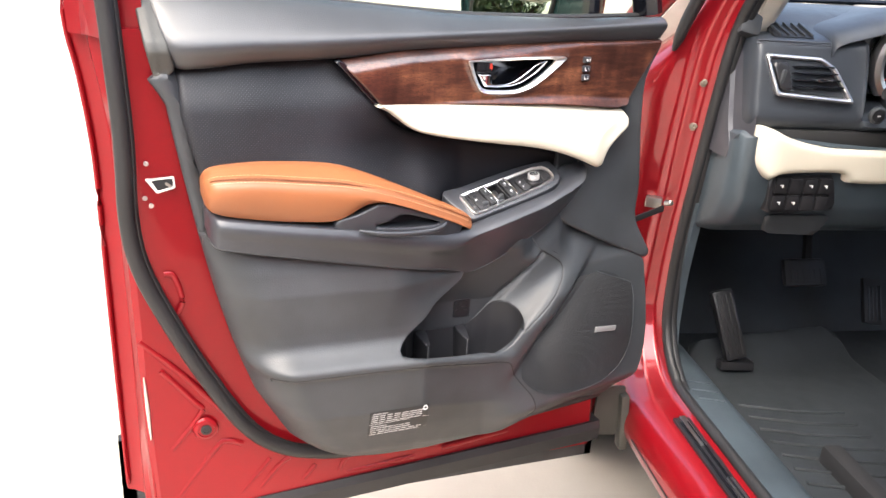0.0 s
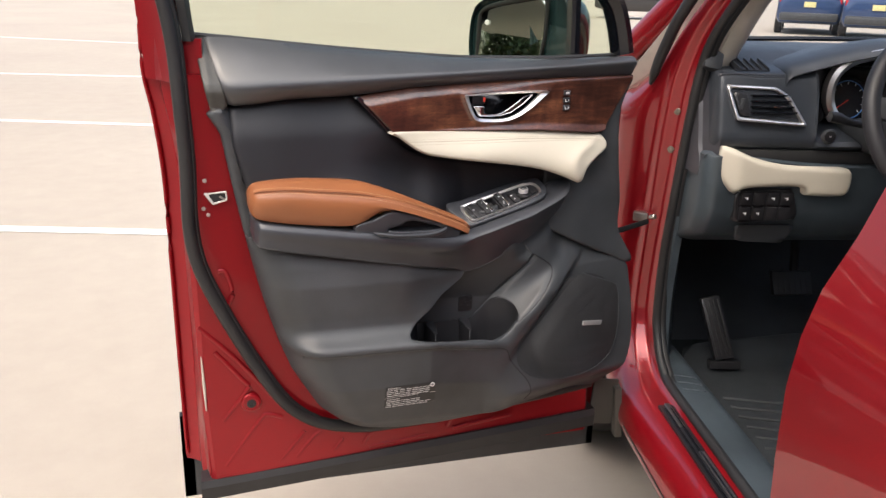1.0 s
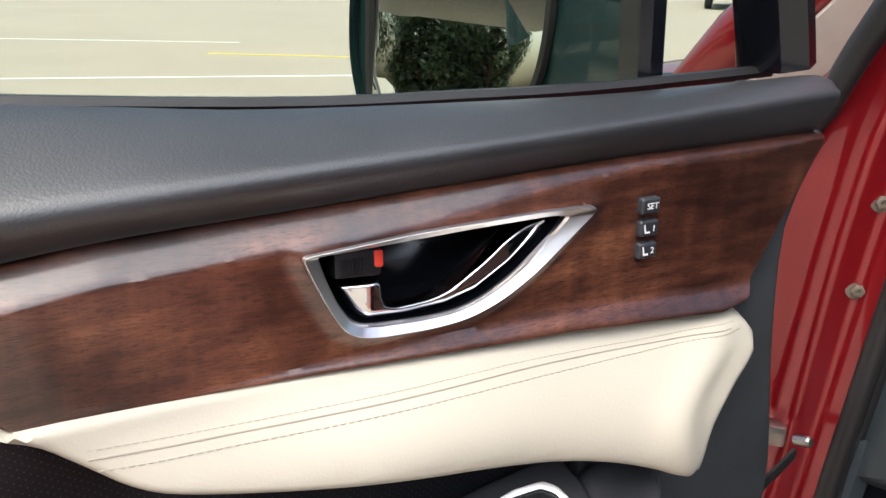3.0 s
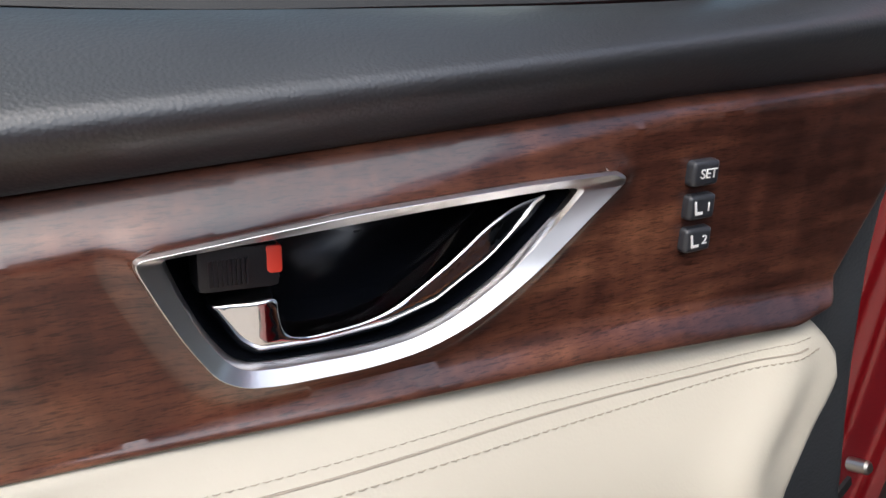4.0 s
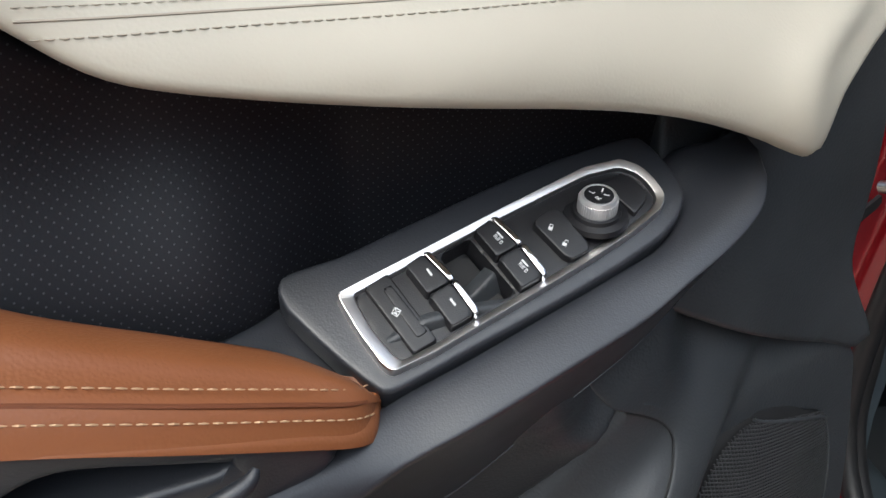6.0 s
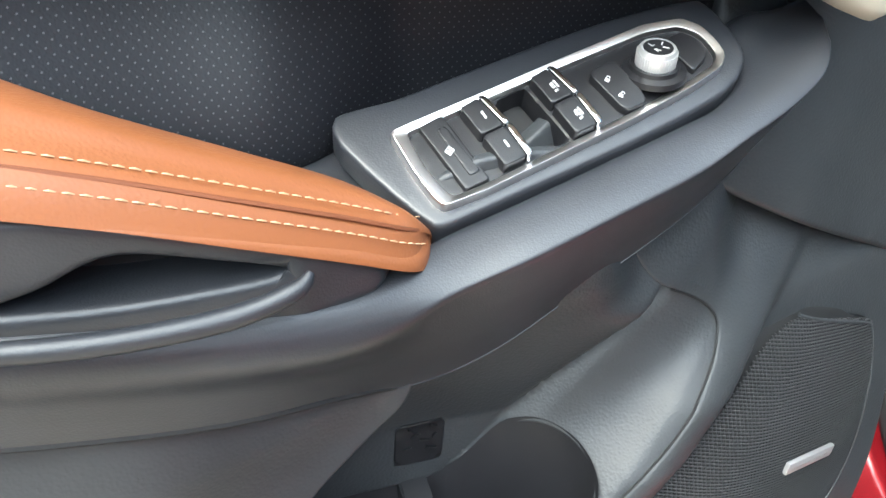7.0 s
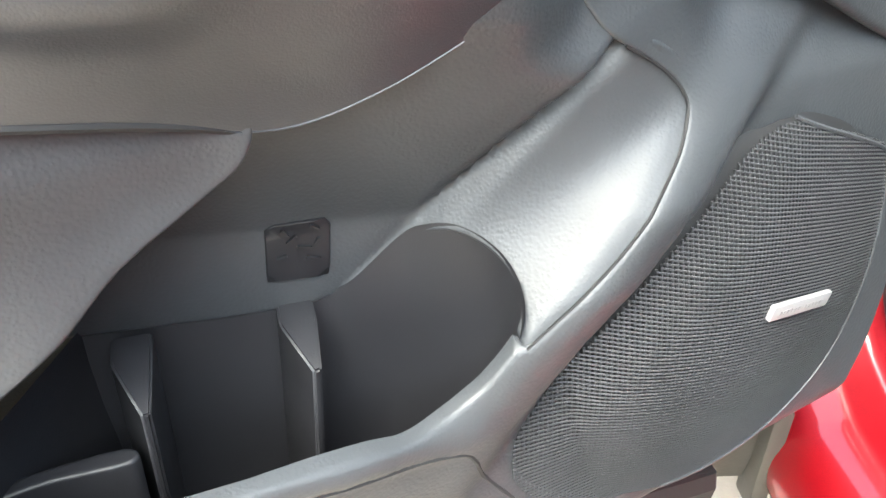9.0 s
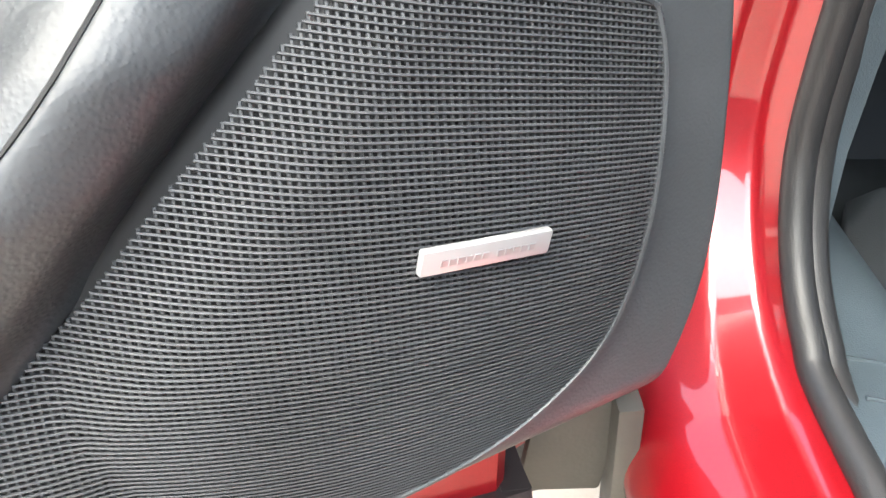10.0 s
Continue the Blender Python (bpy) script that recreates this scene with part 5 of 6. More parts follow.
part("blind_spot_mark", in_mirror(lathe([(0.006, 0), (0.006, 0.0006)], 16, pose(-0.07, -0.0076, 0.032, 90))), WHITE, mirror)

# check strap and hinge
part("check_strap", tube([(1.2, 0.01, 0.842), (1.26, 0.04, 0.842), (1.34, 0.075, 0.846)], 0.006, 6, flat=(0.5, 1.2)), MATTE, door, "black door check strap")
part("hinge_bracket", rbox((0.062, 0.01, 0.12), (1.232, 0.008, 0.415), pose(0, 0, 0, 0, 4, -8), 0.004), GALV, door, "grey sealed hinge cover plate")
part("hinge_flap", rbox((0.018, 0.03, 0.135), (1.266, -0.004, 0.392), pose(0, 0, 0, 0, -5, -10), 0.004), GALV, door)


# ---- the car behind the door; its own axes: x to its right, y ahead, z up, from the outer sill below the hinges ----
CAR = pose(1.305, 0.026, 0, 0, 0, -11)
car = thing("car", "red car with its front door open, cream and black cabin", "car", CAR)


def cpart(name, src, material, label="", parent=None, sharp=38):
    return part(name, src, material, parent or car, label, local=True, sharp=sharp)


# door frame: one pressing that runs along the sill, round the corner and up the hinge pillar into the windscreen pillar
SILL_SECTION = [(0.09, 0.13), (-0.02, 0.118), (-0.036, 0.07), (-0.022, 0.018), (0.02, 0.002), (0.064, 0.0), (0.076, -0.02), (0.081, -0.01), (0.085, 0.17)]
PILLAR_SECTION = [(-0.036, 0.2), (-0.036, 0.105), (-0.012, 0.062), (0.03, 0.044), (0.037, 0.026), (0.066, 0.018), (0.077, -0.006), (0.081, 0.02), (0.085, 0.2)]
TUCKED = [(0.07, 0.12), (0.045, 0.1), (0.02, 0.068)]
BENDS = [0, 0.02, 0.03, 0.02, 0.008, 0.008, 0.004, 0.003, 0]


def pressed(section):
    """The section with its bends rounded."""
    out = []
    for i, c in enumerate(np.array(section, float)):
        if BENDS[i] == 0:
            out.append(c)
            continue
        a, b = np.array(section[i - 1]) - c, np.array(section[i + 1]) - c
        la, lb = np.linalg.norm(a), np.linalg.norm(b)
        k = min(BENDS[i], 0.45 * la, 0.45 * lb)
        out += [(1 - t) ** 2 * (c + a / la * k) + 2 * t * (1 - t) * c + t * t * (c + b / lb * k) for t in (0, 0.2, 0.4, 0.6, 0.8, 1)]
    return [tuple(q) for q in out]


TURN, CY, CZ = 0.17, -0.085, 0.628
ring_list = [[(x, y, CZ - TURN - d) for x, d in pressed(SILL_SECTION)] for y in (-2.0, -1.0, -0.5, -0.25)]
for i in range(8):
    w, f = radians(90 - 90 * i / 7), i / 7
    f = f * f * (3 - 2 * f)
    ring_list.append([(xa + (xb - xa) * f, CY + (TURN + da + (db - da) * f) * math.cos(w), CZ - (TURN + da + (db - da) * f) * math.sin(w)) for (xa, da), (xb, db) in zip(pressed(SILL_SECTION), pressed(PILLAR_SECTION))])
for z, dx, dy in ((0.72, 0, 0.08), (0.8, 0, 0.07), (0.9, 0, 0.056), (1.0, 0, 0.043), (1.1, 0.002, 0.03), (1.2, 0.01, 0.012), (1.3, 0.035, -0.026), (1.4, 0.075, -0.1), (1.55, 0.14, -0.26), (1.7, 0.21, -0.5)):
    g = 1.0 if z < 1.15 else max(0.55, 1 - 1.3 * (z - 1.15))
    fold = min(1.0, max(0.0, (z - 1.12) / 0.12))
    cut = [(xa + (xb - xa) * fold, da + (db - da) * fold) for (xa, da), (xb, db) in zip(PILLAR_SECTION, TUCKED)] + PILLAR_SECTION[3:]
    ring_list.append([(x * g + dx, d * g + dy, z) for x, d in pressed(cut)])
cpart("door_frame", loft(ring_list, n=4, smooth_ring=False), RED, "red painted sill and hinge pillar pressing", sharp=55)
for z in (1.11, 1.02):
    b = cpart("hinge_bolt", lathe([(0.0065, 0), (0.0065, 0.005), (0.0045, 0.006), (0.003, 0.006), (0.0025, 0.004)], 6, pose(0.064, 0.048 + 0.12 * (1.11 - z), z, 90, 0, -20)), BOLT, "dull plated hinge bolt")
    cpart("washer", lathe([(0.0105, -0.002), (0.01, 0.001), (0.007, 0.0015)], 20, pose(0.064, 0.0485 + 0.12 * (1.11 - z), z, 90, 0, -20)), BOLT, parent=b)
cpart("strap_bracket", rbox((0.036, 0.02, 0.024), (0.022, 0.098, 0.846), pose(0, 0, 0, 0, 0, -30), 0.005), STEEL, "plated check strap bracket")
cpart("strap_pin", lathe([(0.006, 0), (0.006, 0.016), (0.004, 0.018)], 12, pose(0.036, 0.07, 0.852, 70, 0, 20)), STEEL)

# sill
cpart("sill_crease", tube([(-0.0335, y, 0.385) for y in (-0.1, -0.4, -1.0)], 0.0018, 5), MATTE)
sc = cpart("scuff_plate", rbox((0.036, 0.62, 0.008), (0.046, -0.45, 0.46), None, 0.003), SWITCH, "black ribbed scuff plate with metal inlay")
for dx in (-0.009, 0.004):
    cpart("scuff_rib", rbox((0.004, 0.56, 0.006), (0.046 + dx, -0.44, 0.465), None, 0.0015), GLOSS, parent=sc)
cpart("scuff_inlay", rbox((0.012, 0.1, 0.004), (0.048, -0.19, 0.4655), None, 0.001), SATIN, "metal scuff inlay", sc)
cpart("scuff_inlay", rbox((0.012, 0.3, 0.004), (0.052, -0.49, 0.4655), None, 0.001), SATIN, "metal scuff inlay", sc)

# opening seal
os_ = [(0.2, -0.36, 1.6), (0.13, -0.155, 1.42), (0.1, -0.05, 1.31), (0.09, 0.002, 1.22), (0.084, 0.022, 1.1), (0.082, 0.036, 1.0), (0.081, 0.05, 0.9), (0.08, 0.064, 0.8), (0.08, 0.071, 0.71),
       *[(0.08, CY + 0.153 * math.cos(radians(w)), CZ - 0.153 * math.sin(radians(w))) for w in (5, 25, 45, 65, 85)], (0.08, -0.3, 0.475), (0.08, -0.6, 0.475), (0.08, -0.95, 0.475)]
s = cpart("opening_seal", tube(os_, 0.011, 16, n=8, up=(1, 0, 0)), RUBBER, "black door opening seal")
cpart("seal_flap", tube([(x + 0.012, y - 0.002, z) for x, y, z in os_], 0.008, 14, n=8, up=(1, 0, 0), flat=(0.8, 1.2)), RUBBER, parent=s)

# inner trim of pillar, kick panel and sill
ap = [[(x, y, z), (x + 0.012, y - 0.025, z), (x + 0.05, y - 0.02, z), (x + 0.08, y + 0.03, z), (x + 0.05, y + 0.08, z), (x, y + 0.05, z)] for x, y, z in ((0.1, 0.04, 1.2), (0.115, 0.0, 1.28), (0.14, -0.05, 1.37), (0.19, -0.16, 1.48), (0.26, -0.4, 1.66))]
cpart("pillar_trim", loft(ap, n=4, m=2), HEADLINER, "grey-beige inner pillar trim")
kick = [[(0.088, e + 0.01, z), (0.095, e, z), (0.112, e, z), (0.155 + o, e + 0.12, z), (0.17 + o, 0.55, z), (0.1, 0.55, z)] for z, o, e in ((0.42, 0.0, 0.03), (0.5, 0.01, 0.045), (0.58, 0.01, 0.062), (0.7, 0.01, 0.062), (0.8, 0.0, 0.05), (0.86, 0.0, 0.042))]
cpart("kick_panel", loft(kick, n=2, smooth_ring=False), TRIM_BLUE, "blue-grey plastic kick panel")
st = [[(0.085, y, 0.472), (0.095, y, 0.482), (0.155, y, 0.478), (0.185, y, 0.455), (0.2, y, 0.41), (0.085, y, 0.39)] for y in (0.16, 0.04, -0.1, -0.5, -1.0)]
cpart("sill_trim", loft(st, n=3, m=2), TRIM_BLUE, "blue-grey sill trim")
for i in range(3):
    cpart("sill_trim_rib", tube([(0.1, -0.03 - 0.035 * i, 0.483), (0.155, -0.04 - 0.035 * i, 0.479)], 0.0018, 5), TRIM_BLUE)
cpart("cabin_floor", rbox((1.5, 3.0, 0.04), (0.86, -0.55, 0.395), None, 0.005), MAT_RUBBER, "dark carpeted floor")
fw = [[(x, 0.3, 0.4), (x, 0.42, 0.5), (x, 0.55, 0.7), (x, 0.56, 1.15), (x, 0.64, 1.15), (x, 0.64, 0.4)] for x in (0.1, 0.8, 1.6)]
cpart("firewall", loft(fw, n=2, smooth_ring=False), MAT_RUBBER, "black carpeted toe board")

# dead pedal and pedals
dp = pose(0.268, 0.13, 0.535, -24, -13, 0)
dead = cpart("foot_rest", rbox((0.05, 0.025, 0.165), (0, 0, 0), dp, 0.006), SWITCH, "black ribbed foot rest")
for i in range(4):
    cpart("foot_rest_rib", rbox((0.004, 0.006, 0.145), (0, 0, 0), dp @ pose(-0.017 + 0.0113 * i, -0.013, 0), 0.0015), RUBBER, parent=dead)
cpart("foot_rest_toe", rbox((0.08, 0.03, 0.022), (0.288, 0.1, 0.445), pose(0, 0, 0, -10, 0, -4), 0.005), SWITCH, parent=dead)
brake = cpart("brake_pedal", rbox((0.115, 0.02, 0.07), (0.535, 0.28, 0.603), pose(0, 0, 0, -30, 0, 0), 0.008), RUBBER, "black rubber brake pedal")
for i in range(6):
    cpart("pedal_rib", rbox((0.005, 0.006, 0.04), (0.495 + 0.016 * i, 0.268, 0.598), pose(0, 0, 0, -30), 0.0015), RUBBER, parent=brake)
cpart("pedal_arm", tube([(0.55, 0.3, 0.62), (0.58, 0.38, 0.75), (0.6, 0.42, 0.9)], 0.012, 6, n=3), MATTE, parent=brake)
acc = cpart("accelerator_pedal", rbox((0.055, 0.015, 0.12), (0.73, 0.26, 0.53), pose(0, 0, 0, -35, 10, 0), 0.006), RUBBER, "black accelerator pedal")
for i in range(4):
    cpart("pedal_rib", rbox((0.004, 0.005, 0.09), (0.715 + 0.011 * i, 0.249, 0.53), pose(0, 0, 0, -35, 10), 0.001), POD, parent=acc)

# dashboard body: rings across the car; the parts hang from one level
def dpart(name, src, material, label="", parent=None, sharp=38):
    ob = cpart(name, src, material, label, parent, sharp)
    if parent is None:
        ob.location = (-0.003, 0, -0.02)
    return ob


dash = []
for x, k in ((0.112, 0.86), (0.118, 0.97), (0.135, 1.0), (0.2, 1.0), (0.32, 1.0), (0.336, 1.0), (0.36, 1.0), (0.5, 1.0), (0.8, 1.0), (0.84, 1.0), (0.86, 1.0), (1.1, 1.0), (1.5, 1.0)):
    dip = 1.0 if 0.35 < x < 0.82 else 0.0
    c = np.array((0.12, 1.14))
    pts = [(0.335, 1.2), (0.325, 1.262), (0.3, 1.271), (0.12, 1.27), (0.04, 1.24), (-0.018 + 0.12 * dip, 1.23), (-0.042 + 0.14 * dip, 1.212), (-0.066 + 0.12 * dip, 1.12), (-0.072, 1.085), (-0.055, 1.062), (0.0, 1.045), (0.1, 0.95), (0.3, 0.9)]
    dash.append([(x, *(c + (np.array(p) - c) * k)) for p in pts])
dashboard = dpart("dashboard", loft(dash, n=4, m=3), DASH, "black soft-touch dashboard")
endcap = [[(0.092, 0.25, z), (0.093, y0 + 0.03, z), (0.098, y0, z), (0.106, y0 - 0.004, z), (0.122, y1, z), (0.128, y1 + 0.03, z), (0.128, 0.25, z)] for z, y0, y1 in ((1.0, -0.03, -0.05), (1.03, -0.032, -0.066), (1.07, -0.014, -0.076), (1.12, 0.0, -0.06), (1.18, 0.018, -0.034), (1.215, 0.026, -0.012), (1.228, 0.04, 0.01))]
dpart("dash_end_cover", loft(endcap, n=4, smooth_ring=False), END_GREY, "lavender-grey dashboard end cover")
dpart("dash_corner_cap", rbox((0.045, 0.07, 0.05), (0.11, 0.02, 1.243), pose(0, 0, 0, -20, 10, 0), 0.012), PLASTIC, "small corner cap")
# knee-side column and lower panel
col = [[(x, -0.055, zt), (x, -0.075 + a, zt - 0.01), (x, -0.07 + a, 0.93), (x, -0.04 + a, 0.87), (x, 0.03 + a, 0.83), (x, 0.2, 0.82), (x, 0.25, zt)] for x, zt, a in ((0.1, 1.05, 0.03), (0.12, 1.06, 0.0), (0.16, 1.06, -0.005), (0.4, 1.04, -0.005), (0.7, 1.04, 0.0))]
dpart("lower_dash", loft(col, n=3, smooth_ring=False), TRIM_BLUE, "dark grey lower dashboard panel")
dpart("dash_shelf_gap", rbox((0.42, 0.05, 0.03), (0.37, -0.045, 1.05), None, 0.006), MATTE)

KNEE = [(0.122, 1.068), (0.15, 1.07), (0.2, 1.05), (0.27, 1.036), (0.34, 1.033), (0.41, 1.03), (0.425, 1.015), (0.424, 0.985), (0.412, 0.968), (0.33, 0.968), (0.318, 0.974), (0.305, 0.988), (0.19, 0.984), (0.165, 0.97), (0.145, 0.985), (0.128, 1.01)]


def car_facing(yfun):
    return lambda u, v, h: np.stack([u, yfun(u, v) - h, v], 1)


dpart("knee_bolster", sheet(curve_pts(KNEE, 3, True), car_facing(lambda x, z: -0.078 - 0.02 * smooth(0.12, 0.17, x)), 0.012, 0.012, 0.014, 0.03), CREAM, "cream leather knee pad")
bank = dpart("switch_bank", sheet(rounded([(0.17, 0.978), (0.302, 0.982), (0.32, 0.912), (0.172, 0.902)], 0.006), car_facing(lambda x, z: -0.082 + 0 * x), 0.02, 0.003, 0.003, 0.02), SWITCH, "black dashboard switch bank")
for j in range(2):
    for i in range(4):
        x, z = 0.193 + 0.0305 * i, 0.96 - 0.034 * j
        b = dpart("dash_switch", rbox((0.026, 0.008, 0.03), (x, -0.084, z), None, 0.003), SWITCH, "square black dashboard switch", bank)
        if (j, i) not in ((0, 1), (1, 2), (1, 3)):
            dpart("switch_mark", merged(box_vf((0.007, 0.001, 0.0015), pose(x, -0.0885, z + 0.002)), box_vf((0.002, 0.001, 0.005), pose(x + 0.002, -0.0885, z))), WHITE, parent=bank)
dpart("fuse_cover", sheet(rounded([(0.19, 0.893), (0.33, 0.893), (0.315, 0.845), (0.2, 0.85)], 0.006), car_facing(lambda x, z: -0.062 + 0.3 * (0.893 - z)), 0.02, 0.002, 0.002, 0.01), PLASTIC, "dark fuse cover")

for dz in (0.0, -0.005):
    dpart("dash_seam", tube([(0.114, -0.036, 1.2235 + dz), (0.19, -0.0385, 1.2235 + dz), (0.262, -0.0385, 1.2235 + dz)], 0.0011, 5), END_GREY)
# side air vent
VO = [(0.129, 1.202), (0.242, 1.198), (0.271, 1.181), (0.31, 1.119), (0.152, 1.129)]
VI = [(0.137, 1.195), (0.238, 1.191), (0.264, 1.176), (0.299, 1.126), (0.157, 1.136)]
vy = lambda x, z: -0.082 + 0.38 * (z - 1.12) + 0 * x
vent = dpart("air_vent", sheet(rounded(VO, 0.006), car_facing(vy), 0.006, 0.003, 0.003, 0.015, holes=[rounded(VI, 0.004)]), SATIN, "air vent with satin chrome frame")
dpart("vent_box", sheet(rounded(VO, 0.006), car_facing(lambda x, z: vy(x, z) + 0.02), 0.02, 0.002, 0.002, 0.01), MATTE, parent=vent)
dpart("vent_side", sheet(rounded([(0.145, 1.188), (0.176, 1.187), (0.184, 1.138), (0.16, 1.14)], 0.003), car_facing(lambda x, z: vy(x, z) + 0.002), 0.01, 0.002, 0.002, 0.015), SWITCH, "thumb wheel panel", vent)
dpart("vent_wheel", rbox((0.008, 0.008, 0.026), (0.163, float(vy(0.163, 1.163)) + 0.001, 1.163), pose(0, 0, 0, 0, 8, 0), 0.003), PLASTIC, parent=vent)
for i in range(4):
    z = 1.146 + 0.0115 * i
    dpart("vent_slat", rbox((0.1 - 0.006 * i, 0.012, 0.0035), (0.236 - 0.0035 * i, float(vy(0.23, z)) + 0.006, z), pose(0, 0, 0, -10, 0, 0), 0.001), GLOSS, "gloss black vent slat", vent)
dpart("vent_tab", rbox((0.03, 0.01, 0.005), (0.244, float(vy(0.24, 1.159)) - 0.002, 1.1595), None, 0.0015), CHROME, "chrome vent tab", vent)
# demister vent on top
dv = pose(0.195, 0.0, 1.238, 24, 0, 0)
dem = dpart("demister_vent", rbox((0.08, 0.05, 0.006), (0, 0, 0), dv, 0.002), SWITCH, "black demister vent")
for i in range(5):
    dpart("demister_fin", rbox((0.003, 0.046, 0.008), (0, 0, 0), dv @ pose(-0.032 + 0.016 * i, 0, 0.003, 0, 0, 12), 0.001), PLASTIC, parent=dem)

dpart("start_button", lathe([(0.016, 0), (0.016, 0.006), (0.013, 0.008), (0.0125, 0.006), (0.002, 0.0065)], 28, pose(0.361, -0.076, 1.099, 90, 0, 0)), PLASTIC, "round black start button")
dpart("start_button_face", lathe([(0.0125, 0.006), (0.012, 0.009), (0.002, 0.0095)], 24, pose(0.361, -0.076, 1.099, 90, 0, 0)), SWITCH)
dpart("start_button_mark", box_vf((0.006, 0.0006, 0.0018), pose(0.361, -0.086, 1.099)), WHITE)

# instrument cluster under its hood
hood = []
for x, up in ((0.262, 0.0), (0.275, 0.021), (0.342, 0.041), (0.403, 0.057), (0.488, 0.073), (0.6, 0.08), (0.72, 0.073), (0.82, 0.04), (0.86, 0.0)):
    hood.append([(x, 0.25, 1.23 + 0.5 * up), (x, 0.05, 1.224 + up), (x, -0.02, 1.222 + up), (x, -0.046, 1.208 + up), (x, -0.05, 1.2 + up), (x, -0.044, 1.197 + up), (x, 0.03, 1.188 + up * 0.9), (x, 0.2, 1.16)])
dpart("cluster_hood", loft(hood, n=4, smooth_ring=False), DASH, "black hood over the instruments")
dpart("cluster_shroud", sheet(rounded([(0.27, 1.212), (0.33, 1.236), (0.37, 1.25), (0.358, 1.205), (0.364, 1.16), (0.384, 1.128), (0.346, 1.104), (0.306, 1.13)], 0.006), car_facing(lambda x, z: -0.038 + 0.25 * (x - 0.29)), 0.015, 0.003, 0.003, 0.03), SWITCH, "black shroud beside the instruments")
ringp = curve_pts([(0.392, -0.03, 1.135), (0.374, -0.03, 1.165), (0.371, -0.03, 1.204), (0.386, -0.03, 1.237), (0.42, -0.03, 1.26), (0.49, -0.03, 1.275), (0.58, -0.03, 1.278)], 6)
clus = dpart("gauge_panel", rbox((0.3, 0.02, 0.15), (0.53, 0.055, 1.19), pose(0, 0, 0, -12), 0.01), GLOSS, "black instrument cluster with silver rim")
dpart("cluster_rim", tube(ringp, 0.012, 8, up=(0, 1, 0), flat=(1.1, 1.3)), SATIN, "silver cluster rim", clus)
dm = pose(0.447, 0.022, 1.165, 78, 0, 0)
dpart("dial", lathe([(0.05, 0), (0.05, 0.004), (0.046, 0.005), (0.045, 0.002), (0.002, 0.002)], 40, dm), GLOSS, "round dial", clus)
dpart("dial_ring", lathe([(0.043, 0.0024), (0.043, 0.003), (0.0415, 0.003), (0.0415, 0.0024)], 40, dm, cap=False), mat("dial_blue", (0.1, 0.25, 0.6), 0.4), "blue dial ring", clus)
ticks = [box_vf((0.006, 0.0014, 0.0006), dm @ pose(0.037 * math.cos(a), 0.037 * math.sin(a), 0.003, 0, 0, math.degrees(a))) for a in [math.pi * (1.25 - 0.15 * i) for i in range(11)]]
dpart("dial_ticks", merged(*ticks), WHITE, parent=clus)
dpart("dial_needle", box_vf((0.034, 0.0018, 0.001), dm @ pose(-0.012, -0.01, 0.004, 0, 0, 215)), ORANGE, parent=clus)

# steering wheel and stalk
wm = pose(0.502, -0.285, 1.175, 66, 0, 0)
wheel_path = [tuple(wm @ Vector((0.185 * math.cos(a), 0.185 * math.sin(a), 0))) for a in [2 * math.pi * i / 48 for i in range(48)]]
sw = dpart("steering_wheel", tube(wheel_path, 0.0165, 12, closed=True, up=tuple(wm.to_3x3() @ Vector((0, 0, 1)))), LEATHER, "black leather steering wheel")
dpart("wheel_hub", lathe([(0.085, -0.02), (0.08, 0.01), (0.06, 0.025), (0.01, 0.03)], 32, wm), SOFT, parent=sw)
for a in (175, 5, 270):
    dpart("wheel_spoke", rbox((0.12, 0.045, 0.02), (0, 0, 0), wm @ pose(0.12 * math.cos(radians(a)), 0.12 * math.sin(radians(a)), 0, 0, 0, a), 0.008), SOFT, parent=sw)
dpart("spoke_trim", rbox((0.05, 0.03, 0.012), (0, 0, 0), wm @ pose(-0.115, 0.005, 0.009, 0, 0, -5), 0.004), SATIN, "silver spoke trim", sw)
dpart("column_cowl", loft([[(0.45, y, z - 0.04), (0.55, y, z - 0.04), (0.56, y, z + 0.03), (0.44, y, z + 0.03)] for y, z in ((-0.25, 1.15), (-0.1, 1.11), (0.05, 1.08))], n=3, m=3), PLASTIC, parent=sw)
dpart("stalk", tube([(0.46, -0.15, 1.125), (0.41, -0.15, 1.133), (0.36, -0.15, 1.142), (0.332, -0.15, 1.15), (0.314, -0.15, 1.153)], [0.006, 0.006, 0.008, 0.012, 0.011], 10, n=3), SWITCH, "black light stalk")

# driver's seat corner low in the opening
seat = [[(x0, y, 0.5), (x0 - 0.01, y, 0.6), (x0 + 0.03, y, 0.68), (0.6, y, 0.68), (0.72, y, 0.64), (0.74, y, 0.5)] for y, x0 in ((-0.7, 0.28), (-0.76, 0.25), (-0.95, 0.24), (-1.15, 0.25))]
cs = cpart("driver_seat", loft(seat, n=4, m=3), TAN, "tan leather driver's seat")
cpart("seat_base", rbox((0.36, 0.42, 0.1), (0.5, -0.93, 0.46), None, 0.02), PLASTIC, parent=cs)
cpart("seat_rail", rbox((0.04, 0.5, 0.05), (0.31, -0.5, 0.44), None, 0.008), MATTE, "black seat rail", cs)
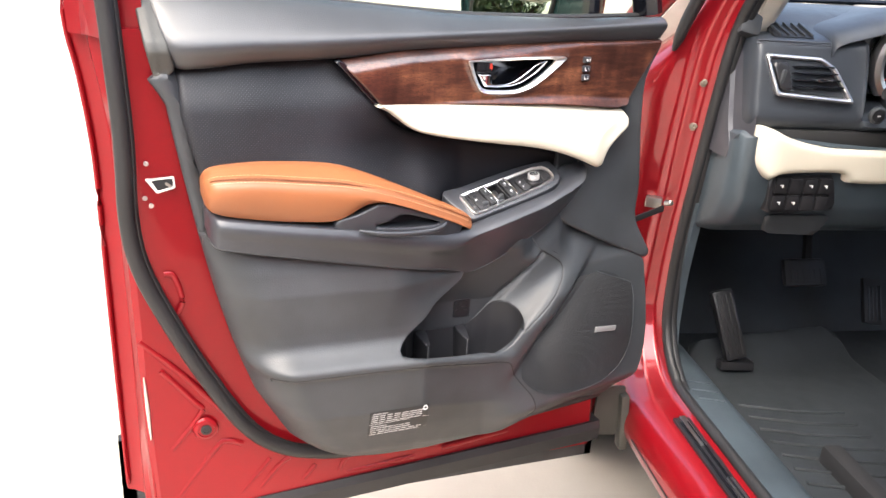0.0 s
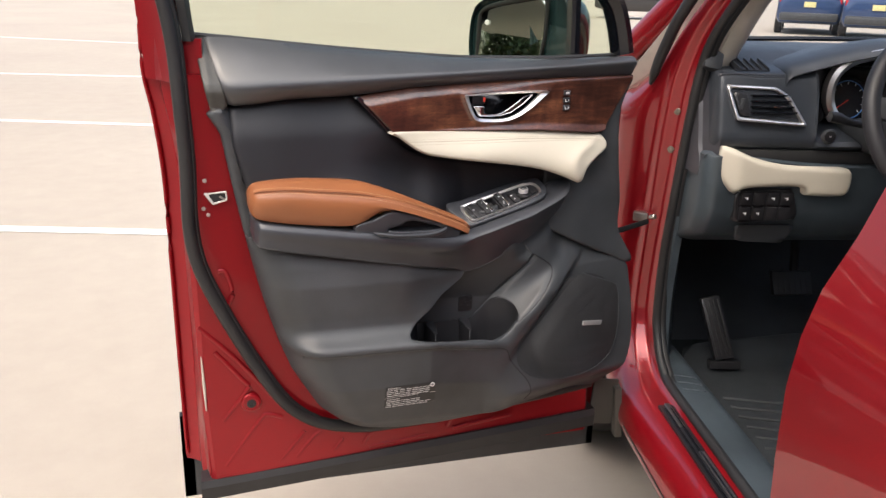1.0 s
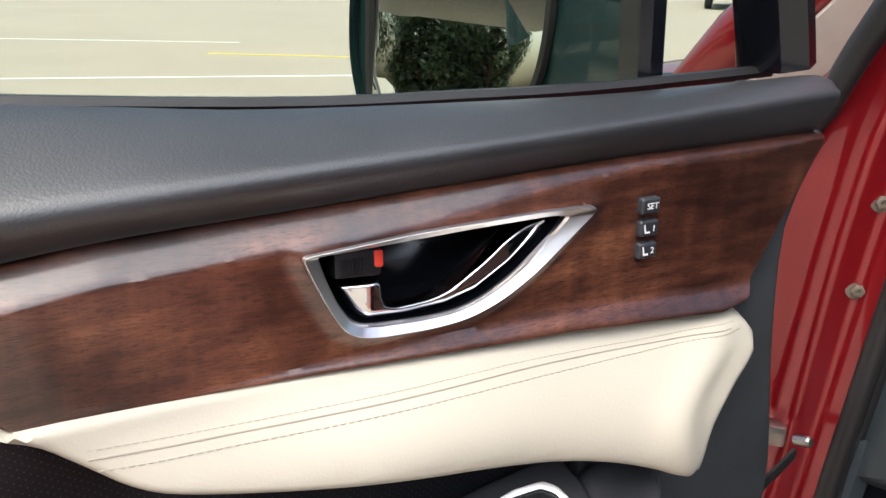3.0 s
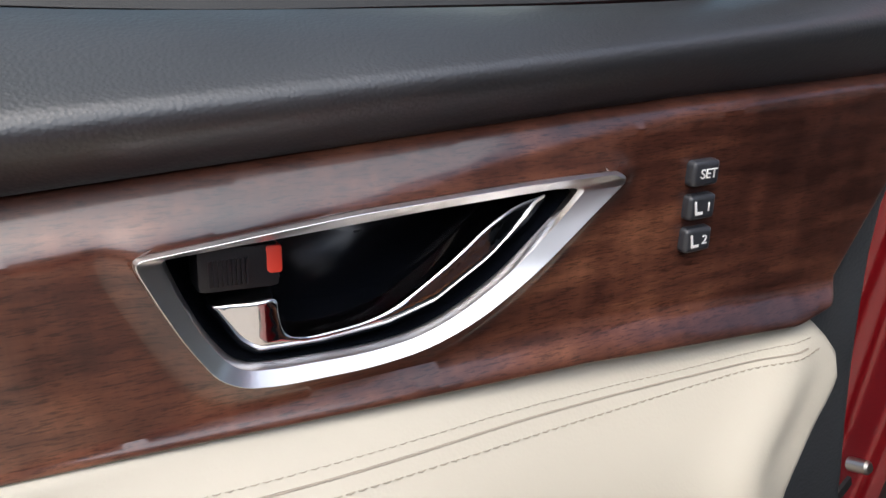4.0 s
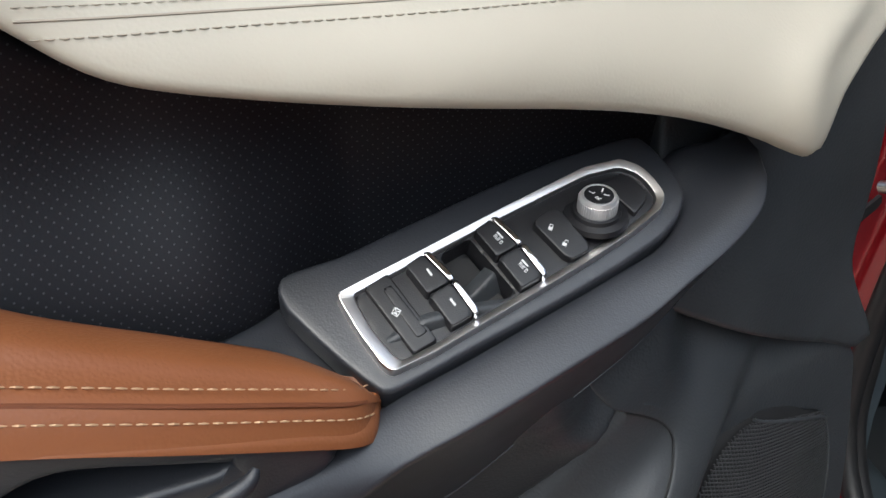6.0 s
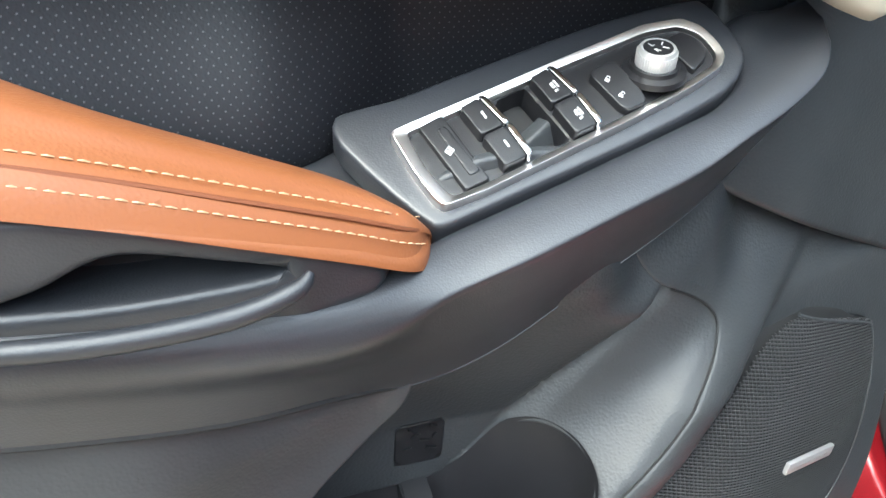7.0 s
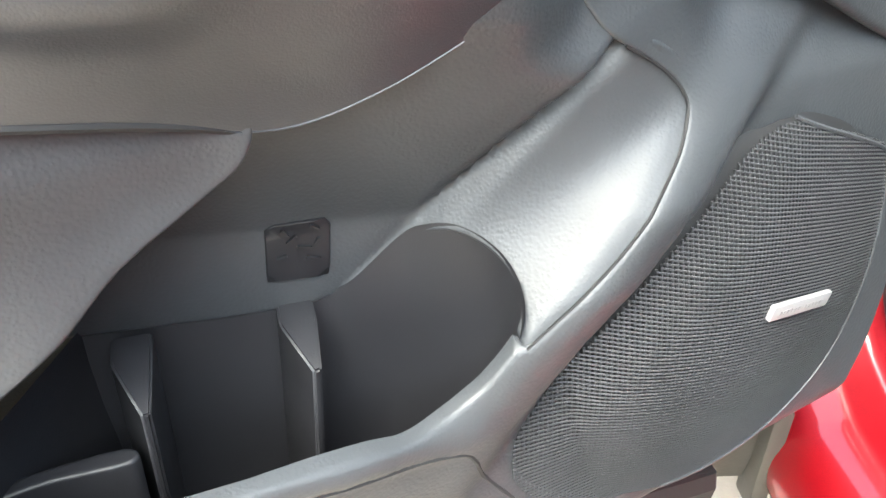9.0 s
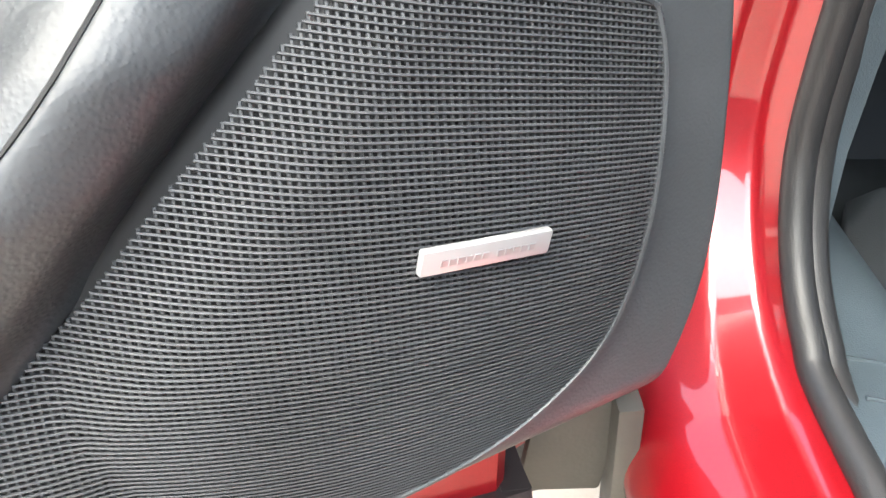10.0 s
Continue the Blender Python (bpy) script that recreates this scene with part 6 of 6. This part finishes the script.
back = [[(0.26, -1.13 - t, 0.6 + 1.0 * t / 0.35 * 0.7), (0.3, -1.03 - t, 0.62 + 2.0 * t), (0.68, -1.03 - t, 0.62 + 2.0 * t), (0.72, -1.13 - t, 0.62 + 2.0 * t), (0.66, -1.23 - t, 0.62 + 2.0 * t), (0.32, -1.23 - t, 0.62 + 2.0 * t)] for t in (0.0, 0.1, 0.2, 0.3)]
cpart("seat_back", loft(back, n=3, m=3), TAN, parent=cs)

# rear door, shut, and body side behind
rear = []
for y, k in ((-0.878, 0.6), (-0.884, 0.9), (-0.9, 1.0), (-1.3, 1.05), (-1.8, 1.0), (-2.3, 0.9)):
    prof = [(0.0, 0.3), (-0.03, 0.34), (-0.07, 0.46), (-0.088, 0.6), (-0.1, 0.8), (-0.102, 0.9), (-0.094, 0.97), (-0.078, 1.03), (-0.045, 1.1), (-0.012, 1.19), (0.0, 1.22), (0.03, 1.23), (0.06, 1.2), (0.06, 0.3)]
    rear.append([(0.06 + (x - 0.06) * (0.9 + 0.1 * k), y - 0.0 * z, z) for x, z in prof])
rdoor = cpart("rear_door", loft(rear, n=3, smooth_ring=False), RED, "closed red rear door", sharp=50)
cpart("rear_cladding", loft([[(-0.02, y, 0.31), (-0.06, y, 0.33), (-0.08, y, 0.42), (-0.07, y, 0.46), (-0.03, y, 0.4)] for y in (-0.89, -1.5, -2.2)], n=2, smooth_ring=False), PLASTIC, "black rear door cladding", rdoor)
cpart("rear_window", loft([[(0.01, y, 1.22), (0.18, y, 1.62), (0.185, y, 1.62), (0.02, y, 1.22)] for y in (-0.95, -1.6, -2.1)], n=1, smooth_ring=False), GLOSS, "dark rear window", rdoor)
cpart("b_pillar", loft([[(0.0 + d, -0.86, z), (0.06 + d, -0.85, z), (0.08 + d, -0.95, z), (0.0 + d, -0.96, z)] for z, d in ((0.48, 0.03), (0.9, 0.0), (1.2, 0.03), (1.45, 0.12), (1.66, 0.2))], n=3, smooth_ring=False), MATTE, "black centre pillar")
roof = [[(0.2, y, z), (0.3, y, z + 0.06), (0.9, y, z + 0.1), (1.5, y, z + 0.06), (1.62, y, z), (1.5, y, z - 0.02), (0.9, y, z + 0.03), (0.3, y, z - 0.02)] for y, z in ((-0.48, 1.63), (-0.8, 1.68), (-1.6, 1.7), (-2.8, 1.65))]
roof_skin = cpart("roof", loft(roof, n=3, m=2), RED, "red car roof")
lining = [[(0.25, y, z - 0.022), (0.32, y, z - 0.03), (0.9, y, z + 0.012), (1.48, y, z - 0.03), (1.56, y, z - 0.022), (1.5, y, z - 0.045), (0.9, y, z - 0.005), (0.3, y, z - 0.045)] for y, z in ((-0.5, 1.64), (-0.8, 1.675), (-1.6, 1.695), (-2.7, 1.65))]
cpart("headlining", loft(lining, n=3, m=2), HEADLINER, "pale grey-beige fabric headlining", roof_skin)
far = []
for y, k, top in ((-2.75, 0.02, 1.1), (-2.6, 0.06, 1.2), (-1.8, 0.1, 1.23), (-0.5, 0.1, 1.2), (0.4, 0.09, 1.17), (0.9, 0.06, 1.1), (1.15, -0.05, 1.0)):
    far.append([(1.76, y, 0.3), (1.76 + 0.7 * k, y, 0.4), (1.78 + k, y, 0.8), (1.76 + k, y, 1.0), (1.76, y, top), (1.7, y, top), (1.7, y, 0.3)])
cpart("far_flank", loft(far, n=3, smooth_ring=False), RED, "red far side of the car body", sharp=40)
cpart("tailgate", loft([[(0.06, y, z), (0.4, y - 0.06, z), (1.4, y - 0.06, z), (1.76, y, z), (1.7, y + 0.1, z), (0.1, y + 0.1, z)] for y, z in ((-2.68, 0.4), (-2.76, 0.6), (-2.78, 0.95), (-2.74, 1.2), (-2.62, 1.5), (-2.5, 1.66))], n=3, smooth_ring=False), RED, "red tailgate", sharp=50)
cpart("nose", loft([[(0.1, 1.1, z), (0.25, 1.2 + b, z), (0.9, 1.26 + b, z), (1.55, 1.2 + b, z), (1.72, 1.1, z), (1.6, 1.0, z), (0.2, 1.0, z)] for z, b in ((0.3, -0.04), (0.5, 0.0), (0.8, 0.0), (0.95, -0.03), (1.02, -0.08))], n=3, smooth_ring=False), RED, "red front bumper", sharp=50)
for y in (-2.27, 0.62):
    cpart("far_wheel", lathe([(0.2, -0.1), (0.34, -0.11), (0.37, -0.09), (0.375, 0.0), (0.37, 0.09), (0.34, 0.11), (0.2, 0.1)], 32, pose(1.72, y, 0.375, 0, 90)), RUBBER, "black tyre")
cpart("far_side", rbox((0.08, 3.4, 0.9), (1.72, -0.7, 0.75), None, 0.03), MATTE, "dark far side trim")
cpart("far_pillar", tube([(1.64, -0.48, 1.64), (1.7, 0.0, 1.35), (1.74, 0.3, 1.2)], 0.04, 8, n=3), HEADLINER)
cpart("cabin_rear", rbox((1.6, 0.1, 1.1), (0.9, -2.6, 0.95), None, 0.03), MATTE)

# front wing, bonnet and scuttle
wing = []
for y, xo, zt in ((0.165, 0.0, 1.156), (0.2, -0.02, 1.152), (0.3, -0.045, 1.14), (0.6, -0.06, 1.115), (0.95, -0.04, 1.08), (1.15, 0.05, 1.02)):
    wing.append([(xo + 0.03, y, 0.45), (xo - 0.01, y, 0.6), (xo - 0.025, y, 0.8), (xo - 0.015, y, 0.95), (xo + 0.02, y, zt - 0.07), (xo + 0.07, y, zt - 0.015), (xo + 0.14, y, zt + 0.01), (xo + 0.2, y, zt + 0.015), (xo + 0.2, y, zt - 0.03), (xo + 0.06, y, zt - 0.1), (xo + 0.05, y, 0.45)])
cpart("front_wing", loft(wing, n=4, m=2), RED, "red front wing")
bon = [[(0.17, y, z), (0.3, y, z + 0.035), (0.9, y, z + 0.06), (1.5, y, z + 0.035), (1.63, y, z), (1.6, y, z - 0.03), (0.9, y, z + 0.02), (0.2, y, z - 0.03)] for y, z in ((0.42, 1.165), (0.7, 1.14), (1.0, 1.09), (1.15, 1.03))]
cpart("bonnet", loft(bon, n=4, m=3), RED, "red bonnet")
cpart("scuttle", rbox((1.5, 0.16, 0.03), (0.9, 0.37, 1.19), pose(0, 0, 0, -8), 0.01), PLASTIC, "black scuttle panel")
cpart("windscreen_strip", tube([(0.14, 0.33, 1.25), (0.5, 0.36, 1.257), (1.0, 0.37, 1.26), (1.6, 0.34, 1.25)], 0.007, 6, n=3), GLOSS, "black lower windscreen band")
screen = cpart("windscreen", loft([[(0.14, 0.335, 1.25), (0.5, 0.365, 1.257), (0.9, 0.37, 1.26), (1.3, 0.365, 1.257), (1.62, 0.335, 1.25)], [(0.2, -0.02, 1.46), (0.5, 0.0, 1.48), (0.9, 0.01, 1.485), (1.3, 0.0, 1.48), (1.58, -0.02, 1.46)], [(0.26, -0.46, 1.66), (0.5, -0.45, 1.69), (0.9, -0.44, 1.7), (1.3, -0.45, 1.69), (1.54, -0.46, 1.66)]], closed=False, n=3), CLEAR, "clear curved windscreen")
screen.visible_shadow = False
cpart("scuttle_corner", loft([[(0.0 + d, 0.2 - e, z), (0.05 + d, 0.16 - e, z), (0.06 + d, 0.2 - e, z), (0.02 + d, 0.26 - e, z)] for z, d, e in ((1.12, -0.03, -0.03), (1.2, 0.0, 0.02), (1.32, 0.05, 0.12), (1.45, 0.1, 0.28))], n=3, smooth_ring=False), HEADLINER, "unpainted grey pillar flange")
to_car = CAR.inverted()
seal_line = [tuple(to_car @ Vector(q)) for q in ((1.322, 0.1, 1.165), (1.3236, 0.09, 1.191), (1.3253, 0.078, 1.2216), (1.3285, 0.06, 1.259), (1.333, 0.025, 1.318), (1.35, -0.04, 1.4), (1.395, -0.19, 1.54))]
cpart("pillar_seal", tube(seal_line, [0.004, 0.011, 0.0125, 0.013, 0.013, 0.013, 0.013], 12, n=5), RUBBER, "black pillar weatherstrip")
outer = [tuple(to_car @ Vector(q)) for q in ((1.33, 0.31, 1.17), (1.345, 0.24, 1.235), (1.37, 0.16, 1.31), (1.4, 0.06, 1.4), (1.46, -0.1, 1.52), (1.55, -0.35, 1.66))]
cpart("outer_pillar", tube(outer, [0.02, 0.034, 0.034, 0.032, 0.03, 0.03], 14, n=5, flat=(0.8, 1.0)), RED, "red painted windscreen pillar")
tyre = lathe([(0.2, -0.1), (0.34, -0.11), (0.37, -0.09), (0.375, 0.0), (0.37, 0.09), (0.34, 0.11), (0.2, 0.1)], 40, pose(0.1, 0.62, 0.375, 0, 90))
cpart("front_wheel", tyre, RUBBER, "black front tyre")
tyre = lathe([(0.2, -0.1), (0.34, -0.11), (0.37, -0.09), (0.375, 0.0), (0.37, 0.09), (0.34, 0.11), (0.2, 0.1)], 40, pose(0.12, -2.27, 0.375, 0, 90))
cpart("rear_wheel", tyre, RUBBER, "black rear tyre")
cpart("underbody", rbox((1.5, 3.6, 0.14), (0.88, -0.7, 0.3), None, 0.03), MATTE, "dark underbody")

# all-weather mat lying on the floor
rub = thing("floor_mat", "black ribbed rubber floor mat on the cabin floor", "floor mat", CAR)
part("mat_sheet", sheet(rounded([(0.2, 0.2), (0.62, 0.24), (0.66, -0.42), (0.2, -0.42)], 0.04), lambda u, v, h: np.stack([u, v, 0.428 + h + 0.5 * relu(v - 0.14)], 1), 0.05, 0.006, 0.006, 0.01), MAT_RUBBER, rub, local=True)
for i in range(7):
    y = -0.08 - 0.045 * i
    part("mat_rib", tube([(0.225, y + 0.03, 0.43), (0.34, y, 0.43), (0.45, y - 0.012, 0.43)], 0.004, 6, n=4), MAT_RUBBER, rub, local=True)


# ---- surroundings ----
ground = part("ground", ([(-400, -400, 0), (400, -400, 0), (400, 400, 0), (-400, 400, 0)], [(0, 1, 2, 3)]), CONCRETE)
tagged(ground, "pale beige concrete car park ground", "ground", kind="structure")
LINE_WHITE = mat("worn_white_line", (0.8, 0.79, 0.76), 0.7)
LINE_YELLOW = mat("yellow_line", (0.75, 0.6, 0.06), 0.7)


def painted_line(a, b, width, material, label):
    a, b = np.array(a, float), np.array(b, float)
    d = (b - a) / np.linalg.norm(b - a)
    n = np.array((-d[1], d[0])) * width / 2
    rows = [a + (b - a) * t for t in np.linspace(0, 1, 12)]
    v = [(*(p + s * n), 0.004) for p in rows for s in (1, -1)]
    f = [(2 * i, 2 * i + 1, 2 * i + 3, 2 * i + 2) for i in range(11)]
    ob = part("road_marking", (v, f), material)
    return tagged(ob, label, "road marking", "painted lines", "structure")


for a, b in (((-6.0, 4.56), (1.6, 2.57)), ((-8.0, 8.77), (3.0, 5.46)), ((-10.0, 12.3), (4.0, 9.2)), ((-6.0, 18.0), (2.6, 14.0))):
    painted_line(a, b, 0.1, LINE_WHITE, "white painted parking bay line")
painted_line((1.93, 12.4), (4.1, 11.2), 0.11, LINE_YELLOW, "yellow painted kerb line")
painted_line((4.2, 11.15), (7.0, 9.6), 0.11, LINE_YELLOW, "yellow painted kerb line")


def parked_car(name, at, turn, paint, label):
    """A parked sport utility vehicle seen from behind and the side."""
    m = pose(*at, 0, 0, turn)
    c = thing(name, label, "car", m, "parked cars")
    body = []
    for y, w, zb, zs, zr, wr in ((-2.3, 0.8, 0.55, 0.85, 0.95, 0.7), (-2.25, 0.9, 0.42, 1.05, 1.3, 0.72), (-2.1, 0.94, 0.35, 1.1, 1.6, 0.66), (-1.6, 0.95, 0.32, 1.1, 1.7, 0.66), (0.0, 0.95, 0.32, 1.05, 1.68, 0.66), (0.5, 0.95, 0.32, 1.03, 1.55, 0.66), (1.0, 0.94, 0.32, 1.02, 1.1, 0.75), (1.9, 0.92, 0.35, 0.95, 1.0, 0.75), (2.25, 0.8, 0.45, 0.8, 0.85, 0.6)):
        body.append([(-w * 0.9, y, zb), (-w, y, zb + 0.15), (-w, y, zs - 0.1), (-w + 0.04, y, zs), (-wr, y, zr), (-wr + 0.12, y, zr + 0.04), (wr - 0.12, y, zr + 0.04), (wr, y, zr), (w - 0.04, y, zs), (w, y, zs - 0.1), (w, y, zb + 0.15), (w * 0.9, y, zb)])
    part("body", loft(body, n=3, smooth_ring=False), paint, c, local=True, sharp=35)
    part("rear_bumper", rbox((1.7, 0.24, 0.24), (0, -2.24, 0.55), None, 0.06), PLASTIC, c, "black bumper", local=True)
    part("rear_window", rbox((1.25, 0.06, 0.42), (0, -2.2, 1.33), pose(0, 0, 0, -17), 0.05), GLOSS, c, local=True)
    part("number_plate", rbox((0.34, 0.02, 0.16), (0, -2.34, 0.92), None, 0.005), mat("plate_yellow", (0.6, 0.55, 0.25), 0.5), c, "pale plate", local=True)
    for s in (-1, 1):
        part("tail_light", rbox((0.2, 0.12, 0.22), (s * 0.8, -2.2, 1.0), None, 0.03), mat("tail_light_red", (0.4, 0.02, 0.02), 0.2), c, "red tail light", local=True)
        part("side_window", rbox((0.04, 2.4, 0.38), (s * 0.8, -0.6, 1.36), pose(0, 0, 0, 0, s * -26, 0), 0.04), GLOSS, c, local=True)
        for y in (-1.4, 1.4):
            w = part("wheel", lathe([(0.2, -0.1), (0.34, -0.11), (0.37, -0.08), (0.37, 0.08), (0.34, 0.11), (0.2, 0.1)], 32, pose(s * 0.86, y, 0.37, 0, 90)), RUBBER, c, local=True)
            part("rim", lathe([(0.24, -0.115), (0.2, -0.1), (0.05, -0.08), (0.05, 0.08), (0.2, 0.1), (0.24, 0.115)], 24, pose(s * 0.86, y, 0.37, 0, 90)), SATIN, w)
    return c


parked_car("parked_car", (20.0, 22.6, 0), -39, BLUE, "blue utility car parked in a far bay")
parked_car("parked_car", (20.6, 20.3, 0), -41, BLUE, "second blue utility car parked alongside")
parked_car("parked_car", (18.0, 29.5, 0), 60, DARK_PAINT, "dark car parked across the yard")
pole = thing("lamp_post", "slender pale metal post on the concrete", "post", Matrix.Translation((19.6, 23.6, 0)))
part("post_shaft", lathe([(0.09, 0), (0.08, 0.3), (0.06, 4.0), (0.06, 5.0)], 16), mat("pale_post", (0.55, 0.54, 0.5), 0.5), pole, local=True)

# canopy roof and trees behind, seen in the door mirror
canopy = thing("canopy", "flat pale roof canopy on square columns", "canopy", Matrix.Translation((-15.5, 2, 0)), kind="structure")
CANOPY = grained("painted_soffit", (0.5, 0.5, 0.47), 0.8, 30, 0.1)
part("canopy_roof", rbox((18, 18, 0.5), (0, 0, 3.9), None, 0.04), CANOPY, canopy, local=True)
for x in (-8.5, 8.5):
    for y in (-8.5, 8.5):
        part("column", rbox((0.4, 0.4, 3.66), (x, y, 1.83), None, 0.03), CANOPY, canopy, local=True)
# unseen wall added behind the camera to block low sky from upright surfaces
shade_wall = thing("building", "long plain grey wall out of view, added to darken reflections", "building", Matrix.Translation((6, -13, 0)), kind="structure")
WALL = grained("shade_wall_grey", (0.2, 0.19, 0.17), 0.85, 25, 0.2)
part("wall", rbox((44, 0.4, 7.0), (0, 0, 3.5), None, 0.03), WALL, shade_wall, local=True)
part("coping", rbox((44.3, 0.7, 0.25), (0, 0, 7.1), None, 0.04), CANOPY, shade_wall, local=True)
BARK = grained("bark", (0.09, 0.065, 0.045), 0.9, 40, 0.8)
LEAF = mat("green_leaves", (0.055, 0.09, 0.03), 0.55)
kl = Nodes(LEAF)
kl.put("Base Color", kl.ramp(kl.noise(1.6, 4), [(0.3, (0.03, 0.05, 0.016)), (0.6, (0.075, 0.11, 0.035)), (0.8, (0.12, 0.15, 0.05))]))


def tree(at, height, seed):
    rnd = random.Random(seed)
    t = thing("tree", "broad-leaved tree with a loose green crown", "tree", Matrix.Translation(at), "trees behind the canopy")
    limbs, tips = [tube([(0, 0, 0), (0.05, 0.02, height * 0.25), (-0.05, 0.06, height * 0.5), (0.05, 0, height * 0.85)], [0.2, 0.16, 0.12, 0.04], 9, n=4)], []
    for i in range(20):
        a, z0 = rnd.uniform(0, 6.3), height * rnd.uniform(0.0, 0.6)
        r = height * rnd.uniform(0.2, 0.36)
        p1 = np.array((r * 0.5 * math.cos(a), r * 0.5 * math.sin(a), z0 + 0.14 * height))
        p2 = np.array((r * math.cos(a), r * math.sin(a), z0 + 0.22 * height))
        limbs.append(tube([(0, 0, z0), p1, p2], [0.09, 0.05, 0.02], 6, n=3))
        tips += [p1, p2, 0.5 * (p1 + p2)]
    part("trunk", merged(*limbs), BARK, t, local=True)
    tips += [np.array((0, 0, height * k)) for k in (0.6, 0.75, 0.9, 1.0)]
    v, f = [], []
    for c in tips:
        for i in range(150):
            d = np.array([rnd.gauss(0, 1) for _ in range(3)])
            p = c + d / np.linalg.norm(d) * height * 0.14 * rnd.random() ** 0.5
            u = np.array([rnd.gauss(0, 1) for _ in range(3)])
            u /= np.linalg.norm(u)
            w = np.cross(u, (0.3, 0.5, 0.8))
            w /= np.linalg.norm(w)
            s = rnd.uniform(0.08, 0.16)
            k = len(v)
            v += [p - u * s, p + w * s * 0.5, p + u * s, p - w * s * 0.5]
            f.append((k, k + 1, k + 2, k + 3))
    part("crown", (v, f), LEAF, t, local=True)
    return t


for i, (x, y, h) in enumerate(((-29.5, -3.0, 7.0), (-33.0, -2.0, 6.0), (-29.0, 5.2, 6.5), (-30.5, 7.0, 6.0), (-31.0, 9.2, 7.5), (-31.0, 14.0, 8.0), (-32.0, -9.0, 8.0))):
    tree((x, y, 0), h, 11 + i)
